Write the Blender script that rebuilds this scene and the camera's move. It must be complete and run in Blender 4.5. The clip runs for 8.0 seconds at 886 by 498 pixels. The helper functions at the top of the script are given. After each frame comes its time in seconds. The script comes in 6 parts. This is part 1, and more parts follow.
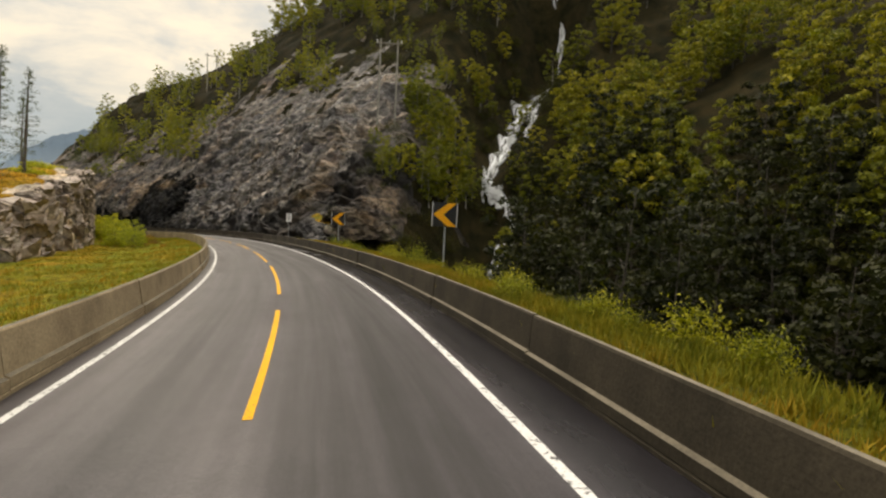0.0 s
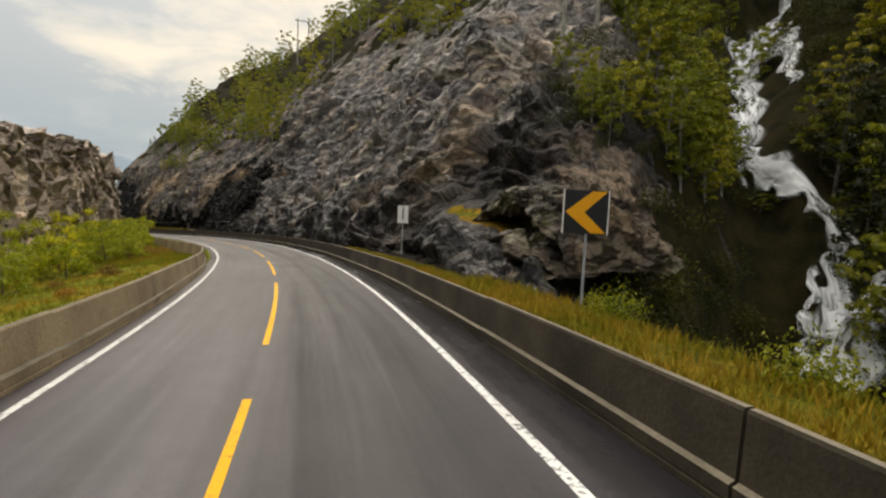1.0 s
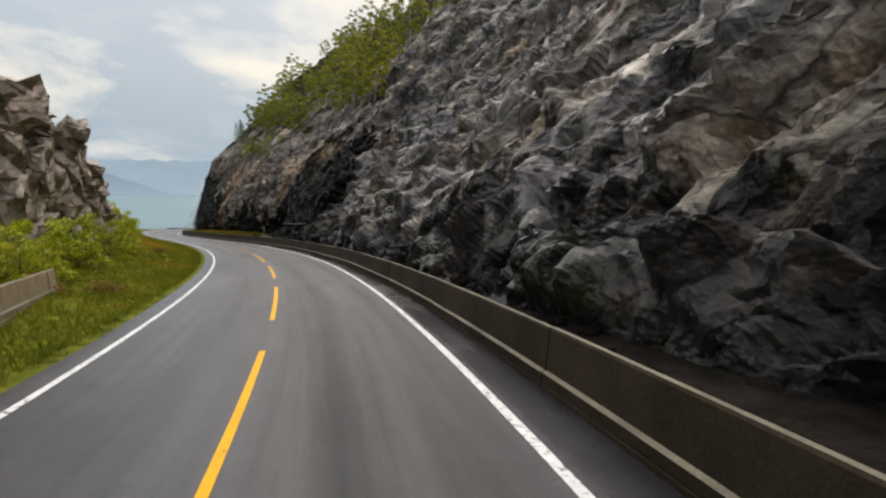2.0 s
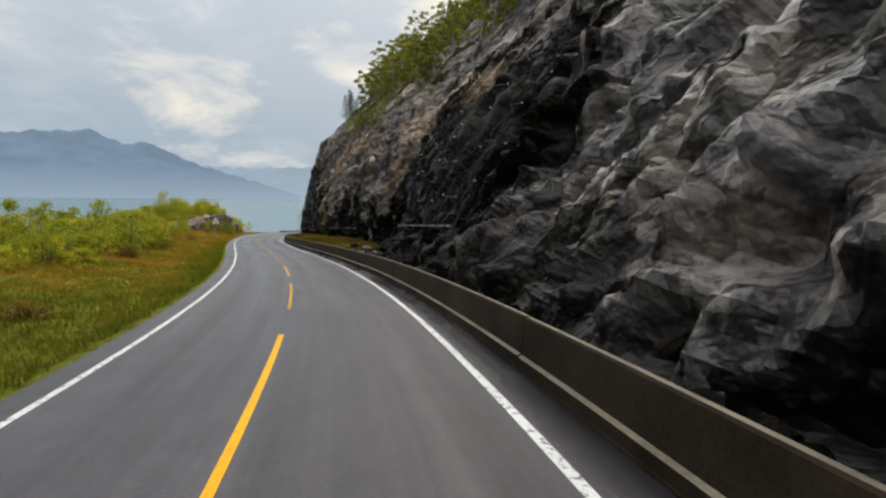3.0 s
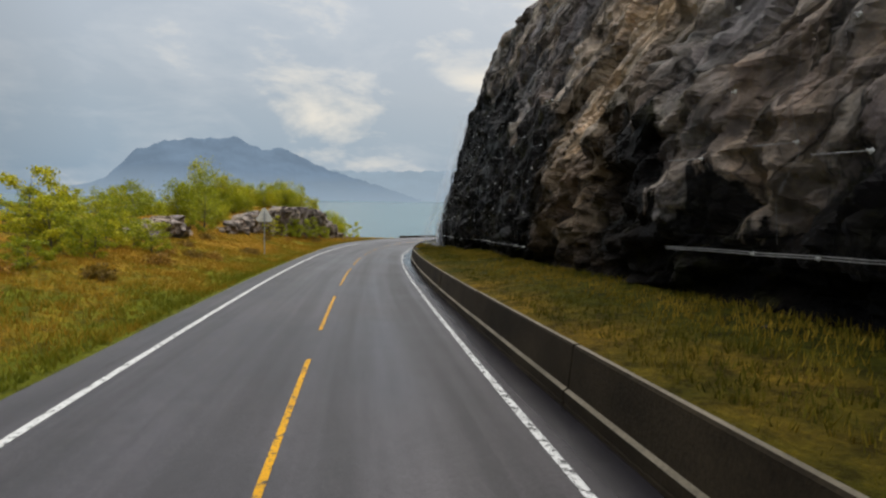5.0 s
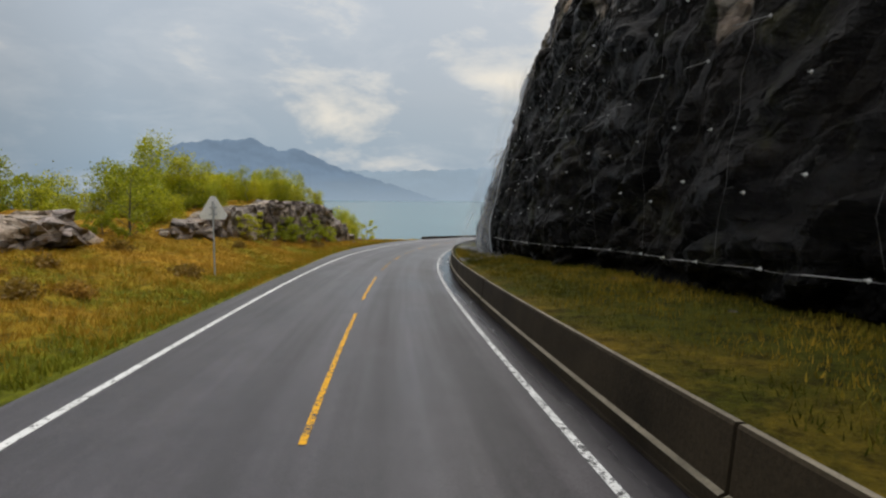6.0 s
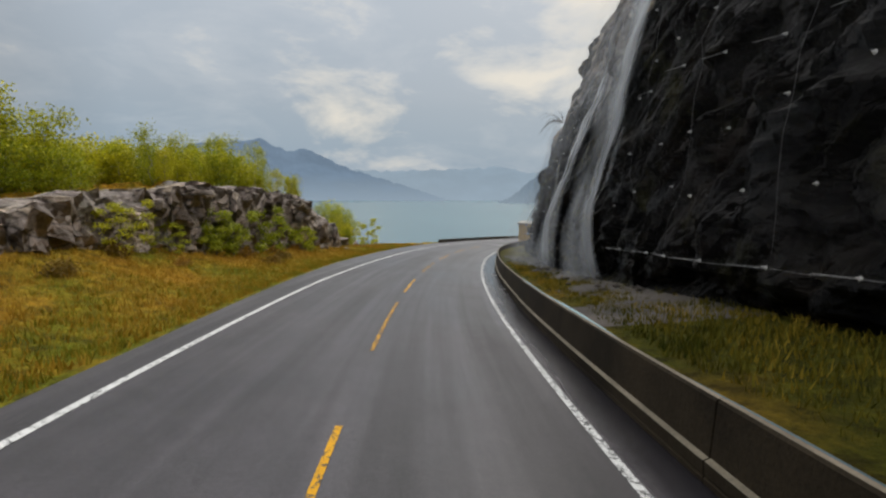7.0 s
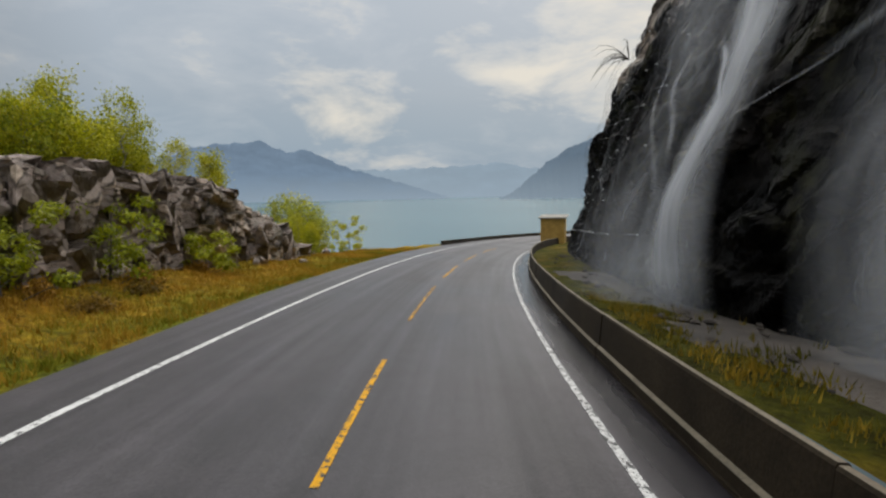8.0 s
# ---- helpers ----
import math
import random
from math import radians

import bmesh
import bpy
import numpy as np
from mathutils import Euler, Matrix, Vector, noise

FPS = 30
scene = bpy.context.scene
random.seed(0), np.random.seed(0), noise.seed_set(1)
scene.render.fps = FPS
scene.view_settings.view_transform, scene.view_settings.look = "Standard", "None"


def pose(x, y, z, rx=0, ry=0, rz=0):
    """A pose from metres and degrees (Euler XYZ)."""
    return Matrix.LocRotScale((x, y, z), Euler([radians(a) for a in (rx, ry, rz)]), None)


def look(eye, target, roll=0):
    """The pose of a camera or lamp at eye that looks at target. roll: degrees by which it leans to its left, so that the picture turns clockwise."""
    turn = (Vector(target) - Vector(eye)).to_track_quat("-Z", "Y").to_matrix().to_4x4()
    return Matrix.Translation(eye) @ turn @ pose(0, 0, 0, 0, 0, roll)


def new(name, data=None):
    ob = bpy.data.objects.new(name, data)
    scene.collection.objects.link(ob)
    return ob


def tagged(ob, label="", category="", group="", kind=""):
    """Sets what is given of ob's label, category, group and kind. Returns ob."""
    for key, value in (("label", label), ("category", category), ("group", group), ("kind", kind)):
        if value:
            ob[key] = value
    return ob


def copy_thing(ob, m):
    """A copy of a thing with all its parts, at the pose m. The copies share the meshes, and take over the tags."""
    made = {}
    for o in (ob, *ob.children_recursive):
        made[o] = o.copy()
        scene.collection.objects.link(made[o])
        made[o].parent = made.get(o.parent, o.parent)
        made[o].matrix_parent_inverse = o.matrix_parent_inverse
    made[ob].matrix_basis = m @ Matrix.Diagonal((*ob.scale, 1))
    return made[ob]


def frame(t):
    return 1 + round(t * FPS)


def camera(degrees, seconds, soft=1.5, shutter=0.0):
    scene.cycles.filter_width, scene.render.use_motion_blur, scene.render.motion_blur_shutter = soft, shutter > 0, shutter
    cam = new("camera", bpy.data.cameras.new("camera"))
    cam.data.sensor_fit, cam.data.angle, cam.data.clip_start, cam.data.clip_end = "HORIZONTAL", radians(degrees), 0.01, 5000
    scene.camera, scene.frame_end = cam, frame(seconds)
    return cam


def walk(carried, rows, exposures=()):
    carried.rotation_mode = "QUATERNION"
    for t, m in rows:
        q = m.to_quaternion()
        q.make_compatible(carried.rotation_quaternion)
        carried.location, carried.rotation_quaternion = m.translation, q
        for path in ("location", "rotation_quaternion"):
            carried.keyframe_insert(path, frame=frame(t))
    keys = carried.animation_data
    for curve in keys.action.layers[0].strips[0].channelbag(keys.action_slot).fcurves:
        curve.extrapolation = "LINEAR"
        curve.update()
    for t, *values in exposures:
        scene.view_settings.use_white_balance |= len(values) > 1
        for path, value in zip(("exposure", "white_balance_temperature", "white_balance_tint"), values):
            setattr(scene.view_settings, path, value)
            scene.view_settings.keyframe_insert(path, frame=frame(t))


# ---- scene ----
cam = camera(80.0, 8.0, 2.3)
PATH = [
    (0, (14.874, -20.781, 3.484), (14.571, -18.811, 3.318), 3.09),
    (0.25, (11.862, -13.256, 3.133), (11.475, -11.301, 2.965), 2.93),
    (0.5, (8.485, -5.850, 2.768), (7.993, -3.920, 2.596), 2.76),
    (0.75, (4.240, 2.150, 2.346), (3.673, 4.060, 2.168), 2.58),
    (1, (-0.414, 9.943, 1.910), (-1.069, 11.824, 1.728), 2.47),
    (1.25, (-4.892, 16.909, 1.505), (-5.619, 18.764, 1.326), 2.46),
    (1.5, (-9.509, 23.574, 1.101), (-10.315, 25.396, 0.924), 2.39),
    (1.75, (-14.563, 30.232, 0.677), (-15.465, 32.008, 0.494), 2.09),
    (2, (-19.844, 36.585, 0.251), (-20.853, 38.301, 0.059), 1.69),
    (2.3, (-26.123, 43.360, -0.235), (-27.253, 44.999, -0.433), 1.29),
    (2.6, (-32.376, 49.354, -0.698), (-33.615, 50.911, -0.898), 0.99),
    (2.9, (-38.795, 54.836, -1.155), (-40.130, 56.311, -1.354), 0.74),
    (3.2, (-45.626, 60.017, -1.623), (-47.044, 61.413, -1.821), 0.50),
    (3.5, (-53.165, 65.049, -2.120), (-54.651, 66.373, -2.320), 0.23),
    (3.75, (-60.045, 69.070, -2.559), (-61.575, 70.342, -2.763), -0.01),
    (4, (-66.669, 72.507, -2.969), (-68.234, 73.734, -3.175), -0.08),
    (4.25, (-72.210, 75.138, -3.306), (-73.803, 76.330, -3.509), 0.19),
    (4.5, (-76.745, 77.181, -3.578), (-78.360, 78.345, -3.776), 0.60),
    (4.8, (-81.281, 79.203, -3.850), (-82.914, 80.342, -4.042), 1.03),
    (5.1, (-85.193, 80.977, -4.085), (-86.839, 82.098, -4.274), 1.29),
    (5.45, (-89.454, 82.970, -4.343), (-91.111, 84.074, -4.532), 1.32),
    (5.8, (-93.941, 85.139, -4.617), (-95.608, 86.228, -4.808), 1.01),
    (6.15, (-99.061, 87.679, -4.931), (-100.739, 88.750, -5.128), 0.40),
    (6.5, (-104.554, 90.464, -5.269), (-106.240, 91.521, -5.469), 0.04),
    (6.75, (-108.461, 92.485, -5.511), (-110.150, 93.537, -5.709), 0.17),
    (7, (-112.121, 94.439, -5.739), (-113.811, 95.490, -5.935), 0.37),
    (7.25, (-115.361, 96.264, -5.944), (-117.052, 97.313, -6.139), 0.29),
    (7.5, (-118.238, 97.983, -6.128), (-119.930, 99.030, -6.326), -0.04),
    (7.75, (-120.865, 99.639, -6.299), (-122.559, 100.684, -6.500), -0.55),
    (8, (-123.354, 101.281, -6.463), (-125.049, 102.323, -6.668), -1.15),
]
walk(cam, [(t, look(eye, target, roll)) for t, eye, target, roll in PATH], [(0, 0.1, 7700, 10), (0.5, 0.1, 7650, 10), (1, 0.08, 7300, 10), (1.5, 0.08, 6950, 10), (2, 0.08, 6600, 10), (3.5, -0.05, 6500, 10), (6, -0.18, 6500, 10), (8, -0.27, 6500, 10)])

# ---- world, sun, exposure ----
SUN_EL, SUN_AZ = radians(38), radians(40)   # azimuth to the left of +y
world = bpy.data.worlds.new("overcast_sky")
scene.world = world
world.use_nodes = True
wn, wl = world.node_tree.nodes, world.node_tree.links
wn.clear()


def wnode(kind, **values):
    n = wn.new(kind)
    for key, value in values.items():
        n.inputs[key].default_value = value
    return n


def wmath(op, a, b=None, clamp=False):
    n = wn.new("ShaderNodeMath")
    n.operation, n.use_clamp = op, clamp
    for i, v in enumerate((a, b)):
        if v is None:
            continue
        if isinstance(v, (int, float)):
            n.inputs[i].default_value = v
        else:
            wl.new(v, n.inputs[i])
    return n.outputs[0]


def wmix(fac, a, b):
    n = wn.new("ShaderNodeMix")
    n.data_type = "RGBA"
    for i, v in ((0, fac), (6, a), (7, b)):
        if isinstance(v, (int, float)):
            n.inputs[i].default_value = v
        elif isinstance(v, tuple):
            n.inputs[i].default_value = (*v, 1)
        else:
            wl.new(v, n.inputs[i])
    return n.outputs[2]


coord = wn.new("ShaderNodeTexCoord")
split = wn.new("ShaderNodeSeparateXYZ")
wl.new(coord.outputs["Generated"], split.inputs[0])
height = split.outputs[2]
flat_clouds = wn.new("ShaderNodeMapping")
flat_clouds.inputs["Scale"].default_value = (1.0, 1.0, 2.6)
wl.new(coord.outputs["Generated"], flat_clouds.inputs[0])
puffs = wnode("ShaderNodeTexNoise", Scale=4.6, Detail=10.0, Roughness=0.6, Distortion=0.25)
wl.new(flat_clouds.outputs[0], puffs.inputs["Vector"])
banks = wnode("ShaderNodeTexNoise", Scale=1.6, Detail=4.0, Roughness=0.5)
wl.new(flat_clouds.outputs[0], banks.inputs["Vector"])


def lobe(az, el, tight):
    """How near the direction lies to a bright opening in the cloud cover."""
    n = wn.new("ShaderNodeVectorMath")
    n.operation = "DOT_PRODUCT"
    a, e = radians(az), radians(el)
    n.inputs[1].default_value = (-math.sin(a) * math.cos(e), math.cos(a) * math.cos(e), math.sin(e))
    norm = wn.new("ShaderNodeVectorMath")
    norm.operation = "NORMALIZE"
    wl.new(coord.outputs["Generated"], norm.inputs[0])
    wl.new(norm.outputs[0], n.inputs[0])
    return wmath("POWER", wmath("MAXIMUM", n.outputs["Value"], 0.0), tight)


sky = wn.new("ShaderNodeTexSky")
sky.sky_type, sky.sun_disc = "NISHITA", False
sky.sun_elevation, sky.sun_rotation = SUN_EL, -SUN_AZ
sky.air_density, sky.dust_density = 1.5, 3.0
clear = wn.new("ShaderNodeVectorMath")
clear.operation = "SCALE"
clear.inputs["Scale"].default_value = 0.06
wl.new(sky.outputs[0], clear.inputs[0])
rise = wmath("SMOOTH_MIN", wmath("MAXIMUM", height, 0.0), 1.0)
haze = wmix(wmath("MULTIPLY", rise, 5.5, True), (0.30, 0.43, 0.56), (0.46, 0.535, 0.615))
cover = wmix(wmath("MULTIPLY", wmath("SUBTRACT", height, 0.16), 1.25, True), haze, (0.95, 0.99, 1.06))
contrast = wmath("MULTIPLY", wmath("SUBTRACT", puffs.outputs[0], 0.44), 3.6, True)
streak = wmath("MULTIPLY", wmath("SUBTRACT", banks.outputs[0], 0.42), 3.0, True)
broken = wmix(wmath("MULTIPLY", contrast, 0.62), cover, wmix(0.55, cover, (0.90, 0.91, 0.92)))
bright = wmath("MULTIPLY", lobe(34, 21, 34), 0.85)
for az, el, tight, much in ((70.5, 8.6, 420, 0.62), (66.5, 8.0, 500, 0.4), (62, 8.6, 420, 0.42), (50, 10.5, 420, 0.42), (57, 16, 300, 0.36), (73, 15, 300, 0.25)):
    bright = wmath("ADD", bright, wmath("MULTIPLY", lobe(az, el, tight), much))
billow = wmath("ADD", wmath("MULTIPLY", wmath("SUBTRACT", puffs.outputs[0], 0.5), 1.7), 0.5)
glow = wmath("MULTIPLY", wmath("SUBTRACT", wmath("ADD", billow, wmath("MULTIPLY", bright, 0.62)), 0.66), 2.3, True)
lit = wmix(glow, broken, (0.95, 0.90, 0.80))
thin = wmath("MULTIPLY", wmath("MULTIPLY", lobe(40, 75, 2.0), 1.0, True), wmath("MULTIPLY", wmath("SUBTRACT", height, 0.34), 2.6, True), True)
lit = wmix(thin, lit, (2.9, 2.85, 2.75))
# unseen dark sky behind and left of the road, added to dim cliff and barrier
gloom = wmath("MULTIPLY", wmath("SUBTRACT", lobe(150, 0, 1.0), 0.48), 2.2, True)
lit = wmix(wmath("MULTIPLY", gloom, 0.92), lit, (0.12, 0.13, 0.145))
final = wmix(0.90, clear.outputs[0], lit)
back = wnode("ShaderNodeBackground", Strength=1.0)
wl.new(final, back.inputs["Color"])
wl.new(back.outputs[0], wn.new("ShaderNodeOutputWorld").inputs[0])

sun = new("sun", bpy.data.lights.new("sun", "SUN"))
sun.data.energy, sun.data.angle, sun.data.color = 0.7, radians(25), (1.0, 0.95, 0.87)
sun.matrix_world = look((0, 0, 60), (60 * math.sin(SUN_AZ) * math.cos(SUN_EL), -60 * math.cos(SUN_AZ) * math.cos(SUN_EL), 60 - 60 * math.sin(SUN_EL)))

# ---- the road's line: everything near it is placed by (s, d, h) ----
# s metres along the yellow line, d metres to its right, h metres above the road.
HEADINGS = [15.82, 17.55, 19.35, 21.29, 23.61, 26.81, 30.0, 32.03, 33.56, 36.1, 38.63, 40.99, 44.02, 46.94, 49.93, 52.96,
            55.94, 59.11, 62.16, 63.91, 65.09, 65.07, 64.47, 63.85, 62.64, 61.56, 59.69, 57.18, 55.08, 52.69, 50.2, 47.0,
            43.0, 38.5, 33.5, 28.0, 22.5, 17.0, 11.5, 6.0, 0.5]
S_AXIS = np.arange(-80, 272, 0.5)
_knots = np.arange(-48, -48 + 8 * len(HEADINGS), 8.0)
_head = np.radians(np.interp(S_AXIS, _knots, HEADINGS) + np.minimum(S_AXIS + 48, 0) * 0.22)
_kernel = np.hanning(33) / np.hanning(33).sum()
H_AXIS = np.convolve(np.pad(_head, 16, mode="edge"), _kernel, "valid")
X_AXIS = np.concatenate([[0], np.cumsum(-np.sin(H_AXIS) * 0.5)[:-1]])
Y_AXIS = np.concatenate([[0], np.cumsum(np.cos(H_AXIS) * 0.5)[:-1]])
X_AXIS += 3.4406 - np.interp(0, S_AXIS, X_AXIS)
Y_AXIS += 1.9824 - np.interp(0, S_AXIS, Y_AXIS)
# The road falls three degrees towards the fjord.
FALL = np.array(Matrix.Rotation(radians(3.15), 3, Vector((-0.5, -0.8660254, 0))))


def place(s, d, h):
    """World points of road coordinates (arrays or numbers)."""
    s, d, h = np.broadcast_arrays(np.asarray(s, float), np.asarray(d, float), np.asarray(h, float))
    a = np.interp(s, S_AXIS, H_AXIS)
    p = np.stack([np.interp(s, S_AXIS, X_AXIS) + d * np.cos(a), np.interp(s, S_AXIS, Y_AXIS) + d * np.sin(a), h], -1)
    return p @ FALL.T


def heading(s):
    return float(np.degrees(np.interp(s, S_AXIS, H_AXIS)))


# ---- materials ----
def material(name):
    m = bpy.data.materials.new(name)
    m.use_nodes = True
    t = m.node_tree
    return m, t.nodes, t.links, t.nodes["Principled BSDF"]


def noise_node(nodes, links, scale, detail=6.0, rough=0.6, stretch=None, coords="Object"):
    tc = nodes.new("ShaderNodeTexCoord")
    n = nodes.new("ShaderNodeTexNoise")
    n.inputs["Scale"].default_value, n.inputs["Detail"].default_value, n.inputs["Roughness"].default_value = scale, detail, rough
    if stretch:
        mp = nodes.new("ShaderNodeMapping")
        mp.inputs["Scale"].default_value = stretch
        links.new(tc.outputs[coords], mp.inputs[0])
        links.new(mp.outputs[0], n.inputs["Vector"])
    else:
        links.new(tc.outputs[coords], n.inputs["Vector"])
    return n.outputs[0]


def ramp_node(nodes, links, fac, stops):
    r = nodes.new("ShaderNodeValToRGB")
    links.new(fac, r.inputs[0])
    e = r.color_ramp.elements
    while len(e) < len(stops):
        e.new(0.5)
    for el, (pos, col) in zip(e, stops):
        el.position, el.color = pos, (*col, 1) if len(col) == 3 else col
    return r.outputs[0]


def mix_node(nodes, links, fac, a, b, blend="MIX"):
    n = nodes.new("ShaderNodeMix")
    n.data_type, n.blend_type = "RGBA", blend
    for i, v in ((0, fac), (6, a), (7, b)):
        if isinstance(v, (int, float)):
            n.inputs[i].default_value = v
        elif isinstance(v, tuple):
            n.inputs[i].default_value = (*v, 1)
        else:
            links.new(v, n.inputs[i])
    return n.outputs[2]


def bump_node(nodes, links, height_out, bsdf, strength=0.4, distance=0.05):
    b = nodes.new("ShaderNodeBump")
    b.inputs["Strength"].default_value, b.inputs["Distance"].default_value = strength, distance
    links.new(height_out, b.inputs["Height"])
    links.new(b.outputs[0], bsdf.inputs["Normal"])


def surface(name, dark, light, scale, rough=0.8, fine=None, bump=0.3, metal=0.0, spread=(0.35, 0.65), bump_distance=0.02):
    """A surface of two tones, mixed by a coarse and a fine noise."""
    m, n, l, b = material(name)
    coarse = noise_node(n, l, scale)
    small = noise_node(n, l, fine or scale * 9, 4.0)
    tone = ramp_node(n, l, coarse, [(spread[0], dark), (spread[1], light)])
    grain = ramp_node(n, l, small, [(0.3, (0.72, 0.72, 0.72)), (0.7, (1.15, 1.15, 1.15))])
    l.new(mix_node(n, l, 1.0, tone, grain, "MULTIPLY"), b.inputs["Base Color"])
    b.inputs["Roughness"].default_value, b.inputs["Metallic"].default_value = rough, metal
    bump_node(n, l, small, b, bump, bump_distance)
    return m


def rock_material(name, deep, mid, pale, rust, wet, moss=0.0, gloss=0.4, relief=1.0, tilt=(0.55, 0.35, 0.3), beds=0.0, runs=0.75, wet_shade_tone=0.4):
    """Fractured gneiss: leaning facets at two sizes, dark wet runs, rusty stains, thin cracks."""
    m, n, l, b = material(name)
    b.inputs["Specular IOR Level"].default_value = gloss
    tc = n.new("ShaderNodeTexCoord")
    warp = n.new("ShaderNodeMapping")
    warp.inputs["Rotation"].default_value, warp.inputs["Scale"].default_value = tilt, (0.75, 0.75, 1.7)
    if beds:
        # the cliff carries its own coordinates, level with its slanting beds
        lay = n.new("ShaderNodeAttribute")
        lay.attribute_name = "bed"
        warp.inputs["Rotation"].default_value, warp.inputs["Scale"].default_value = (0, 0, 0), (0.42, 0.75, 1.5)
        l.new(lay.outputs["Vector"], warp.inputs[0])
    else:
        l.new(tc.outputs["Object"], warp.inputs[0])
    shift = n.new("ShaderNodeTexNoise")
    shift.inputs["Scale"].default_value, shift.inputs["Detail"].default_value = 0.8, 4.0
    l.new(tc.outputs["Object"], shift.inputs["Vector"])
    bent = n.new("ShaderNodeVectorMath")
    l.new(warp.outputs[0], bent.inputs[0])
    l.new(shift.outputs["Color"], bent.inputs[1])

    def facet(scale, lean, step):
        """Height of flat leaning faces, and each face's own random number."""
        v = n.new("ShaderNodeTexVoronoi")
        v.inputs["Scale"].default_value = scale
        l.new(bent.outputs[0], v.inputs["Vector"])
        off = n.new("ShaderNodeVectorMath")
        off.operation = "SUBTRACT"
        l.new(bent.outputs[0], off.inputs[0])
        l.new(v.outputs["Position"], off.inputs[1])
        way = n.new("ShaderNodeVectorMath")
        way.operation = "SUBTRACT"
        way.inputs[1].default_value = (0.5, 0.5, 0.5)
        l.new(v.outputs["Color"], way.inputs[0])
        dot = n.new("ShaderNodeVectorMath")
        dot.operation = "DOT_PRODUCT"
        l.new(off.outputs[0], dot.inputs[0])
        l.new(way.outputs[0], dot.inputs[1])
        sep = n.new("ShaderNodeSeparateColor")
        l.new(v.outputs["Color"], sep.inputs[0])
        a = n.new("ShaderNodeMath")
        a.operation = "MULTIPLY"
        a.inputs[1].default_value = lean
        l.new(dot.outputs["Value"], a.inputs[0])
        c = n.new("ShaderNodeMath")
        c.operation = "MULTIPLY_ADD"
        c.inputs[1].default_value = step / scale
        l.new(sep.outputs[0], c.inputs[0])
        l.new(a.outputs[0], c.inputs[2])
        return c.outputs[0], sep.outputs[1]

    def total(*parts):
        out = parts[0]
        for p in parts[1:]:
            a = n.new("ShaderNodeMath")
            a.operation = "ADD"
            l.new(out, a.inputs[0])
            l.new(p, a.inputs[1])
            out = a.outputs[0]
        return out

    def times(x, k):
        a = n.new("ShaderNodeMath")
        a.operation = "MULTIPLY"
        a.inputs[1].default_value = k
        l.new(x, a.inputs[0])
        return a.outputs[0]

    big, tone_big = facet(0.55, 0.8, 0.10)
    small, tone_small = facet(1.9, 1.4, 0.16)
    tiny = facet(5.0, 1.1, 0.14)[0]
    broad = noise_node(n, l, 0.16, 5.0, 0.62)
    veins = noise_node(n, l, 0.9, 8.0, 0.7, (1.0, 1.0, 2.2))
    grit = noise_node(n, l, 9.0, 6.0, 0.7)
    streaks = noise_node(n, l, 0.7, 5.0, 0.6, (1.6, 1.6, 0.16))
    base = ramp_node(n, l, veins, [(0.28, deep), (0.5, mid), (0.76, pale)])
    base = mix_node(n, l, ramp_node(n, l, broad, [(0.50, (0, 0, 0)), (0.66, (0.7, 0.7, 0.7))]), base, rust)
    base = mix_node(n, l, ramp_node(n, l, streaks, [(0.45, (0, 0, 0)), (0.62, (runs, runs, runs))]), base, tuple(c * 0.45 for c in mid))
    layers = None
    if beds:
        mp = n.new("ShaderNodeMapping")
        mp.inputs["Scale"].default_value = (0.11, 0.2, 0.95)
        l.new(lay.outputs["Vector"], mp.inputs[0])
        ledge = n.new("ShaderNodeTexNoise")
        ledge.inputs["Scale"].default_value, ledge.inputs["Detail"].default_value, ledge.inputs["Roughness"].default_value = 1.0, 5.0, 0.6
        l.new(mp.outputs[0], ledge.inputs["Vector"])
        layers = ledge.outputs[0]
        base = mix_node(n, l, 1.0, base, ramp_node(n, l, layers, [(0.34, (0.55, 0.54, 0.57)), (0.5, (1.0, 1.0, 1.0)), (0.64, (1.75, 1.64, 1.5))]), "MULTIPLY")
        # wetness and overhang shade painted together as one dark zone
        wet_shade = n.new("ShaderNodeAttribute")
        wet_shade.attribute_name = "wet_shade"
        shade_depth = 0.98 - 0.2 * wet_shade_tone
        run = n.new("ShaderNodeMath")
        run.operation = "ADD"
        l.new(wet_shade.outputs["Fac"], run.inputs[0])
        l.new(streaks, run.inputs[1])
        base = mix_node(n, l, ramp_node(n, l, run.outputs[0], [(0.95, (0, 0, 0)), (1.2, (shade_depth, shade_depth, shade_depth))]), base, tuple(c * wet_shade_tone for c in deep))
        tan = n.new("ShaderNodeAttribute")
        tan.attribute_name = "rusty"
        dry = n.new("ShaderNodeMath")
        dry.operation = "MULTIPLY"
        l.new(tan.outputs["Fac"], dry.inputs[0])
        l.new(ramp_node(n, l, veins, [(0.38, (0.1, 0.1, 0.1)), (0.55, (1, 1, 1))]), dry.inputs[1])
        base = mix_node(n, l, dry.outputs[0], base, (0.46, 0.35, 0.245))
    if moss:
        base = mix_node(n, l, ramp_node(n, l, noise_node(n, l, 0.45, 6.0, 0.7), [(0.54, (0, 0, 0)), (0.7, (moss, moss, moss))]), base, (0.075, 0.080, 0.02))
    base = mix_node(n, l, 1.0, base, ramp_node(n, l, tone_big, [(0.0, (0.62, 0.60, 0.66)), (0.5, (1.0, 1.0, 1.0)), (1.0, (1.3, 1.2, 1.1))]), "MULTIPLY")
    base = mix_node(n, l, 1.0, base, ramp_node(n, l, tone_small, [(0.0, (0.7, 0.72, 0.7)), (1.0, (1.25, 1.22, 1.2))]), "MULTIPLY")
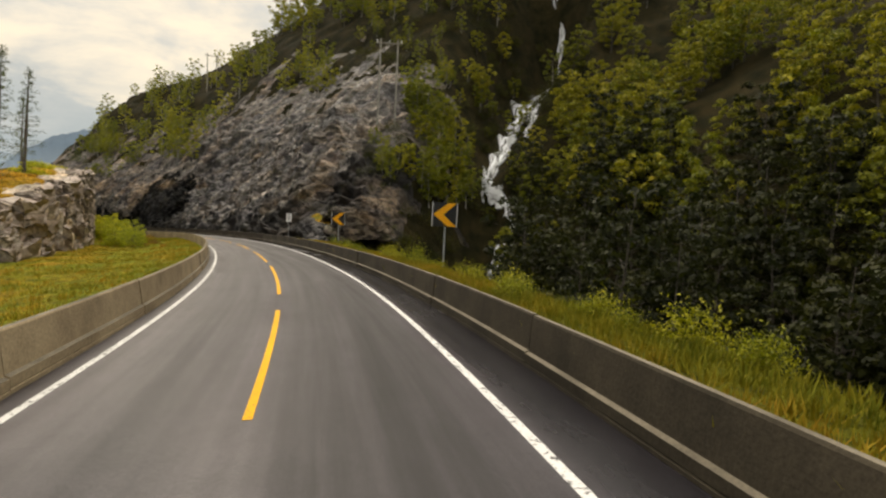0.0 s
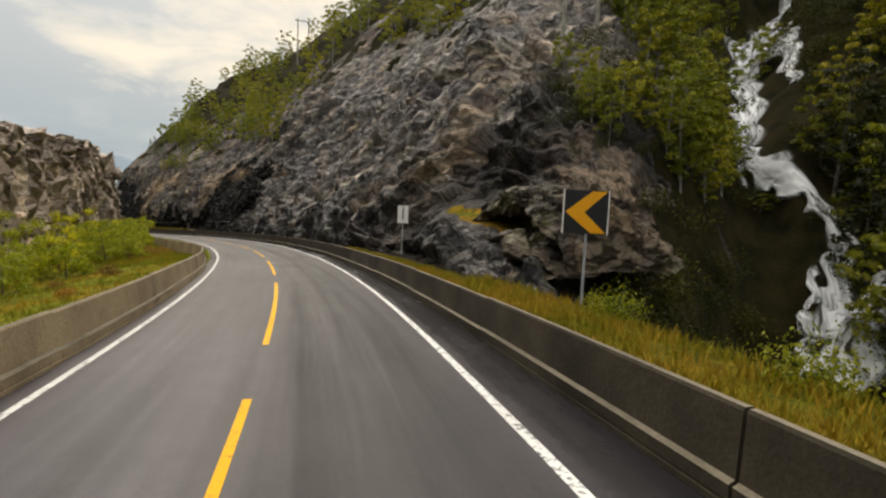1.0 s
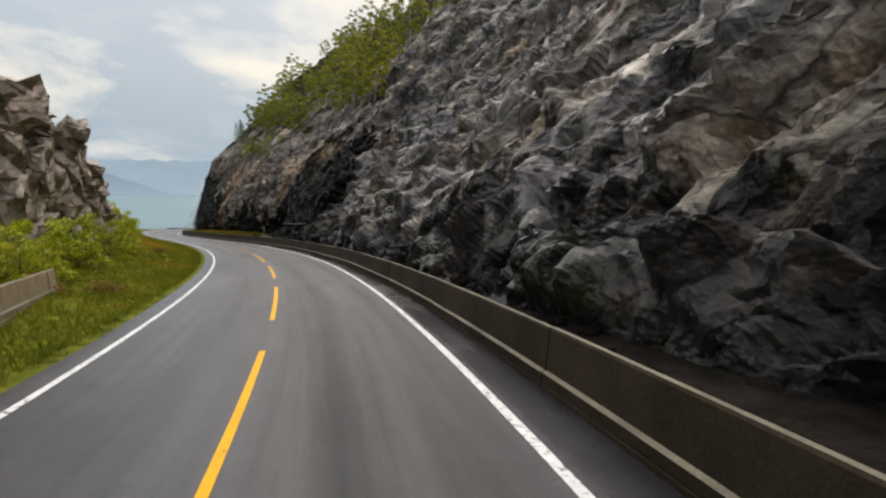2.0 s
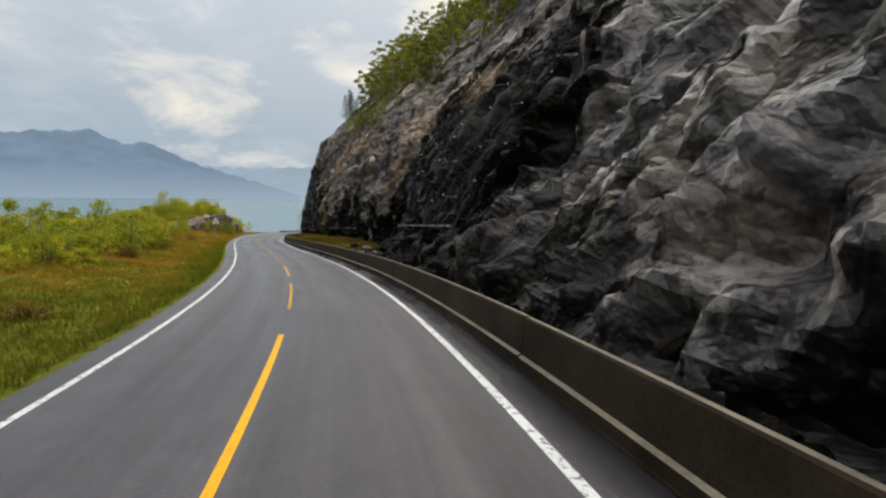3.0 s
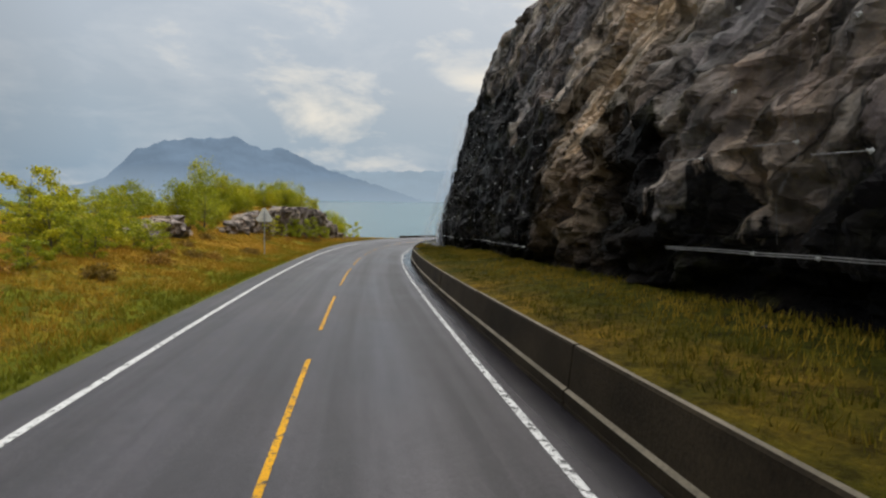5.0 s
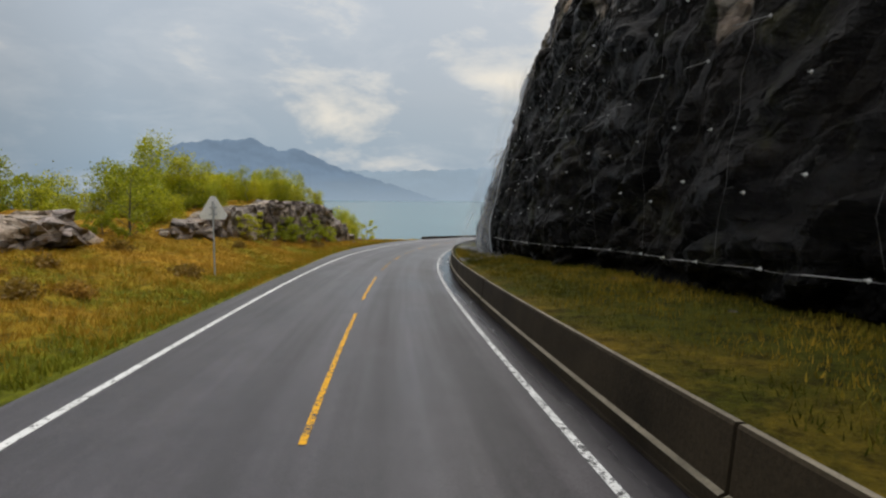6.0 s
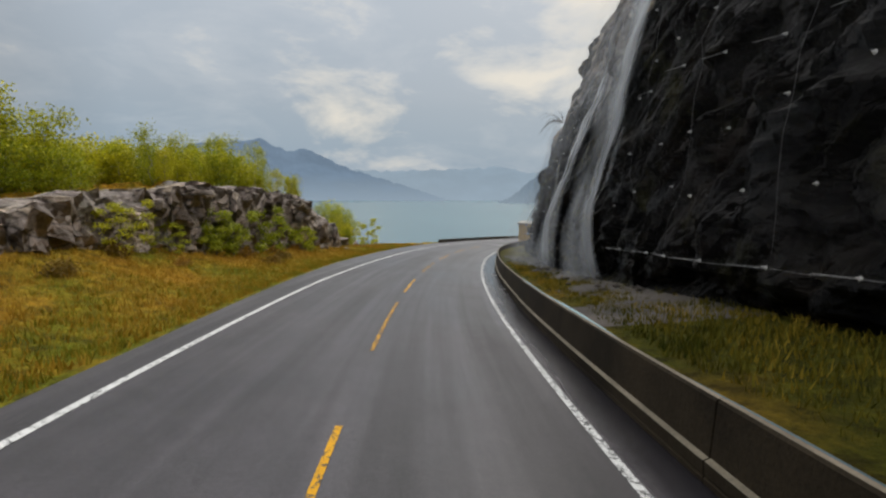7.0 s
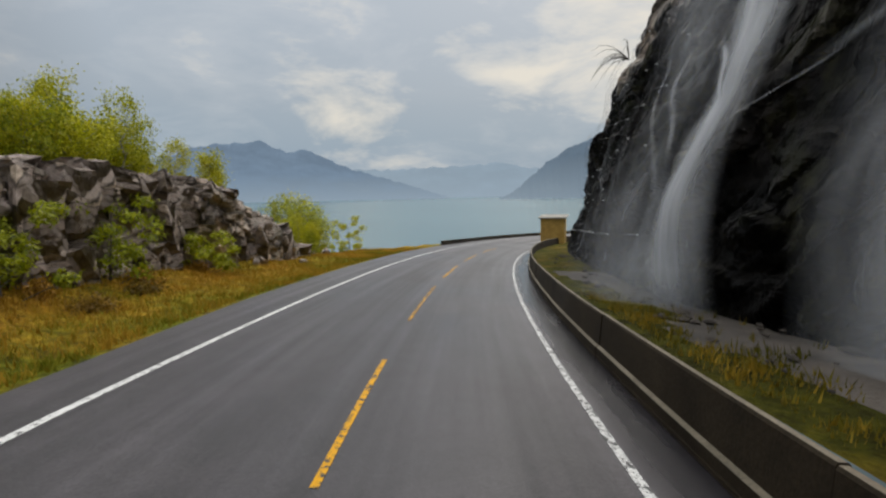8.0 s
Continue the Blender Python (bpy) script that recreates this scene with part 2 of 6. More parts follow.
    base = mix_node(n, l, 1.0, base, ramp_node(n, l, grit, [(0.3, (0.75, 0.75, 0.75)), (0.7, (1.2, 1.2, 1.2))]), "MULTIPLY")
    cracks = n.new("ShaderNodeTexVoronoi")
    cracks.feature = "DISTANCE_TO_EDGE"
    cracks.inputs["Scale"].default_value = 0.55
    l.new(bent.outputs[0], cracks.inputs["Vector"])
    gap = ramp_node(n, l, cracks.outputs["Distance"], [(0.0, (0.3, 0.3, 0.3)), (0.03, (1, 1, 1))])
    l.new(mix_node(n, l, 1.0, base, gap, "MULTIPLY"), b.inputs["Base Color"])
    l.new(ramp_node(n, l, broad, [(0.35, (wet, wet, wet)), (0.7, (0.75, 0.75, 0.75))]), b.inputs["Roughness"])
    height_out = total(big, small, tiny, times(veins, 0.05), times(grit, 0.02), *([times(layers, beds)] if beds else []))
    bump_node(n, l, height_out, b, 1.0, relief)
    return m


def foliage(name, dark, light, bare=0.0):
    m, n, l, b = material(name)
    geo = n.new("ShaderNodeNewGeometry")
    info = n.new("ShaderNodeObjectInfo")
    leaf = ramp_node(n, l, geo.outputs["Random Per Island"], [(0.0, dark), (0.55, tuple((a + c) / 2 for a, c in zip(dark, light))), (1.0, light)])
    tree = ramp_node(n, l, info.outputs["Random"], [(0.0, (0.45, 0.55, 0.5)), (0.5, (0.95, 0.97, 0.95)), (1.0, (1.5, 1.32, 0.9))])
    l.new(mix_node(n, l, 1.0, leaf, tree, "MULTIPLY"), b.inputs["Base Color"])
    b.inputs["Roughness"].default_value = 0.55
    b.inputs["Specular IOR Level"].default_value = 0.25
    out = n["Material Output"]
    trans = n.new("ShaderNodeBsdfTranslucent")
    l.new(mix_node(n, l, 1.0, leaf, (1.1, 1.2, 0.5), "MULTIPLY"), trans.inputs[0])
    both = n.new("ShaderNodeMixShader")
    both.inputs[0].default_value = 0.3
    l.new(b.outputs[0], both.inputs[1])
    l.new(trans.outputs[0], both.inputs[2])
    l.new(both.outputs[0], out.inputs[0])
    return m


def verge_material(name, green, orange, fine=14):
    """Rough turf: green by the road, rusty dead grass further off, in ragged patches."""
    m, n, l, b = material(name)
    at = n.new("ShaderNodeAttribute")
    at.attribute_name = "green"
    wide = noise_node(n, l, 0.35, 6.0, 0.65)
    mixed = n.new("ShaderNodeMath")
    mixed.operation = "MULTIPLY_ADD"
    mixed.inputs[1].default_value = 0.55
    l.new(at.outputs["Fac"], mixed.inputs[0])
    l.new(wide, mixed.inputs[2])
    share = ramp_node(n, l, mixed.outputs[0], [(0.46, (0, 0, 0)), (0.78, (1, 1, 1))])
    tone = mix_node(n, l, share, orange, green)
    hummocks = ramp_node(n, l, noise_node(n, l, 2.4, 5.0, 0.7), [(0.36, (0.42, 0.42, 0.45)), (0.52, (1.0, 1.0, 1.0)), (0.66, (1.45, 1.38, 1.2))])
    tone = mix_node(n, l, 1.0, tone, hummocks, "MULTIPLY")
    small = noise_node(n, l, fine, 5.0, 0.75)
    l.new(mix_node(n, l, 1.0, tone, ramp_node(n, l, small, [(0.28, (0.5, 0.5, 0.5)), (0.7, (1.25, 1.25, 1.25))]), "MULTIPLY"), b.inputs["Base Color"])
    b.inputs["Roughness"].default_value = 0.95
    b.inputs["Specular IOR Level"].default_value = 0.1
    bump_node(n, l, small, b, 1.0, 0.12)
    return m


def asphalt_material():
    """Damp chip-sealed asphalt: dark streaks along the wheel tracks, a wet smooth shoulder, coarse chippings."""
    m, n, l, b = material("wet_asphalt")
    lane = n.new("ShaderNodeAttribute")
    lane.attribute_name = "lane"
    edge = n.new("ShaderNodeAttribute")
    edge.attribute_name = "shoulder"

    def along_noise(scale, stretch, detail=4.0):
        mp = n.new("ShaderNodeMapping")
        mp.inputs["Scale"].default_value = stretch
        l.new(lane.outputs["Vector"], mp.inputs[0])
        t = n.new("ShaderNodeTexNoise")
        t.inputs["Scale"].default_value, t.inputs["Detail"].default_value, t.inputs["Roughness"].default_value = scale, detail, 0.65
        l.new(mp.outputs[0], t.inputs["Vector"])
        return t.outputs[0]

    tracks = along_noise(1.0, (1.1, 0.025, 1), 3.0)
    smears = along_noise(1.0, (3.0, 0.35, 1), 6.0)
    patch = noise_node(n, l, 0.22, 5.0, 0.6)
    grain = noise_node(n, l, 30.0, 4.0, 0.85)
    spots = noise_node(n, l, 2.2, 6.0, 0.75)
    base = ramp_node(n, l, patch, [(0.3, (0.036, 0.033, 0.037)), (0.7, (0.062, 0.058, 0.062))])
    for tex, lo, hi in ((grain, 0.5, 1.6), (spots, 0.78, 1.2), (tracks, 0.62, 1.35), (smears, 0.84, 1.14)):
        base = mix_node(n, l, 1.0, base, ramp_node(n, l, tex, [(0.32, (lo, lo, lo)), (0.68, (hi, hi * 0.985, hi))]), "MULTIPLY")
    base = mix_node(n, l, edge.outputs["Fac"], base, (0.010, 0.010, 0.012))
    dark = n.new("ShaderNodeAttribute")
    dark.attribute_name = "dark_lane"
    streaky = n.new("ShaderNodeMath")
    streaky.operation = "MULTIPLY"
    l.new(dark.outputs["Fac"], streaky.inputs[0])
    l.new(ramp_node(n, l, along_noise(1.0, (2.0, 0.07, 1), 6.0), [(0.36, (1, 1, 1)), (0.64, (0.3, 0.3, 0.3))]), streaky.inputs[1])
    base = mix_node(n, l, streaky.outputs[0], base, (0.015, 0.014, 0.014))
    l.new(base, b.inputs["Base Color"])
    damp = n.new("ShaderNodeMath")
    damp.operation = "ADD"
    l.new(ramp_node(n, l, patch, [(0.35, (0.28, 0.28, 0.28)), (0.68, (0.42, 0.42, 0.42))]), damp.inputs[0])
    l.new(ramp_node(n, l, tracks, [(0.35, (0.16, 0.16, 0.16)), (0.65, (0.0, 0.0, 0.0))]), damp.inputs[1])
    dry = n.new("ShaderNodeMath")
    dry.operation = "MULTIPLY_ADD"
    dry.inputs[1].default_value = 0.22
    l.new(streaky.outputs[0], dry.inputs[0])
    l.new(damp.outputs[0], dry.inputs[2])
    film = n.new("ShaderNodeMath")
    film.operation = "MULTIPLY_ADD"
    film.inputs[1].default_value = -0.24
    l.new(edge.outputs["Fac"], film.inputs[0])
    l.new(dry.outputs[0], film.inputs[2])
    l.new(film.outputs[0], b.inputs["Roughness"])
    b.inputs["Specular IOR Level"].default_value = 0.4
    bump_node(n, l, grain, b, 0.5, 0.008)
    return m


def paint_material(name, colour, worn):
    m, n, l, b = material(name)
    chips = noise_node(n, l, 11.0, 8.0, 0.8)
    dirt = noise_node(n, l, 0.8, 4.0)
    body = mix_node(n, l, ramp_node(n, l, dirt, [(0.35, (0, 0, 0)), (0.7, (0.4, 0.4, 0.4))]), colour, tuple(c * 0.6 for c in colour))
    l.new(mix_node(n, l, ramp_node(n, l, chips, [(worn - 0.06, (1, 1, 1)), (worn, (0, 0, 0))]), body, (0.06, 0.06, 0.06)), b.inputs["Base Color"])
    b.inputs["Roughness"].default_value, b.inputs["Specular IOR Level"].default_value = 0.6, 0.2
    return m


def veil_material(name, colour, density, streak, spread=(0.35, 0.7)):
    """Falling water: soft white streaks along the flow, thinning out to the sides."""
    m, n, l, b = material(name)
    flow = n.new("ShaderNodeAttribute")
    flow.attribute_name = "flow"
    mp = n.new("ShaderNodeMapping")
    mp.inputs["Scale"].default_value = streak
    l.new(flow.outputs["Vector"], mp.inputs[0])
    t = n.new("ShaderNodeTexNoise")
    t.inputs["Scale"].default_value, t.inputs["Detail"].default_value, t.inputs["Roughness"].default_value = 1.0, 5.0, 0.6
    l.new(mp.outputs[0], t.inputs["Vector"])
    at = n.new("ShaderNodeAttribute")
    at.attribute_name = "edge"
    cut = n.new("ShaderNodeMath")
    cut.operation = "MULTIPLY"
    l.new(ramp_node(n, l, t.outputs[0], [(spread[0], (0.0, 0.0, 0.0)), (spread[1], (density, density, density))]), cut.inputs[0])
    l.new(at.outputs["Fac"], cut.inputs[1])
    l.new(cut.outputs[0], b.inputs["Alpha"])
    b.inputs["Base Color"].default_value = (*colour, 1)
    b.inputs["Roughness"].default_value = 0.7
    b.inputs["Specular IOR Level"].default_value = 0.1
    return m


def net_material():
    """Galvanised wire mesh, seen mostly through."""
    m, n, l, b = material("galvanised_wire_mesh")
    tc = n.new("ShaderNodeTexCoord")
    uv = n.new("ShaderNodeAttribute")
    uv.attribute_name = "weave"
    sep = n.new("ShaderNodeSeparateXYZ")
    l.new(uv.outputs["Vector"], sep.inputs[0])
    wires = []
    for sign in (1.0, -1.0):
        k = n.new("ShaderNodeMath")
        k.operation = "MULTIPLY_ADD"
        k.inputs[1].default_value = sign
        l.new(sep.outputs[0], k.inputs[0])
        l.new(sep.outputs[1], k.inputs[2])
        f = n.new("ShaderNodeMath")
        f.operation = "PINGPONG"
        f.inputs[1].default_value = 0.035
        l.new(k.outputs[0], f.inputs[0])
        lt = n.new("ShaderNodeMath")
        lt.operation = "LESS_THAN"
        lt.inputs[1].default_value = 0.0010
        l.new(f.outputs[0], lt.inputs[0])
        wires.append(lt.outputs[0])
    top = n.new("ShaderNodeMath")
    top.operation = "MAXIMUM"
    l.new(wires[0], top.inputs[0])
    l.new(wires[1], top.inputs[1])
    thin = n.new("ShaderNodeMath")
    thin.operation = "MULTIPLY"
    thin.inputs[1].default_value = 0.55
    l.new(top.outputs[0], thin.inputs[0])
    l.new(thin.outputs[0], b.inputs["Alpha"])
    b.inputs["Base Color"].default_value = (0.17, 0.17, 0.18, 1)
    b.inputs["Metallic"].default_value, b.inputs["Roughness"].default_value = 0.2, 0.6
    return m


MAT = {
    "asphalt": asphalt_material(),
    "white_paint": paint_material("worn_white_paint", (0.70, 0.70, 0.69), 0.47),
    "yellow_paint": paint_material("worn_yellow_paint", (0.80, 0.40, 0.0), 0.42),
    "worn_white": paint_material("badly_worn_white_paint", (0.70, 0.70, 0.69), 0.505),
    "faded_yellow": paint_material("faded_yellow_paint", (0.72, 0.36, 0.0), 0.49),
    "ghost_yellow": paint_material("nearly_gone_yellow_paint", (0.66, 0.33, 0.0), 0.535),
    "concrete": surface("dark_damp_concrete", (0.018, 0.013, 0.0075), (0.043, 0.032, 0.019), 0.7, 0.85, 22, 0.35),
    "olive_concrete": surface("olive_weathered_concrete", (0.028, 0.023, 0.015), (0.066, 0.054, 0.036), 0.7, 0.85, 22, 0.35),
    # skylight on the upward faces, put into the concrete's colour
    "pale_concrete": surface("top_lit_concrete", (0.108, 0.092, 0.063), (0.216, 0.184, 0.132), 0.9, 0.85, 22, 0.35),
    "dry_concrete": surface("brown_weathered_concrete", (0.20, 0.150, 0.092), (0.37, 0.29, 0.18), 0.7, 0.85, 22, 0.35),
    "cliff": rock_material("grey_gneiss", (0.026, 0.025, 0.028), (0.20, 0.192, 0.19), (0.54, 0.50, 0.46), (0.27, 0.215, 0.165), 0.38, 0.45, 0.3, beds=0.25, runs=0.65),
    # same cliff past s 84, its painted shade nearly black
    "wet_shaded_cliff": rock_material("dripping_shaded_gneiss", (0.018, 0.017, 0.019), (0.20, 0.189, 0.185), (0.54, 0.50, 0.46), (0.28, 0.21, 0.155), 0.40, 0.3, 0.06, 1.0, beds=0.14, runs=0.6, wet_shade_tone=0.05),
    "blocks": rock_material("pale_cut_rock", (0.26, 0.21, 0.17), (0.68, 0.585, 0.475), (0.82, 0.75, 0.66), (0.62, 0.44, 0.27), 0.6, 0.2, 0.2, 0.9, (0.1, 0.15, 0.3), runs=0.3),
    "shelf_rock": rock_material("brown_jointed_rock", (0.085, 0.068, 0.056), (0.47, 0.40, 0.335), (0.74, 0.67, 0.58), (0.42, 0.30, 0.19), 0.6, 0.2, 0.2, 0.9, (0.05, 0.1, 0.3), runs=0.45),
    "ledge_rock": rock_material("brown_streaked_gneiss", (0.020, 0.016, 0.012), (0.062, 0.050, 0.038), (0.25, 0.215, 0.17), (0.09, 0.060, 0.032), 0.5, 0.8, 0.2, 0.5, (0.2, 0.15, 0.3), runs=0.6),
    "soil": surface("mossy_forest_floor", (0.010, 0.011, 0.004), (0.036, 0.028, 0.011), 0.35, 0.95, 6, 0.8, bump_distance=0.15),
    "verge": verge_material("spring_verge", (0.19, 0.205, 0.014), (0.48, 0.262, 0.026)),
    # turf under the cliff, the cliff's shade put into its colour
    "strip": verge_material("mossy_shaded_strip", (0.075, 0.074, 0.006), (0.20, 0.128, 0.014)),
    # golden turf elsewhere, brightened in colour as if lit
    "lit_strip": verge_material("golden_lit_turf", (0.14, 0.14, 0.011), (0.36, 0.20, 0.02)),
    "bark": surface("grey_bark", (0.05, 0.042, 0.034), (0.17, 0.15, 0.125), 3.0, 0.9, 20, 0.6),
    "birch_bark": surface("pale_birch_bark", (0.16, 0.15, 0.13), (0.48, 0.46, 0.42), 3.0, 0.8, 14, 0.4),
    "leaf_spring": foliage("spring_birch_leaves", (0.20, 0.22, 0.012), (0.60, 0.575, 0.036)),
    "leaf_forest": foliage("deciduous_forest_leaves", (0.085, 0.095, 0.008), (0.37, 0.345, 0.026)),
    # the hollow's shade is put into the leaf colour of the low trees
    "leaf_shade": foliage("shade_tinted_leaves", (0.008, 0.012, 0.002), (0.042, 0.046, 0.006)),
    "leaf_hill": foliage("hillside_birch_leaves", (0.07, 0.085, 0.008), (0.40, 0.385, 0.028)),
    # undergrowth leaves carry the wood's shade in their colour
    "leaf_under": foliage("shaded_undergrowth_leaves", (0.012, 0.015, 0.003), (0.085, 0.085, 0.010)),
    "rubble": surface("dark_rubble", (0.006, 0.0055, 0.005), (0.026, 0.021, 0.016), 1.6, 0.8, 14, 1.0, bump_distance=0.1),
    "dirt": surface("brown_wet_gravel", (0.011, 0.009, 0.006), (0.042, 0.032, 0.022), 0.9, 0.85, 16, 0.9, bump_distance=0.05),
    "washed": surface("grey_washed_gravel", (0.026, 0.021, 0.017), (0.085, 0.070, 0.057), 0.8, 0.85, 18, 0.9, bump_distance=0.04),
    "needles": foliage("pine_needles", (0.035, 0.055, 0.018), (0.10, 0.125, 0.04)),
    "twigs": foliage("brown_heather_twigs", (0.16, 0.09, 0.02), (0.42, 0.25, 0.06)),
    "steel": surface("galvanised_steel", (0.36, 0.39, 0.42), (0.52, 0.55, 0.58), 4.0, 0.5, 30, 0.1, 0.2),
    "wire": surface("dull_wire_rope", (0.16, 0.16, 0.165), (0.34, 0.34, 0.345), 4.0, 0.6, 30, 0.1, 0.3),
    "plate": surface("bright_bolt_plate", (0.45, 0.45, 0.45), (0.68, 0.68, 0.66), 6.0, 0.5, 40, 0.1, 0.2),
    "sign_black": surface("black_sign_film", (0.008, 0.008, 0.010), (0.014, 0.014, 0.016), 3.0, 0.4, 40, 0.05),
    "sign_yellow": surface("yellow_orange_sign_film", (1.0, 0.42, 0.002), (1.0, 0.47, 0.004), 2.0, 0.4, 40, 0.05),
    "sign_back": surface("pale_sign_back", (0.80, 0.80, 0.79), (0.88, 0.88, 0.87), 3.0, 0.5, 30, 0.1),
    "wood": surface("weathered_pole_wood", (0.24, 0.22, 0.19), (0.42, 0.40, 0.36), 3.0, 0.9, 25, 0.4),
    "yellow_boards": surface("ochre_painted_boards", (0.42, 0.25, 0.05), (0.58, 0.37, 0.09), 2.0, 0.7, 18, 0.3),
    "fall": veil_material("falling_water", (0.84, 0.87, 0.92), 0.78, (1.1, 0.09, 1.0), (0.22, 0.78)),
    "thin_fall": veil_material("thin_falling_water", (0.84, 0.87, 0.92), 0.42, (1.3, 0.10, 1.0), (0.26, 0.78)),
    "spray": veil_material("drifting_spray", (0.80, 0.84, 0.90), 0.36, (1.6, 0.16, 1.0), (0.26, 0.8)),
    "brook": veil_material("white_brook_water", (0.84, 0.87, 0.90), 1.0, (2.2, 0.24, 1.0), (0.34, 0.56)),
    "net": net_material(),
}
for key, gloss in (("rubble", 0.04), ("soil", 0.08), ("dirt", 0.1), ("concrete", 0.15), ("olive_concrete", 0.2), ("dry_concrete", 0.25)):
    MAT[key].node_tree.nodes["Principled BSDF"].inputs["Specular IOR Level"].default_value = gloss

# ---- helpers for meshes ----
def mesh_object(name, verts, faces, mat, parent=None, smooth=False):
    me = bpy.data.meshes.new(name)
    me.from_pydata(np.asarray(verts).tolist(), [], np.asarray(faces).tolist() if not isinstance(faces, list) else faces)
    me.materials.append(mat)
    if smooth:
        me.polygons.foreach_set("use_smooth", [True] * len(me.polygons))
    me.update()
    ob = new(name, me)
    if parent:
        ob.parent = parent
    return ob


def part(name, bm, mat, parent, label=""):
    """Links a bmesh as one mesh object under a thing or a part."""
    me = bpy.data.meshes.new(name)
    bm.to_mesh(me)
    bm.free()
    me.materials.append(mat)
    ob = new(name, me)
    ob.parent = parent
    if label:
        tagged(ob, label)
    return ob


def grid_faces(rows, cols):
    a = np.arange(rows * cols).reshape(rows, cols)
    return np.stack([a[:-1, :-1], a[:-1, 1:], a[1:, 1:], a[1:, :-1]], -1).reshape(-1, 4)


def box(bm, size, m=Matrix(), bevel=0.0):
    got = bmesh.ops.create_cube(bm, size=1, matrix=m @ Matrix.Diagonal((*size, 1)))
    if bevel:
        edges = {e for v in got["verts"] for e in v.link_edges}
        bmesh.ops.bevel(bm, geom=list(edges), offset=bevel, segments=2, affect="EDGES")


def rod(bm, a, b, r0, r1=None, sides=8):
    a, b = Vector(a), Vector(b)
    turn = (b - a).to_track_quat("Z", "Y").to_matrix().to_4x4()
    bmesh.ops.create_cone(bm, cap_ends=True, segments=sides, radius1=r0, radius2=r0 if r1 is None else r1, depth=(b - a).length,
                          matrix=Matrix.Translation((a + b) / 2) @ turn)


def attribute(ob, name, values, kind="FLOAT"):
    at = ob.data.attributes.new(name, kind, "POINT")
    at.data.foreach_set("value" if kind == "FLOAT" else "vector", np.asarray(values, float).ravel())


def hashed(c, salt):
    """Repeatable numbers from 0 to 1 for whole-number cells."""
    v = np.sin(c[..., 0] * 127.1 + c[..., 1] * 311.7 + c[..., 2] * 74.7 + salt * 53.3) * 43758.5453
    return v - np.floor(v)


def blocks(p, size, salt, tilt=0.5):
    """Broken rock: each cell of an uneven lattice is a facet with its own depth and tilt. About -1 to 1."""
    q = p / np.asarray(size, float)
    cell = np.floor(q)
    best = np.full(len(q), 1e9)
    out = np.zeros(len(q))
    for i in (-1, 0, 1):
        for j in (-1, 0, 1):
            for k in (-1, 0, 1):
                c = cell + (i, j, k)
                mid = c + 0.5 + 0.9 * (np.stack([hashed(c, salt + n) for n in (1, 2, 3)], -1) - 0.5)
                off = q - mid
                far = (off ** 2).sum(-1)
                lean = np.stack([hashed(c, salt + n) for n in (4, 5, 6)], -1) - 0.5
                val = 2 * hashed(c, salt + 7) - 1 + tilt * 4 * (off * lean).sum(-1)
                near = far < best
                best, out = np.where(near, far, best), np.where(near, val, out)
    return out


def waves(p, scale, salt):
    """Smooth uneven swell, about -1 to 1."""
    r = np.random.RandomState(salt)
    out = np.zeros(p.shape[:-1])
    for k in range(7):
        f = r.normal(size=p.shape[-1])
        f /= np.linalg.norm(f)
        out += np.sin((p @ f) / scale * (1 + 0.35 * k) * 2 + r.uniform(0, 6.28)) / (1 + 0.3 * k)
    return out / 2.6


def turned(p, about_d, about_h):
    """Road coordinates turned so that the rock's bedding lies level."""
    a, b = radians(about_d), radians(about_h)
    s, d, h = p[:, 0], p[:, 1], p[:, 2]
    s, h = s * math.cos(a) - h * math.sin(a), s * math.sin(a) + h * math.cos(a)
    s, d = s * math.cos(b) - d * math.sin(b), s * math.sin(b) + d * math.cos(b)
    return np.stack([s, d, h], -1)


# ---- road ----
KEY_S = [0, 70, 120, 138, 170]
RIGHT_LINE, LEFT_LINE, LEDGE = [2.906, 3.077, 2.708, 2.86, 2.88], [-2.575, -2.651, -2.531, -2.74, -3.13], [3.918, 3.743, 3.373, 3.45, 3.642]
BANK = [-0.003, 0.007, -0.011, -0.033, -0.073]


def along(table, s, keys=KEY_S):
    return np.interp(s, keys, table)


def bank(s, d):
    """How far the banked road surface lies over or under its middle."""
    d = np.asarray(d, float)
    return along(BANK, s) * np.clip(d, -6, 5)


EDGE_S, EDGE_D = [-60, 44, 60, 100, 122, 150, 160, 170, 178, 200, 240], [-3.0, -3.05, -3.15, -3.15, -3.35, -3.55, -3.7, -4.15, -4.5, -4.8, -4.0]
ss = np.arange(-70, 262, 1.0)
lanes = np.linspace(0, 1, 33)
S2, U2 = np.meshgrid(ss, lanes, indexing="ij")
left_edge, right_edge = np.interp(ss, EDGE_S, EDGE_D), along(LEDGE, ss) + 0.1
D2 = left_edge[:, None] + (right_edge - left_edge)[:, None] * U2
road = mesh_object("road", place(S2, D2, bank(S2, D2)).reshape(-1, 3), grid_faces(len(ss), len(lanes)), MAT["asphalt"], smooth=True)
attribute(road, "lane", np.stack([D2, S2, 0 * D2], -1), "FLOAT_VECTOR")
attribute(road, "shoulder", 0.8 * np.clip((D2 - along(RIGHT_LINE, S2) - 0.02) / 0.3, 0, 1) + 0.45 * np.clip((-2.72 - D2) / 0.3, 0, 1) * np.clip((100 - S2) / 30, 0, 1))
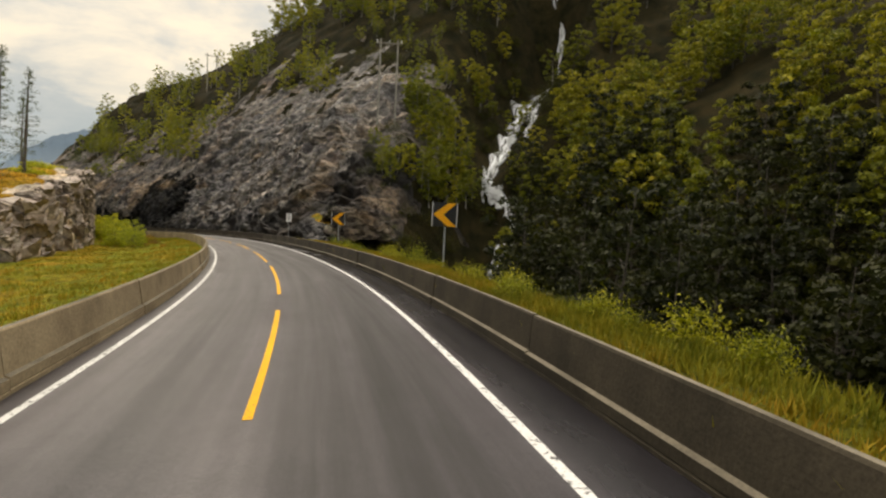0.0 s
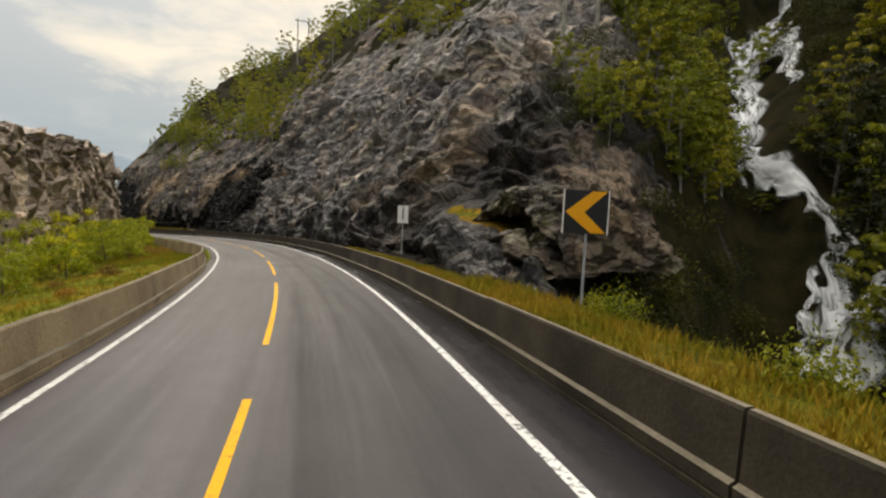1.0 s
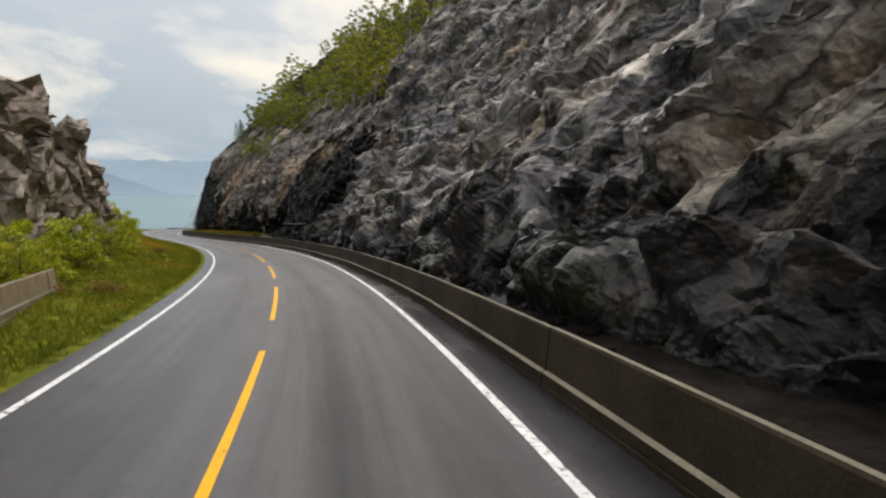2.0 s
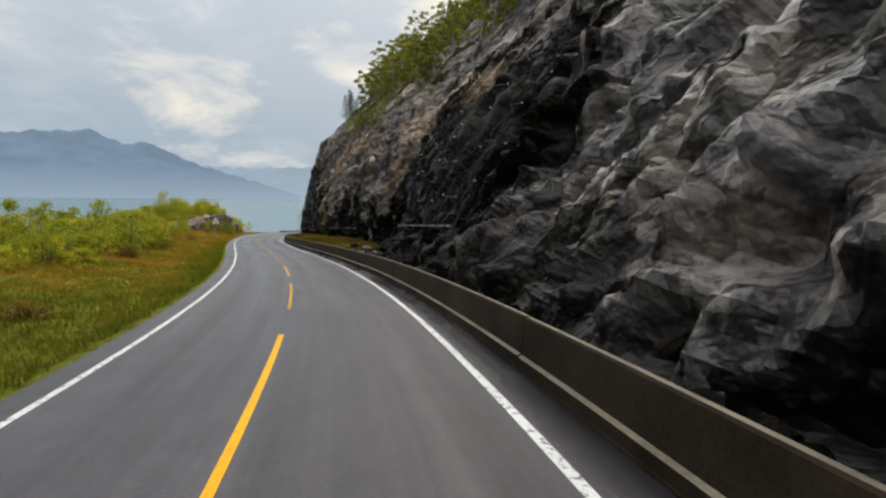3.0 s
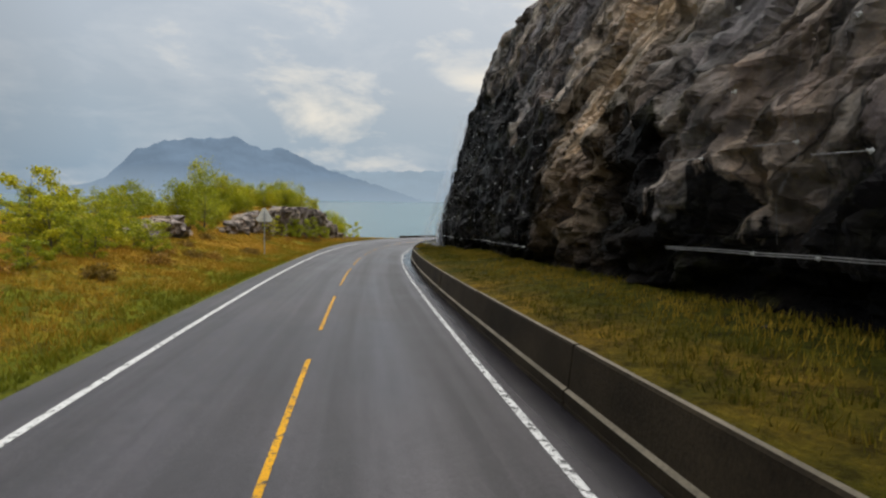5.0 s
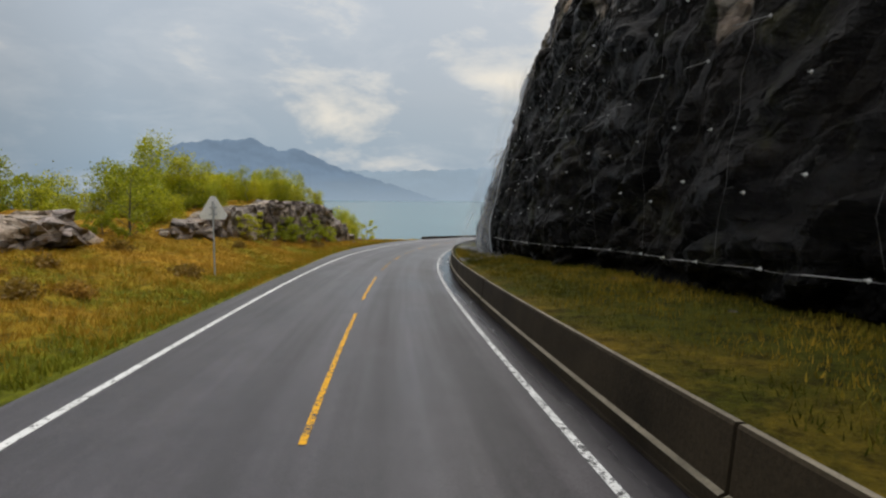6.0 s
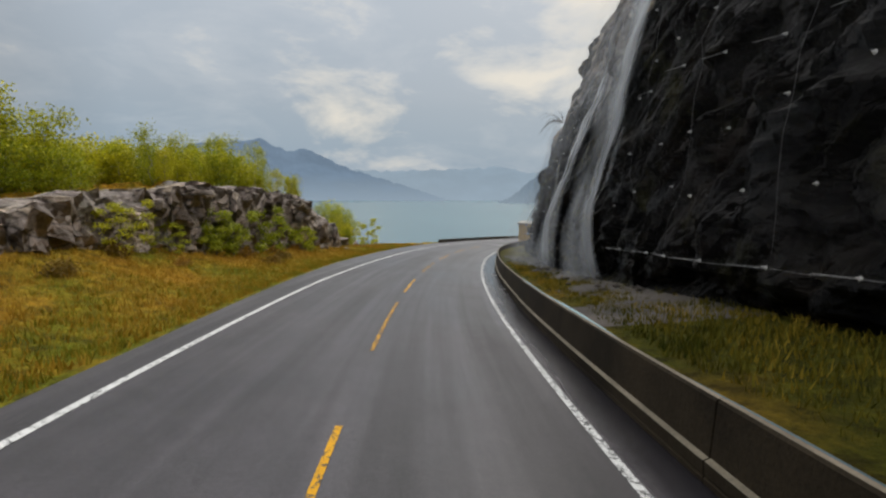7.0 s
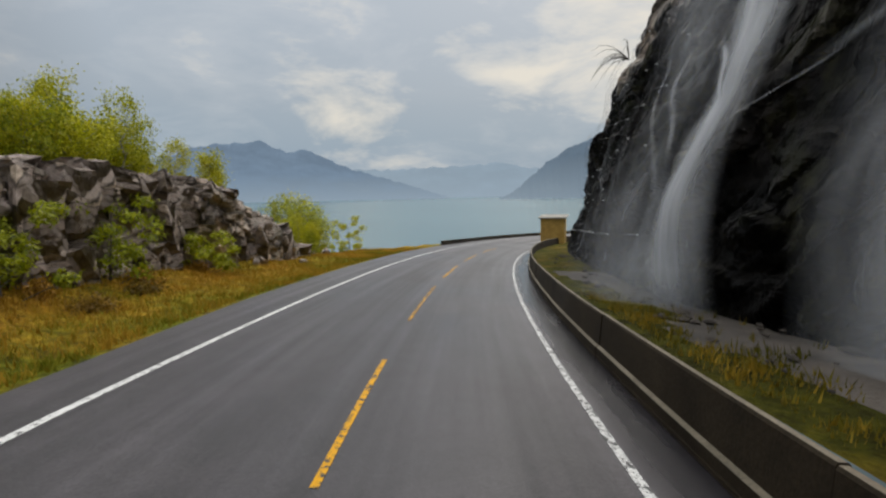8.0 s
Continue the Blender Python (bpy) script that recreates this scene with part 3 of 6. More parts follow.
attribute(road, "dark_lane", np.clip((D2 - 0.05) / 0.5, 0, 1) * np.clip((2.95 - D2) / 0.5, 0, 1) * np.interp(S2, [44, 84], [0.9, 0.25]) + 0.35 * np.clip((-0.1 - D2) / 0.6, 0, 1) * np.clip((D2 + 2.6) / 1.2, 0, 1) * np.interp(S2, [20, 60, 140, 170], [0.8, 0.2, 0.3, 0.7]))
tagged(road, "wet grey asphalt two-lane road curving along the cliff", "road", kind="structure")


def stripe(name, s0, s1, mid, width, mat, step=0.5):
    s = np.linspace(s0, s1, max(2, int((s1 - s0) / step) + 1))
    m = mid(s)
    d = np.stack([m - width / 2, m - width / 2, m + width / 2, m + width / 2], -1)
    z = bank(s[:, None], d) + np.array([0.0, 0.006, 0.006, 0.0])
    s4 = np.repeat(s[:, None], 4, 1)
    return mesh_object(name, place(s4, d, z).reshape(-1, 3), grid_faces(len(s), 4), mat, road)


tagged(stripe("edge_line", -60, 97, lambda s: along(RIGHT_LINE, s), 0.125, MAT["white_paint"]), "worn white painted edge line")
tagged(stripe("edge_line", 97, 215, lambda s: along(RIGHT_LINE, s), 0.105, MAT["worn_white"]), "broken, badly worn white edge line")
tagged(stripe("edge_line", -60, 230, lambda s: along(LEFT_LINE, s), 0.11, MAT["white_paint"]), "worn white painted edge line")
DASHES = [(-33, -23), (-19.5, -12), (-9, 1.6), (4.2, 15.5), (18.5, 28.5), (31.5, 40), (43, 51), (54, 60.5), (63.5, 70), (73, 81.5), (84.8, 91),
          (94, 100.3), (103.3, 109.7), (112.6, 119), (122, 128.5), (131, 136.5), (139.5, 147.5), (150, 157), (160.5, 166.4), (168.8, 173),
          (176.5, 183), (186, 192), (195, 201), (204, 210)]
for s0, s1 in DASHES:
    stripe("centre_dash", s0, s1, lambda s: 0 * s, 0.11 if s0 < 84 else 0.08, MAT["yellow_paint" if s0 < 84 else "ghost_yellow" if s0 in (103.3, 160.5, 176.5) else "faded_yellow"])

# ---- concrete barriers, in cast lengths ----
PROFILE = [(-0.005, -0.15), (-0.005, 0.045), (0.015, 0.06), (0.0, 0.075), (0.0, 0.205), (0.06, 0.235), (0.115, 0.77), (0.135, 0.80), (0.205, 0.80), (0.23, 0.77), (0.32, -0.15)]


def barrier_run(name, label, s0, s1, offset, side, length=6.0, sink=0.0, mat="concrete"):
    base = tagged(new(name), label, "concrete barrier", kind="structure")
    rng = random.Random(int(s0) + 7)
    s = s0
    while s < s1 - 0.5:
        e = min(s + length, s1)
        st = np.linspace(s + 0.015, e - 0.015, 9)
        prof = np.array(PROFILE)
        lift, nudge = rng.uniform(-0.012, 0.012), rng.uniform(-0.012, 0.012)
        S = np.repeat(st[:, None], len(prof), 1)
        D = offset(st)[:, None] + side * (prof[None, :, 0] + nudge)
        Z = prof[None, :, 1] + lift + bank(S, D) - sink
        v = place(S, D, Z)
        n = len(prof)
        faces = [tuple(f) for f in grid_faces(len(st), n)]
        faces += [tuple(range(n)), tuple(range((len(st) - 1) * n, len(st) * n))[::-1]]
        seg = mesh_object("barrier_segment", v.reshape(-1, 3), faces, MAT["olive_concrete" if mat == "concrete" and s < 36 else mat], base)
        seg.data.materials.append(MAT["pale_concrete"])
        # ledge and top strips take the paler concrete, painted as if lit from above
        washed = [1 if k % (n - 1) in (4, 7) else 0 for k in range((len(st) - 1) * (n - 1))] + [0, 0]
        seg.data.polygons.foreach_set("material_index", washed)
        s = e
    return base


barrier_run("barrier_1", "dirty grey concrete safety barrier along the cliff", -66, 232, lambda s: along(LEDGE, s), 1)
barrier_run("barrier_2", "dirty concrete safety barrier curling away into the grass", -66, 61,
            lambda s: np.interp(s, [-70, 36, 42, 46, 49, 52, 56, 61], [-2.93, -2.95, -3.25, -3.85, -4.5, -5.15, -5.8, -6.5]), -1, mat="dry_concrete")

# ---- land on the cliff side ----
# Cross sections: eight (d, h) corners at each place along the road.
SECTIONS = {
    -80: [(4.3, .4), (6.6, .3), (8.6, -.5), (14, -4), (22, -7), (31, -8), (58, 21), (95, 54)],
    12: [(4.3, .4), (6.4, .3), (8.4, -.6), (14, -4), (22, -7), (31, -8), (58, 21), (95, 52)],
    21: [(4.3, .4), (6.4, .4), (8.0, -.2), (13, -3), (20, -6), (30, -7.5), (57, 20.5), (95, 48)],
    25: [(4.3, .4), (6.4, .4), (8.2, .5), (12, .6), (17, -2.5), (30, -7), (57, 20), (95, 46)],
    31: [(4.3, .4), (6.6, .4), (8.2, 1.9), (12, 2.5), (15.5, 4.6), (21, 3.0), (32, -6), (95, 46)],
    35: [(4.3, .4), (7.8, .35), (8.9, 2.2), (12, 2.8), (16, 7.8), (22, 9.5), (37, 2.5), (95, 47)],
    39: [(4.3, .4), (8.0, .35), (9.0, 2.2), (12.0, 4.5), (15.8, 11), (24, 15.5), (40, 9.5), (95, 50)],
    43: [(4.3, .4), (6.6, .4), (8.0, 1.8), (11.0, 7.5), (15, 15.5), (25, 20.5), (45, 16), (95, 56)],
    47: [(4.3, .4), (5.7, .4), (7.2, 1.8), (10.8, 8), (15.6, 18), (26, 24.5), (50, 26), (95, 64)],
    54: [(4.2, .4), (4.7, .45), (6.3, 2.2), (9.6, 7.0), (14.5, 14), (21, 21), (50, 42), (95, 78)],
    62: [(4.1, .4), (4.5, .5), (6.0, 2.4), (9.4, 7.0), (14.5, 12), (21, 19.5), (50, 50), (95, 90)],
    74: [(4.1, .4), (4.45, .5), (6.1, 2.8), (9.8, 7.6), (15, 11.8), (21, 20), (50, 54), (95, 94)],
    90: [(3.9, .45), (4.35, .55), (5.7, 2.2), (7.2, 5.2), (10, 9.5), (19, 22), (50, 58), (95, 98)],
    97: [(3.85, .45), (4.6, .6), (6.3, 2.0), (7.0, 5), (9.9, 9.4), (18.4, 20), (50, 57), (95, 97)],
    105: [(3.8, .5), (6.4, .7), (7.7, 1.6), (7.3, 4.0), (9.7, 9.3), (18, 19), (50, 56), (95, 96)],
    112: [(3.75, .55), (7.4, .9), (7.0, 2.1), (7.0, 5), (9.2, 9.2), (13, 12.5), (45, 50), (95, 92)],
    122: [(3.75, .55), (7.5, .95), (7.0, 2.1), (7.1, 5), (8.8, 9), (12, 13), (45, 48), (95, 88)],
    136: [(3.75, .55), (7.4, .95), (7.1, 2.1), (7.5, 5), (9.2, 9), (11.5, 14), (44, 46), (95, 84)],
    150: [(3.8, .55), (7.7, .9), (7.3, 1.6), (7.5, 5), (8.3, 9.5), (9.6, 14.5), (40, 42), (90, 74)],
    160: [(3.9, .55), (6.9, .75), (6.8, 1.8), (7.3, 5), (8.1, 9.5), (9.5, 15), (36, 42), (85, 66)],
    170: [(3.95, .45), (6.5, .45), (6.5, 1.8), (7.1, 5), (8.2, 9.5), (10, 15), (34, 41), (78, 60)],
    177: [(3.95, .4), (6.3, .2), (6.4, 1.8), (7.3, 5), (9.0, 9.5), (11, 15), (33, 40), (75, 56)],
    183: [(3.95, .4), (6.1, .3), (6.3, 1.8), (7.1, 5), (8.4, 9), (10.3, 14.5), (31, 37), (70, 50)],
    188: [(3.95, .4), (5.9, .4), (6.3, 1.8), (7.0, 5), (8.0, 8.5), (9.7, 14), (30, 34), (65, 44)],
    197: [(3.95, .2), (6.0, .3), (6.5, 1.8), (7.4, 4.5), (8.8, 7.5), (12, 12), (30, 27), (60, 34)],
    208: [(4.0, .0), (7.5, .1), (9, 1.5), (11, 3.5), (14, 6), (18, 9), (34, 18), (60, 22)],
    224: [(4.0, -.1), (9, -.2), (14, .5), (18, 1.5), (24, 3), (30, 5), (44, 8), (60, 8)],
    262: [(4.0, -.1), (9, -.3), (14, -1), (18, -1), (24, -2), (30, -3), (44, -6), (60, -12)],
}
SECTION_S = np.array(sorted(SECTIONS), float)
SECTION_P = np.array([SECTIONS[k] for k in sorted(SECTIONS)])
# rows of the sheet between two corners
ROWS = [8, 18, 38, 46, 40, 34, 34]
v_axis = np.concatenate([np.linspace(i, i + 1, n, endpoint=False) for i, n in enumerate(ROWS)] + [[7.0]])


def section(s, v):
    """d and h of the cliff side's smooth shape."""
    corners = np.stack([np.stack([np.interp(s, SECTION_S, SECTION_P[:, i, k]) for k in (0, 1)], -1) for i in range(8)], 0)
    i = np.clip(v.astype(int), 0, 6)
    f = (v - i)[..., None]
    idx = np.indices(s.shape)
    a, b = corners[(i, *idx)], corners[(i + 1, *idx)]
    both = a + (b - a) * f
    return both[..., 0], both[..., 1]


# the brook from the road upwards: d, s, h
BROOK = np.array([(8, 15, -1.0), (10, 16.4, -3.5), (14, 19.4, -6.5), (20, 23.7, -8), (28, 28.8, -8), (30, 30.3, -6.8), (32, 32, -4.2), (34, 34.2, -0.8), (36.8, 36.4, 2.4),
                  (37.6, 37.4, 4.8), (38.4, 39, 7.9), (41, 41.5, 10.5), (48, 46, 15), (57.7, 52.6, 20.8), (70, 56, 29), (84, 60, 37.7), (88, 62, 41)])


def gully(s, d, h):
    """The brook's cut through the wooded slope."""
    at, bed_h = np.interp(d, BROOK[:, 0], BROOK[:, 1]), np.interp(d, BROOK[:, 0], BROOK[:, 2]) - 0.5
    off = s - at
    share = np.where(off < 0, np.exp(-(off / 9.0) ** 2), np.exp(-(off / 6.5) ** 2)) * np.clip((d - 6.5) / 3, 0, 1) * np.clip((92 - d) / 12, 0, 1)
    return h + (np.minimum(bed_h, h) - h) * share


s_axis = np.concatenate([np.arange(-76, 20, 0.9), np.arange(20, 112, 0.125), np.arange(112, 206, 0.17), np.arange(206, 262, 1.5)])
SG, VG = np.meshgrid(s_axis, v_axis, indexing="ij")
DG, HG = section(SG, VG)
slope_d, slope_h = np.gradient(DG, axis=1), np.gradient(HG, axis=1)
size = np.hypot(slope_d, slope_h) + 1e-6
nd, nh = -slope_h / size, slope_d / size
P = np.stack([SG, DG, HG], -1).reshape(-1, 3)
stony = (np.clip((SG - 20) / 3, 0, 1) * np.clip((206 - SG) / 10, 0, 1) * np.clip((VG - 1) / 0.12, 0, 1) * np.clip((5.6 - VG) / 0.6, 0, 1)).ravel()
bed = turned(P, 36, 18) + np.stack([waves(P, 5.0, 51), waves(P, 4.0, 52), waves(P, 5.0, 53)], -1) * 0.8 + np.stack([waves(P, 1.1, 54), waves(P, 1.0, 55), waves(P, 0.9, 56)], -1) * 0.07
bulk = 0.62 * blocks(bed, (5.5, 2.6, 2.4), 1, 0.22) + 0.36 * blocks(bed, (2.6, 1.2, 1.0), 21, 0.45) + 0.26 * blocks(bed, (1.25, 0.7, 0.6), 41, 0.6)
bulk += 0.35 * waves(P, 7.0, 5)
bulk += 0.30 * np.interp(P[:, 0], [94, 104, 160, 172], [0, 1, 1, 0]) * blocks(bed, (0.95, 0.6, 0.55), 71, 0.6)


def ledges(z, thick, along_bed, salt):
    """Overhanging bed edges: each layer stands out towards its upper edge and breaks back sharply."""
    q = z / thick + 0.55 * waves(along_bed, 3.2, salt)
    layer = np.floor(q)
    rise = q - layer
    rise = np.minimum(rise, (1 - rise) * 2.6)
    jut = hashed(np.stack([layer, np.floor(along_bed[:, 0] / (thick * 2.6) + 7 * hashed(np.stack([layer, layer, layer], -1), salt)), 0 * layer], -1), salt + 1)
    return rise * (0.35 + 1.1 * jut) - 0.45


bulk += 0.62 * ledges(bed[:, 2], 1.5, bed, 61) + 0.42 * np.clip(0.45 + 0.9 * waves(P, 4.2, 63), 0, 1) * ledges(bed[:, 2] + 0.25 * waves(bed, 1.4, 64), 0.74, bed, 66)
calm = np.interp(P[:, 0], [84, 96, 110, 140, 165, 184, 196], [1.0, 0.6, 0.6, 0.45, 0.40, 0.40, 0.7])
soft = (1 - stony) * np.clip((VG.ravel() - 1) / 1.5, 0.06, 1) * 0.9 * waves(P, 4.5, 9)
calm *= 1 - 0.75 * np.clip((P[:, 0] - 27) / 2, 0, 1) * np.clip((41 - P[:, 0]) / 3, 0, 1) * np.clip(1.6 - np.abs(VG.ravel() - 2.5) * 2, 0, 1)
push = (stony * bulk * calm + soft).reshape(DG.shape)
# worn block edges
for axis in (0, 1):
    ends = np.pad(push, [(1, 1) if k == axis else (0, 0) for k in (0, 1)], mode="edge")
    push = 0.64 * push + 0.18 * (ends[2:] + ends[:-2] if axis == 0 else ends[:, 2:] + ends[:, :-2])
DN = DG + nd * push
HN = gully(SG, DG, HG + nh * push)
V = place(SG, DN, HN)
quads = grid_faces(len(s_axis), len(v_axis))
qs, qv = SG.ravel()[quads].mean(1), VG.ravel()[quads].mean(1)
edge_noise = waves(P[quads[:, 0]], 3.0, 31)
is_verge = qv < 1.0
is_rock = ~is_verge & (qs > 21.3 + 1.0 * edge_noise) & (qs < 205) & (qv < 5.25 + 0.3 * edge_noise - np.clip((35 - qs) / 5, 0, 1.5) + 0.12 * np.interp(qs, [42, 46, 70, 84], [0, 1, 1, 0]))
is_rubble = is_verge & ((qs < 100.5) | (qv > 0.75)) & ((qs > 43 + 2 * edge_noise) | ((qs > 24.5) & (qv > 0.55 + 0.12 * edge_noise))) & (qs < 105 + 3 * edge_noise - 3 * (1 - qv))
is_ledge = is_rock & (qs > 28.5) & (qs < 37.5 + edge_noise) & (qv > 2.2 + 0.2 * edge_noise) & (qv < 2.55 + 0.15 * edge_noise + 0.5 * np.clip((37 - qs) / 2, 0, 1))
is_rock &= ~is_ledge
is_dirt = is_verge & (((qs > 160) & (qs < 184) & (qv > 0.34 + 0.4 * edge_noise)) | ((qs > 100.5) & (qs < 107 + edge_noise) & (qv < 0.75 + 0.2 * edge_noise)))
is_verge_only = is_verge & ~is_rubble & ~is_dirt
for name, pick, mat, label in (("verge_gravel", is_dirt & (qs < 150), "dirt", "bare dark gravel at the foot of the cliff"), ("verge_washout", is_dirt & (qs > 150), "washed", "bare grey gravel washed out below the waterfall"), ("verge_rubble", is_rubble, "rubble", "dark rubble between the barrier and the cliff"),
                               ("verge_right", is_verge_only & (qs > 50), "strip", "narrow strip of grass and moss behind the barrier"),
                               ("verge_wood", is_verge_only & (qs <= 50), "lit_strip", "golden green grass strip between barrier and wood"),
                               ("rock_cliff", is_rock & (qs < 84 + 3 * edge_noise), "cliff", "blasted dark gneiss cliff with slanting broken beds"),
                               ("rock_cliff_wet", is_rock & (qs >= 84 + 3 * edge_noise), "wet_shaded_cliff", "dripping wet rock face beside the road, its shade painted in"),
                               ("ledge_turf", is_ledge, "lit_strip", "yellow mossy turf on a rock ledge"),
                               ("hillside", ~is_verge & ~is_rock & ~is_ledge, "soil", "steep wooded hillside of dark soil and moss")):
    used, inverse = np.unique(quads[pick], return_inverse=True)
    ob = mesh_object(name, V.reshape(-1, 3)[used], inverse.reshape(-1, 4), MAT[mat], smooth="cliff" not in mat)
    if "cliff" in mat:
        attribute(ob, "bed", bed[used], "FLOAT_VECTOR")
        ps, ph = SG.ravel()[used], HG.ravel()[used]
        # heights up to which shade is painted into the rock, by s
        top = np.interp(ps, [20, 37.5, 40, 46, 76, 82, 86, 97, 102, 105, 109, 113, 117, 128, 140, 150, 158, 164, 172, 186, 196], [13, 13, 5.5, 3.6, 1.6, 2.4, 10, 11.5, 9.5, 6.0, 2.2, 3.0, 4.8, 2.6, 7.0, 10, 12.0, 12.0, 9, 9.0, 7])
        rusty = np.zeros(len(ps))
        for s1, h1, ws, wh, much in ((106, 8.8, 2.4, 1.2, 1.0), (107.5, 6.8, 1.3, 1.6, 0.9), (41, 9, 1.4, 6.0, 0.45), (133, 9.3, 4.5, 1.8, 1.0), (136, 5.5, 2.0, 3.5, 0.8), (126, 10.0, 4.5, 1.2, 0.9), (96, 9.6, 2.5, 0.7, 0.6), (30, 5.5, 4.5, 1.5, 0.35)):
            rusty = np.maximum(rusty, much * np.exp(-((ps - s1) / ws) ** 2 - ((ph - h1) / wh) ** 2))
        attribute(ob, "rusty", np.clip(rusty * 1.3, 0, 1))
        attribute(ob, "wet_shade", np.clip(0.5 + (top - ph) * 0.13 + 0.24 * waves(P[used], 2.0, 87), 0, 0.95))
    if "strip" in mat:
        attribute(ob, "green", np.interp(SG.ravel()[used], [0, 20, 45, 100, 125, 150, 170], [0.6, 0.25, 0.1, 0.35, 0.4, 0.5, 0.5]) + 0.35 * waves(P[used], 1.6, 88))
    tagged(ob, label, "cliff" if "cliff" in mat else "ground", kind="structure")


def right_height(s, d):
    """Ground height on the cliff side, for things that stand on it."""
    v = np.linspace(0, 7, 400)
    dd, hh = section(np.full(400, float(s)), v)
    order = np.argsort(dd, kind="stable")
    return float(gully(s, d, np.interp(d, dd[order], hh[order])))


def face_at(s, h):
    """d of the cliff's smooth face at a height."""
    v = np.linspace(1.0, 6, 300)
    dd, hh = section(np.full(300, float(s)), v)
    return float(np.interp(h, np.maximum.accumulate(hh), dd))


def ledge_rock():
    """Rounded outcrop with an overhanging brow, a pale lower ledge and dark hollows under both."""
    prof = np.array([(-0.3, -0.5), (0.0, 0.3), (0.8, 0.36), (1.9, 0.55), (1.8, 0.98), (0.35, 1.1), (0.02, 1.28), (0.15, 1.5), (0.9, 1.62), (2.6, 1.72), (3.2, 2.2),
                     (2.9, 2.7), (1.15, 2.74), (0.85, 2.95), (1.05, 3.3), (1.9, 3.62), (3.4, 3.8), (5.2, 3.4), (7.0, 2.2), (8.5, 0.4)])
    s = np.arange(24.4, 35.4, 0.09)
    v = np.linspace(0, len(prof) - 1, 130)
    S, Vv = np.meshgrid(s, v, indexing="ij")
    pd, ph = (np.interp(Vv, range(len(prof)), prof[:, k]) for k in (0, 1))
    swell = np.interp(S, [24.4, 24.9, 25.7, 27, 28.8, 31, 33.5, 35.4], [0.05, 0.42, 0.70, 0.86, 0.9, 0.78, 0.58, 0.3])
    face = np.interp(S, [24.4, 25.5, 28, 33, 35.4], [9.0, 8.0, 8.1, 8.6, 9.4])
    D, Hh = face + pd * (0.5 + 0.5 * swell), 0.35 + ph * swell
    q = np.stack([S, D, Hh], -1).reshape(-1, 3)
    b = turned(q, 14, 20) + np.stack([waves(q, 1.8, 191), waves(q, 1.5, 192), waves(q, 1.5, 193)], -1) * 0.16
    push = 0.26 * blocks(b, (1.9, 1.1, 0.8), 131, 0.4) + 0.12 * blocks(b, (0.8, 0.6, 0.3), 137, 0.5) + 0.16 * ledges(b[:, 2], 0.42, b, 141)
    push = push.reshape(S.shape) * np.clip(swell * 1.4, 0.2, 1)
    gd, gh = np.gradient(D, axis=1), np.gradient(Hh, axis=1)
    size_ = np.hypot(gd, gh) + 1e-6
    D, Hh = D - gh / size_ * push, Hh + gd / size_ * push
    ob = mesh_object("ledge_rock", place(S, D, Hh).reshape(-1, 3), grid_faces(*S.shape), MAT["ledge_rock"], smooth=False)
    ob.data.materials.append(MAT["lit_strip"])
    fs = grid_faces(*S.shape)
    turf = ((S.ravel()[fs].mean(1) > 29.5) & (np.abs(Vv.ravel()[fs].mean(1) - 9) < 1.4 + 0.7 * waves(q[fs[:, 0]], 1.0, 196)))
    ob.data.polygons.foreach_set("material_index", turf.astype(np.int32))
    attribute(ob, "green", 0.2 + 0 * S)
    tagged(ob, "rounded brown rock outcrop with an overhanging brow above a ledge", "rock", kind="structure")


ledge_rock()

# ---- land on the fjord side ----
LEFT = {
    -80: [(0, 0), (-1.2, .1), (-5, -.4), (-10, -.6), (-24, -2), (-50, -10), (-110, -34)],
    40: [(0, 0), (-1.2, .1), (-5, -.3), (-10, -.3), (-24, -1), (-50, -8), (-110, -34)],
    60: [(0, -.02), (-1.2, -.1), (-4, .1), (-8, .4), (-24, 0), (-50, -6), (-110, -34)],
    100: [(0, -.02), (-1.0, -.18), (-3, 0), (-7, .5), (-14, .4), (-40, -6), (-110, -34)],
    140: [(0, -.02), (-1.0, -.15), (-3, .1), (-6, .7), (-13, 1.1), (-40, -5), (-110, -34)],
    165: [(0, -.02), (-1.0, -.1), (-3, .2), (-5, .7), (-9, 2.4), (-32, -2), (-110, -34)],
    186: [(0, -.02), (-1.0, -.1), (-2.4, .1), (-4.2, .4), (-8, 1.2), (-26, -4), (-110, -38)],
    205: [(0, -.02), (-1.0, -.1), (-2.4, .0), (-4.2, -.2), (-8, -1.0), (-26, -9), (-110, -42)],
    262: [(0, -.02), (-1.0, -.1), (-2.4, -.6), (-4.2, -1.6), (-8, -4), (-26, -14), (-110, -46)],
}
LEFT_S, LEFT_P = np.array(sorted(LEFT), float), np.array([LEFT[k] for k in sorted(LEFT)], float)


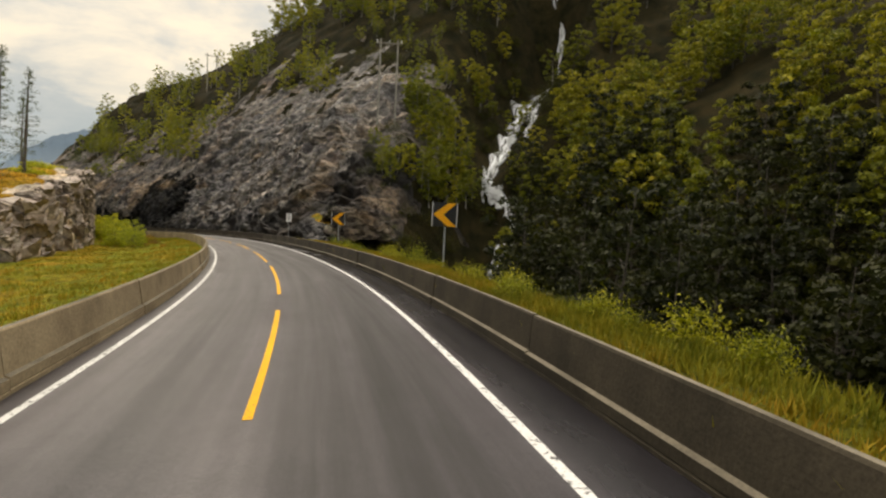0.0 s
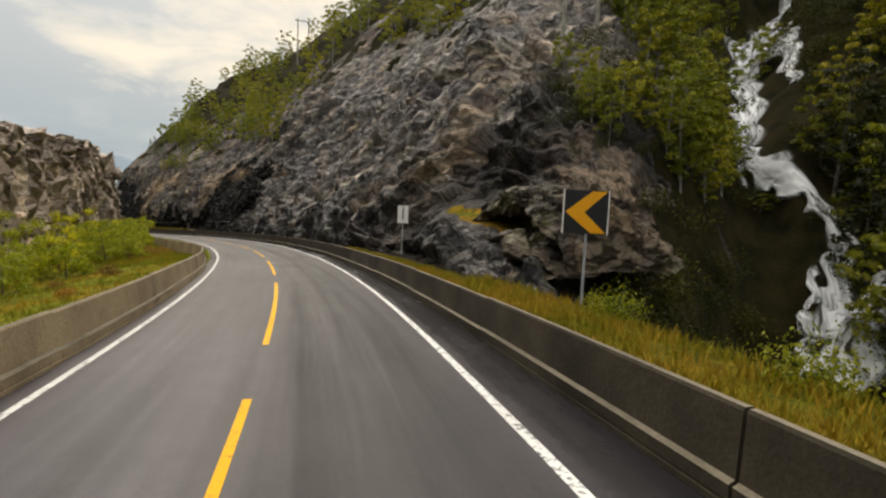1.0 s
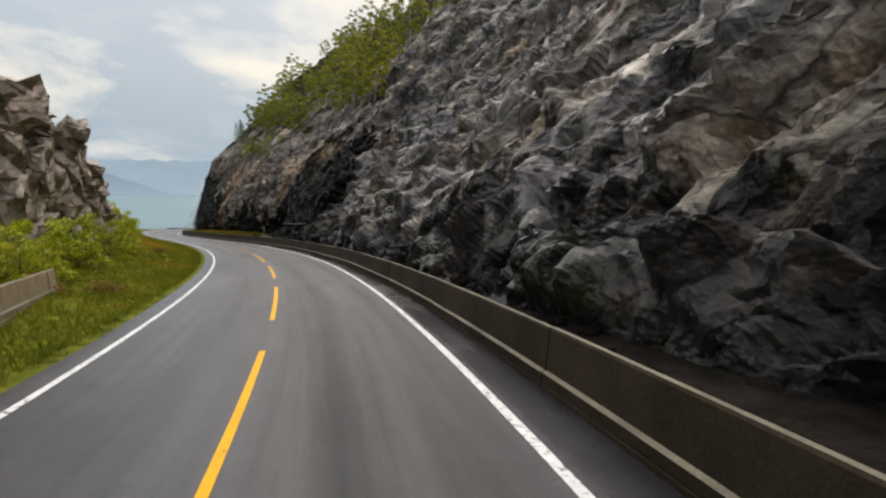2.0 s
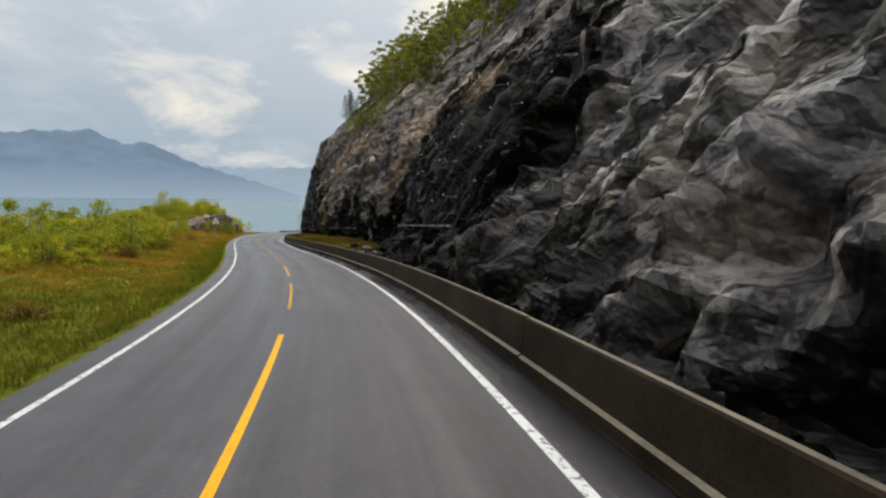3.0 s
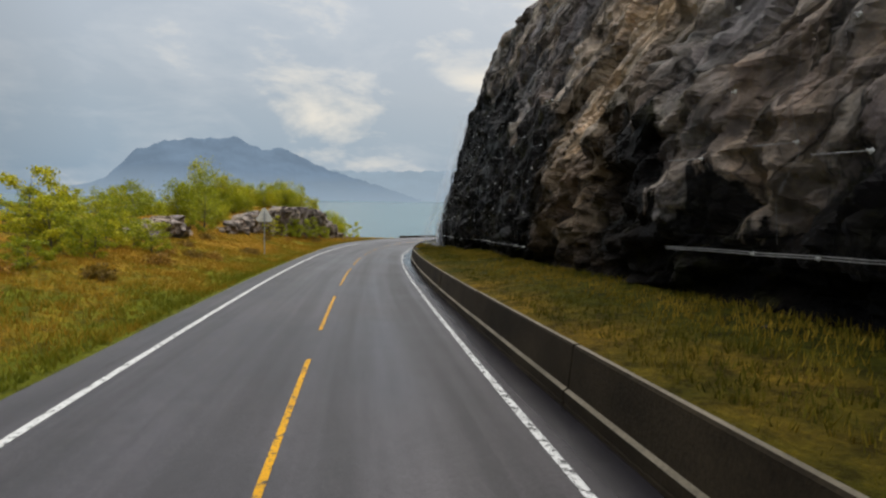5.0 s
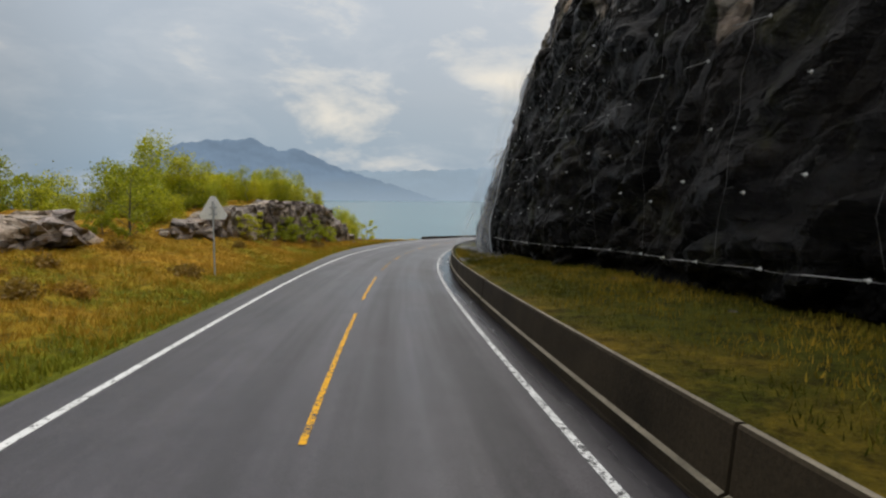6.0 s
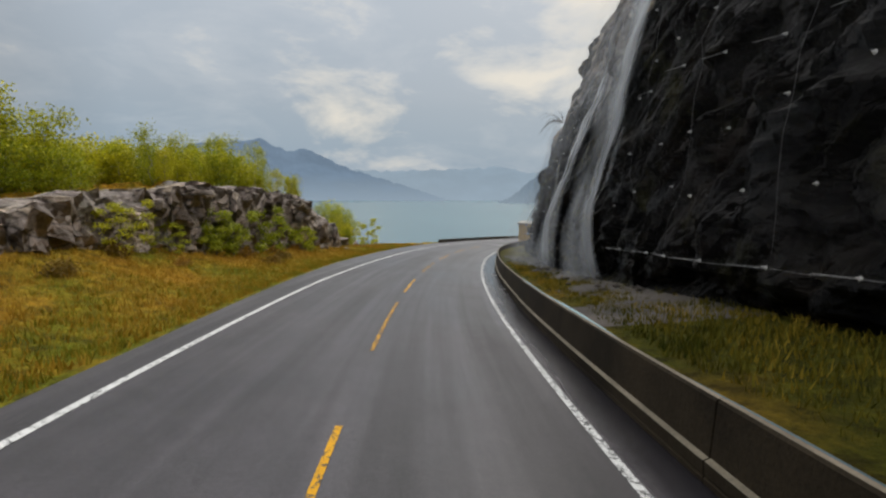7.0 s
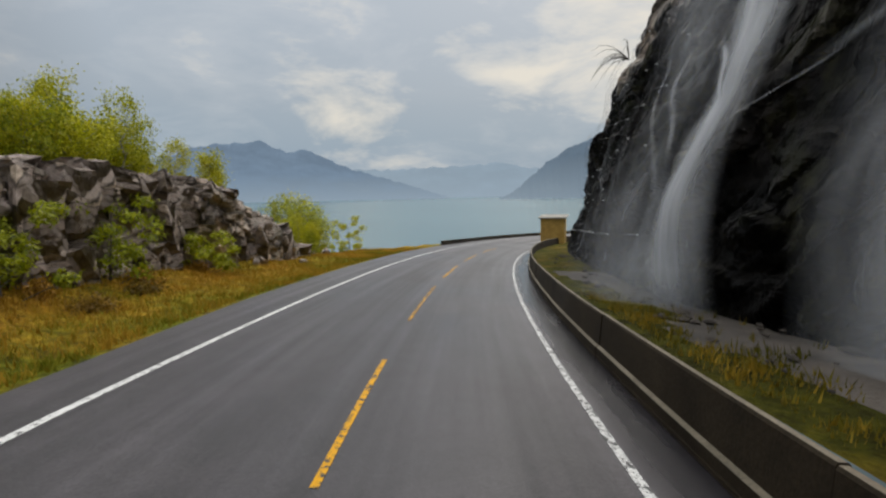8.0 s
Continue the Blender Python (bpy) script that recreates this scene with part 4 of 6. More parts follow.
def left_height(s, d):
    s, d = np.broadcast_arrays(np.asarray(s, float), np.asarray(d, float))
    e = np.interp(s, EDGE_S, EDGE_D)
    out = np.zeros(s.shape)
    lo = np.zeros(s.shape, bool)
    pts = [np.stack([np.interp(s, LEFT_S, LEFT_P[:, i, k]) for k in (0, 1)], -1) for i in range(7)]
    x = d - e
    out = pts[0][..., 1] + bank(s, e)
    for a, b in zip(pts[:-1], pts[1:]):
        f = np.clip((x - a[..., 0]) / (b[..., 0] - a[..., 0] + 1e-9), 0, 1)
        out = out + f * (b[..., 1] - a[..., 1])
    return out + 0.12 * waves(np.stack([s, d], -1), 2.2, 3) * np.clip(-x / 3, 0, 1) + 0.05 * waves(np.stack([s, d], -1), 0.7, 4) * np.clip(-x, 0, 1)


sl = np.arange(-76, 262, 0.8)
ul = np.concatenate([np.linspace(0, 12, 40), np.linspace(12.6, 40, 26), np.linspace(44, 112, 14)])
SL2, UL2 = np.meshgrid(sl, ul, indexing="ij")
DL2 = np.interp(SL2, EDGE_S, EDGE_D) - UL2
ground = mesh_object("ground_left", place(SL2, DL2, left_height(SL2, DL2) + 0.004).reshape(-1, 3), grid_faces(len(sl), len(ul))[:, ::-1], MAT["verge"], smooth=True)


def green_share(s, u):
    """How green the turf is: fresh beside the asphalt and in the damp bend."""
    return np.maximum(np.clip(1.15 - u / 3.2, 0, 1) * np.interp(s, [100, 135, 152], [1.0, 0.75, 0.42]), np.interp(s, [-20, 30, 52, 84, 96, 138, 152], [0.55, 0.45, 0.85, 0.85, 0.38, 0.35, 0.15]) * np.clip(1.4 - u / 12, 0, 1))


attribute(ground, "green", green_share(SL2, UL2))
tagged(ground, "rough spring grass verge falling towards the fjord", "ground", kind="structure")


def outcrop(name, label, table, mat, s0, s1, step=0.25, rows=70, cell=(1.9, 1.5, 1.7), sheer=(-0.12, -0.3, -0.9), rough=0.55, lean=0.15):
    """A cut rock knoll beside the road: face offset and crest height by place along the road."""
    keys = sorted(table)
    s = np.arange(s0, s1, step)
    v = np.linspace(0, 6, rows)
    S, Vv = np.meshgrid(s, v, indexing="ij")
    d0 = np.interp(S, keys, [table[k][0] for k in keys])
    top = np.interp(S, keys, [table[k][1] for k in keys])
    foot = np.interp(S, keys, [table[k][2] for k in keys])
    corners_d = [0, *sheer, -5, -14, -26]
    corners_h = [0.0, 0.48, 0.9, 1.0, 1.03, 0.75, -2.5]
    D = d0 + np.interp(Vv, range(7), corners_d)
    Hh = foot - 0.6 + (top - foot + 0.6) * np.interp(Vv, range(7), corners_h)
    q = np.stack([S, D, Hh], -1).reshape(-1, 3)
    b = turned(q, -12, 10)
    b = b + np.stack([waves(q, 1.6, 91), waves(q, 1.4, 92), waves(q, 1.5, 93)], -1) * 0.1
    push = rough * blocks(b, cell, 3, lean) + 0.20 * blocks(b, (0.8, 0.7, 0.5), 13, 0.15) + 0.06 * blocks(b, (0.5, 0.4, 0.22), 17, 0.3)
    push = push.reshape(S.shape) * np.clip((top - foot) / 3, 0.15, 1)
    steep = np.interp(Vv, [0, 2, 3, 6], [1, 1, 0.4, 0.1])
    D, Hh = D + push * steep, Hh + push * (1 - steep) * 0.6
    faces = grid_faces(len(s), rows)[:, ::-1]
    ob = mesh_object(name, place(S, D, Hh).reshape(-1, 3), faces, mat)
    ob.data.materials.append(MAT["verge"])
    turf = Vv.ravel()[faces].mean(1) > 3.2 + 0.5 * waves(q[faces[:, 0]], 2.0, 77)
    ob.data.polygons.foreach_set("material_index", turf.astype(np.int32))
    return tagged(ob, label, "rock", kind="structure")


KNOLL = {6: (-15, 0.2, -.6), 14: (-14.0, 2.8, -.5), 26: (-13.2, 5.0, -.4), 40: (-12.6, 6.9, -.2), 56: (-12.2, 8.0, 0), 68: (-11.0, 8.6, 0),
         76: (-10.0, 8.2, .2), 81: (-9.0, 5.5, .2), 85: (-8.6, 2.2, .2), 88: (-9, 0.1, .2)}
knoll = outcrop("rock_knoll", "blocky pale and dark cut rock knoll with grass on top", KNOLL, MAT["blocks"], 6, 88)
def block_shape(seed):
    """One rough squared rock, a metre each way."""
    r = random.Random(seed)
    bm = bmesh.new()
    bmesh.ops.create_cube(bm, size=1)
    bmesh.ops.subdivide_edges(bm, edges=bm.edges[:], cuts=1, use_grid_fill=True)
    for v in bm.verts:
        v.co += Vector((r.uniform(-.15, .15), r.uniform(-.12, .12), r.uniform(-.15, .15)))
    me = bpy.data.meshes.new("rock_block")
    bm.to_mesh(me)
    bm.free()
    return me


def stack_blocks(rock, table, s0, s1, wide, tall, mat, seed, gaps=0.1):
    """Jointed rocks standing along the cut face, each with its own set-back and turn."""
    r = random.Random(seed)
    shapes = [block_shape(seed * 10 + k) for k in range(9)]
    for me in shapes:
        me.materials.append(mat)
    keys = sorted(table)
    s = s0
    while s < s1:
        w = r.uniform(*wide)
        d0, top, foot = (float(np.interp(s + w / 2, keys, [table[k][i] for k in keys])) for i in range(3))
        h = foot - 0.9
        column = r.uniform(-0.35, 0.3)
        while h < top - 0.25:
            hh = min(r.uniform(*tall), max(top - h + r.uniform(-0.1, 0.15), 0.3))
            if r.random() > gaps:
                ob = new("rock_block", r.choice(shapes))
                ob.parent = rock
                ob.matrix_basis = Matrix.Translation(Vector(place(s + w / 2, d0 - 0.42 + column + r.uniform(-0.26, 0.24), h + hh / 2))) @ pose(0, 0, 0, r.uniform(-9, 9), r.uniform(-12, 12), heading(s) + 90 + r.uniform(-20, 20)) @ Matrix.Diagonal((w * 1.06, r.uniform(1.0, 1.5), hh * 1.06, 1))
            h += hh
        s += w


SHELF = {150: (-11.6, .8, 1.0), 151.5: (-11.3, 2.1, 1.0), 154.5: (-11.1, 2.6, 1.0), 156.5: (-11.1, 1.7, 1.0), 158.5: (-11.3, 1.1, 1.0), 161: (-10.8, 1.7, 1.2), 164: (-10.5, 2.4, 1.3), 168: (-10.2, 3.0, 1.3), 171: (-9.9, 3.4, 1.2), 174: (-9.6, 3.9, 1.1), 180: (-9.2, 4.0, 1.1), 184.5: (-8.9, 4.0, 1.1),
         186: (-8.8, 3.5, 1.0), 188: (-8.6, 3.0, 1.0), 190.5: (-8.5, 2.1, .9), 192: (-8.6, 1.2, .8), 194: (-8.8, 0.2, .6)}
shelf = outcrop("rock_shelf", "brown-grey jointed rock shelf cut sheer above the verge", SHELF, MAT["shelf_rock"], 150, 194, 0.12, 120, (1.2, 1.2, 2.6), (-0.03, -0.07, -0.25), 0.45)

stack_blocks(shelf, SHELF, 150.6, 158, (0.6, 1.4), (0.5, 1.0), MAT["shelf_rock"], 8, 0.25)
stack_blocks(shelf, SHELF, 161.5, 173, (0.5, 1.4), (0.5, 1.3), MAT["shelf_rock"], 6, 0.25)
stack_blocks(shelf, SHELF, 173, 192, (0.55, 1.5), (0.5, 1.7), MAT["shelf_rock"], 5)
stack_blocks(knoll, KNOLL, 10, 85, (1.1, 2.6), (0.8, 2.1), MAT["blocks"], 7, 0.06)

# ---- fjord, far mountains ----
WATER = -32.0
m, n, l, b = material("fjord_water")
ripples = noise_node(n, l, 0.05, 6.0, 0.6)
l.new(ramp_node(n, l, noise_node(n, l, 0.004, 3.0), [(0.35, (0.07, 0.15, 0.17)), (0.7, (0.11, 0.20, 0.22))]), b.inputs["Base Color"])
b.inputs["Roughness"].default_value = 0.22
bump_node(n, l, ripples, b, 0.5, 1.2)
bm = bmesh.new()
bmesh.ops.create_circle(bm, cap_ends=True, segments=64, radius=4900)
water = new("water", bpy.data.meshes.new("water"))
bm.to_mesh(water.data)
bm.free()
water.data.materials.append(m)
water.location = (0, 0, WATER)
tagged(water, "calm grey-green fjord water", "water", kind="structure")


def painted_haze(name, rock, air, share, top=400.0):
    """Distant land, its haze painted as a bluish glow of its own."""
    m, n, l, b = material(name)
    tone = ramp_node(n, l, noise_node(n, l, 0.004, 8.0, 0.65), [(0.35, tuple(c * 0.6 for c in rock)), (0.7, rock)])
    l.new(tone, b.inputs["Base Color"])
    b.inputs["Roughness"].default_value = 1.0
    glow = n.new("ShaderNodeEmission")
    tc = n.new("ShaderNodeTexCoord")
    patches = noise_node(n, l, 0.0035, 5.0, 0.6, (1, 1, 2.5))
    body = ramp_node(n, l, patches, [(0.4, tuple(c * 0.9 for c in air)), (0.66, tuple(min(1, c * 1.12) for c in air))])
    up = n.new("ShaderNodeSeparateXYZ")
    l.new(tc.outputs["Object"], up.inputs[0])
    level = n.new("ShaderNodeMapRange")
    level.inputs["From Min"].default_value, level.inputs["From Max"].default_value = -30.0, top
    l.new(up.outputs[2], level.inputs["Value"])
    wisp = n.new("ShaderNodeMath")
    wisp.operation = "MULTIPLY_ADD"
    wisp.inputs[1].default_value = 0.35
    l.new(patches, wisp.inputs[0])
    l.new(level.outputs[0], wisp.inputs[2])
    # mist low on the slopes, mixed into the glow colour
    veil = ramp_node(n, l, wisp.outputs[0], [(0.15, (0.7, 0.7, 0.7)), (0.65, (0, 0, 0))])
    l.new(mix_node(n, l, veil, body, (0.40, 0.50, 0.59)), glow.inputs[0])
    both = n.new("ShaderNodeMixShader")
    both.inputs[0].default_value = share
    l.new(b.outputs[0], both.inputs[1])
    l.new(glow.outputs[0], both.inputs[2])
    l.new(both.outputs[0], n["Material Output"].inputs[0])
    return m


EYE_END = place(164.5, 1.2, 2.2)


def ridge(name, label, far, outline, mat, depth=500, salt=1):
    """A mountain whose crest runs through the given bearings and elevations, seen from the road's end."""
    az = np.linspace(outline[0][0], outline[-1][0], 120)
    el = np.interp(az, *zip(*(outline if outline[0][0] < outline[-1][0] else outline[::-1])))
    rough = waves(np.stack([az * 3, el], -1), 2.0, salt) * 0.12 + waves(np.stack([az * 9, el], -1), 2.0, salt + 1) * 0.05
    el = np.maximum(el + rough * (el > 0.1), -1)
    rows = []
    for k, (f, rise) in enumerate([(0, 0), (0.25, 0.35), (0.5, 0.66), (0.8, 0.92), (1, 1), (1.6, 0.5)]):
        r = far + depth * f
        top = EYE_END[2] + np.tan(np.radians(el)) * (far + depth)
        z = WATER - 5 + (top - WATER + 5) * rise + (waves(np.stack([az * 6, az * 0 + k * 3], -1), 2.0, salt + 5) * 18 if 0 < k < 4 else 0)
        rows.append(np.stack([EYE_END[0] - np.sin(np.radians(az)) * r, EYE_END[1] + np.cos(np.radians(az)) * r, z], -1))
    v = np.stack(rows, 1)
    ob = mesh_object(name, v.reshape(-1, 3), grid_faces(len(az), 6), mat, smooth=True)
    return tagged(ob, label, "mountain", kind="structure")


ridge("backdrop_mountain", "blue mountain across the fjord with snow patches, haze painted as glow", 3400,
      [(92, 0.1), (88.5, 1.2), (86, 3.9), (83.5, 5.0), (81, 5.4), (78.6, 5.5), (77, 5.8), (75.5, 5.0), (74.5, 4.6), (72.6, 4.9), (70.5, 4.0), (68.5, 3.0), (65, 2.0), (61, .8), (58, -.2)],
      painted_haze("blue_mountain_painted_haze", (0.06, 0.09, 0.12), (0.205, 0.285, 0.385), 0.92, 380.0), 700, 3)
ridge("backdrop_ridge", "pale mountain side in cloud, haze painted as glow", 4100,
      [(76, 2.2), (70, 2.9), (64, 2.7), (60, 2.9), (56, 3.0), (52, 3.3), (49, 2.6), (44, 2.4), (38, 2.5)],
      painted_haze("pale_ridge_painted_haze", (0.12, 0.17, 0.21), (0.31, 0.40, 0.485), 0.94, 900.0), 400, 11)
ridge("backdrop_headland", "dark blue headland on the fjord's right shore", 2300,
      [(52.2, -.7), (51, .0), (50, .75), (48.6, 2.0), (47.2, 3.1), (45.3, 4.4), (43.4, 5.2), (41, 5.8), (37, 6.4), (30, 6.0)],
      painted_haze("dim_blue_headland", (0.05, 0.075, 0.09), (0.16, 0.225, 0.30), 0.78), 500, 23)

# ---- trees, shrubs ----
def leaf_quads(rng, centres, spread, size, count, flat=0.0, fine=True):
    """Many small separate leaves scattered round the given points."""
    c = np.repeat(np.asarray(centres), count, 0)
    n = len(c)
    c = c + rng.normal(size=(n, 3)) * spread
    a = rng.normal(size=(n, 3))
    a /= np.linalg.norm(a, axis=1)[:, None]
    b = np.cross(a, rng.normal(size=(n, 3)))
    b /= np.linalg.norm(b, axis=1)[:, None] + 1e-9
    if flat:
        a[:, 2] *= 1 - flat
        b[:, 2] *= 1 - flat
    sz = size * rng.uniform(0.6, 1.4, (n, 1))
    if not fine:
        v = np.stack([c - a * sz * 0.7 - b * sz * 0.2, c + b * sz * 0.6, c + a * sz * 0.8], 1).reshape(-1, 3)
        return v, np.arange(3 * n).reshape(-1, 3)
    v = np.stack([c - a * sz * 0.6, c + b * sz * 0.34, c + a * sz * 0.7, c - b * sz * 0.34], 1).reshape(-1, 3)
    return v, np.arange(4 * n).reshape(-1, 4)


def limb_mesh(segments):
    bm = bmesh.new()
    for a, b, r0, r1 in segments:
        rod(bm, a, b, r0, r1, 6 if r0 > 0.03 else 4)
    return bm


def tree(seed, height, width, leaf, clumps, bark, leaves, low=0.25, lean=0.06, kind="birch_tree", label="", sparse=1.0, fine=True, tuft=0.15):
    """A broadleaf tree: bent tapered trunk, limbs with twigs, a crown of separate leaves."""
    rng = np.random.RandomState(seed)
    root = tagged(new(kind), label, "tree", "trees on the hillside")
    knots = [np.zeros(3)]
    for k in range(1, 7):
        knots.append(np.array([rng.normal() * lean * height * k / 6, rng.normal() * lean * height * k / 6, height * 0.94 * k / 6]))
    r = 0.012 * height + 0.02
    segs = [(knots[k] - (0, 0, 0.5 if k == 0 else 0), knots[k + 1], r * (1 - k / 6.6), r * (1 - (k + 1) / 6.6)) for k in range(6)]
    centres = []
    for k in range(clumps):
        f = low + (1 - low) * (k + rng.rand()) / clumps
        at = np.array([np.interp(f, np.linspace(0, 1, 7), [p[i] for p in knots]) for i in range(3)])
        az = k * 2.4 + rng.rand()
        reach = width * (0.45 + 0.55 * rng.rand()) * math.sqrt(max(0.05, 1 - ((f - low - 0.25) / (1.05 - low)) ** 2))
        tip = at + (math.cos(az) * reach, math.sin(az) * reach, reach * (0.35 + 0.4 * rng.rand()))
        mid = (at + tip) / 2 + (0, 0, -0.06 * reach)
        segs += [(at, mid, r * 0.36 * (1.1 - f), r * 0.22 * (1.1 - f)), (mid, tip, r * 0.22 * (1.1 - f), 0.006)]
        centres += [mid * 0.4 + tip * 0.6 + rng.normal(size=3) * 0.15, tip, tip + rng.normal(size=3) * 0.25 * width]
    part("trunk", limb_mesh(segs), MAT[bark], root)
    v, f = leaf_quads(rng, centres, tuft * width + 0.08, leaf, int(22 * sparse), fine=fine)
    mesh_object("crown", v, f, MAT[leaves], root)
    return root


def billowed_tree(seed, height, width, leaves, kind, label, clumps=30, count=52, leaf=0.24, bark="bark", low=0.12):
    """A full-crowned broadleaf tree: limbs that each carry a rounded bough, leafy on its upper side."""
    rng = np.random.RandomState(seed)
    root = tagged(new(kind), label, "tree", "trees on the hillside")
    r = 0.012 * height + 0.02
    lean = rng.normal(size=2) * 0.05 * height
    segs = [((lean[0] * k / 5, lean[1] * k / 5, height * 0.92 * k / 5 - (0.6 if k == 0 else 0)), (lean[0] * (k + 1) / 5, lean[1] * (k + 1) / 5, height * 0.92 * (k + 1) / 5), r * (1 - k / 5.5), r * (1 - (k + 1) / 5.5)) for k in range(5)]
    verts = []
    for k in range(clumps):
        f = low + (1 - low) * (k + rng.rand()) / clumps
        az = k * 2.4 + rng.rand()
        girth = math.sqrt(max(0.03, 1 - abs((f - low - 0.3) / (1.03 - low if f > low + 0.3 else 0.55)) ** 2.2))
        out = width * girth * rng.uniform(0.35, 0.95)
        at = np.array([lean[0] * f, lean[1] * f, height * f * 0.95])
        mid = at + (math.cos(az) * out, math.sin(az) * out, 0.15 * out)
        size = np.array([1.0, 1.0, 0.62]) * rng.uniform(0.5, 0.95) * (0.28 * width) * (0.6 + 0.4 * girth)
        segs.append((at - (0, 0, 0.3 * out), mid, r * 0.3 * (1.1 - f), 0.008))
        n = int(count * rng.uniform(0.7, 1.3))
        way = rng.normal(size=(n, 3))
        way[:, 2] = np.where(rng.rand(n) < 0.78, np.abs(way[:, 2]), way[:, 2])
        way /= np.linalg.norm(way, axis=1)[:, None]
        c = mid + way * size * rng.uniform(0.72, 1.12, (n, 1)) + rng.normal(size=(n, 3)) * 0.06
        face = way + rng.normal(size=(n, 3)) * 0.45
        face /= np.linalg.norm(face, axis=1)[:, None]
        a = np.cross(face, rng.normal(size=(n, 3)))
        a /= np.linalg.norm(a, axis=1)[:, None] + 1e-9
        b = np.cross(face, a)
        sz = leaf * rng.uniform(0.6, 1.4, (n, 1))
        verts.append(np.stack([c - a * sz * 0.7 - b * sz * 0.25, c + b * sz * 0.65, c + a * sz * 0.8], 1).reshape(-1, 3))
    part("trunk", limb_mesh(segs), MAT[bark], root)
    v = np.concatenate(verts)
    mesh_object("crown", v, np.arange(len(v)).reshape(-1, 3), MAT[leaves], root)
    return root


def conifer(seed, height, width, label):
    rng = np.random.RandomState(seed)
    root = tagged(new("pine_tree"), label, "tree", "trees on the hillside")
    segs = [((0, 0, -0.5), (0.05, 0, height * 0.5), 0.016 * height, 0.011 * height), ((0.05, 0, height * 0.5), (0, 0.06, height), 0.011 * height, 0.01)]
    centres = []
    for k in range(46):
        f = 0.22 + 0.78 * (k + rng.rand()) / 46
        az = k * 2.4 + rng.rand() * 0.6
        reach = width * (1.04 - f) * rng.uniform(0.6, 1.15) + 0.1
        a = np.array([0, 0, height * f])
        tip = a + (math.cos(az) * reach, math.sin(az) * reach, -0.12 * reach + 0.15)
        segs.append((a, tip, 0.02, 0.005))
        centres += [a + (tip - a) * q for q in (0.45, 0.72, 1.0)]
    part("trunk", limb_mesh(segs), MAT["bark"], root)
    v, f = leaf_quads(rng, centres, 0.10, 0.13, 12, 0.5)
    mesh_object("crown", v, f, MAT["needles"], root)
    return root


def shrub(seed, height, width, leaf, leaves, label, count=26, kind="shrub", fine=True):
    rng = np.random.RandomState(seed)
    root = tagged(new(kind), label, "shrub", "shrubs by the road")
    segs, centres = [], []
    for k in range(count):
        az, out = rng.rand() * 6.28, rng.rand() ** 0.6 * width
        tip = np.array([math.cos(az) * out, math.sin(az) * out, height * rng.uniform(0.45, 1.0) * (1 - 0.35 * (out / width) ** 2)])
        foot = np.array([math.cos(az) * out * 0.35, math.sin(az) * out * 0.35, -0.2])
        segs.append((foot, tip, 0.018, 0.005))
        centres += [foot * (1 - q) + tip * q + rng.normal(size=3) * 0.06 for q in (0.4, 0.62, 0.82, 1.0)]
    if kind not in ("heather", "weed_clump", "undergrowth"):
        part("branching_stem", limb_mesh(segs), MAT["bark"], root)
    v, f = leaf_quads(rng, centres, 0.13 * height + 0.03, leaf, 11, fine=fine)
    mesh_object("foliage", v, f, MAT[leaves], root)
    return root


def scatter(kinds, spots, rng, grow=(0.75, 1.25)):
    """Copies of the given plants on world points; the first models move to the first spots."""
    kinds = list(kinds)
    for i, p in enumerate(spots):
        ob = kinds[i % len(kinds)]
        g = rng.uniform(*grow)
        m = Matrix.Translation(Vector(p)) @ pose(0, 0, 0, rng.uniform(-4, 4), rng.uniform(-4, 4), rng.uniform(0, 360)) @ Matrix.Diagonal((g, g, g * rng.uniform(0.88, 1.15), 1))
        if i < len(kinds):
            ob.matrix_world = m
        else:
            t = copy_thing(ob, Matrix())
            t.matrix_basis = m


def on_right(rng, n, s_range, d_range, keep=lambda s, d: True):
    out = []
    while len(out) < n:
        s, d = rng.uniform(*s_range), rng.uniform(*d_range)
        if keep(s, d):
            out.append(place(s, d, right_height(s, d) - 0.05))
    return out


def on_left(rng, n, s_range, d_range, keep=lambda s, d: True, lift=0.0):
    out = []
    while len(out) < n:
        s, d = rng.uniform(*s_range), rng.uniform(*d_range)
        if keep(s, d):
            out.append(place(s, d, float(left_height(s, d)) - 0.05 + lift))
    return out


rng = random.Random(4)
# trees that would hide the brook from the camera are shortened or left out
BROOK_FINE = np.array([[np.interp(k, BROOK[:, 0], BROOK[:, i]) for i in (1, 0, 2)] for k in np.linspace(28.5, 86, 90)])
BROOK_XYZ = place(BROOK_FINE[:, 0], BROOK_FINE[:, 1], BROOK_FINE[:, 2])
CAMERA_SPOTS = place([-25, -12, 6], 1.2, 2.2)


def sight_room(p, half=1.5):
    """Tree height at a world point that keeps the brook open to the camera."""
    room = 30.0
    for eye in CAMERA_SPOTS:
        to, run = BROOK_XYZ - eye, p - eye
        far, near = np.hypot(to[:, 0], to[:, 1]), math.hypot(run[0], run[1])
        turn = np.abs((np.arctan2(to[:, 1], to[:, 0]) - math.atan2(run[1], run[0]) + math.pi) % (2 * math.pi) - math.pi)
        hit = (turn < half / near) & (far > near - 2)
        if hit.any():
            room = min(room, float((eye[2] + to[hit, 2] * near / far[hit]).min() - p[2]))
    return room


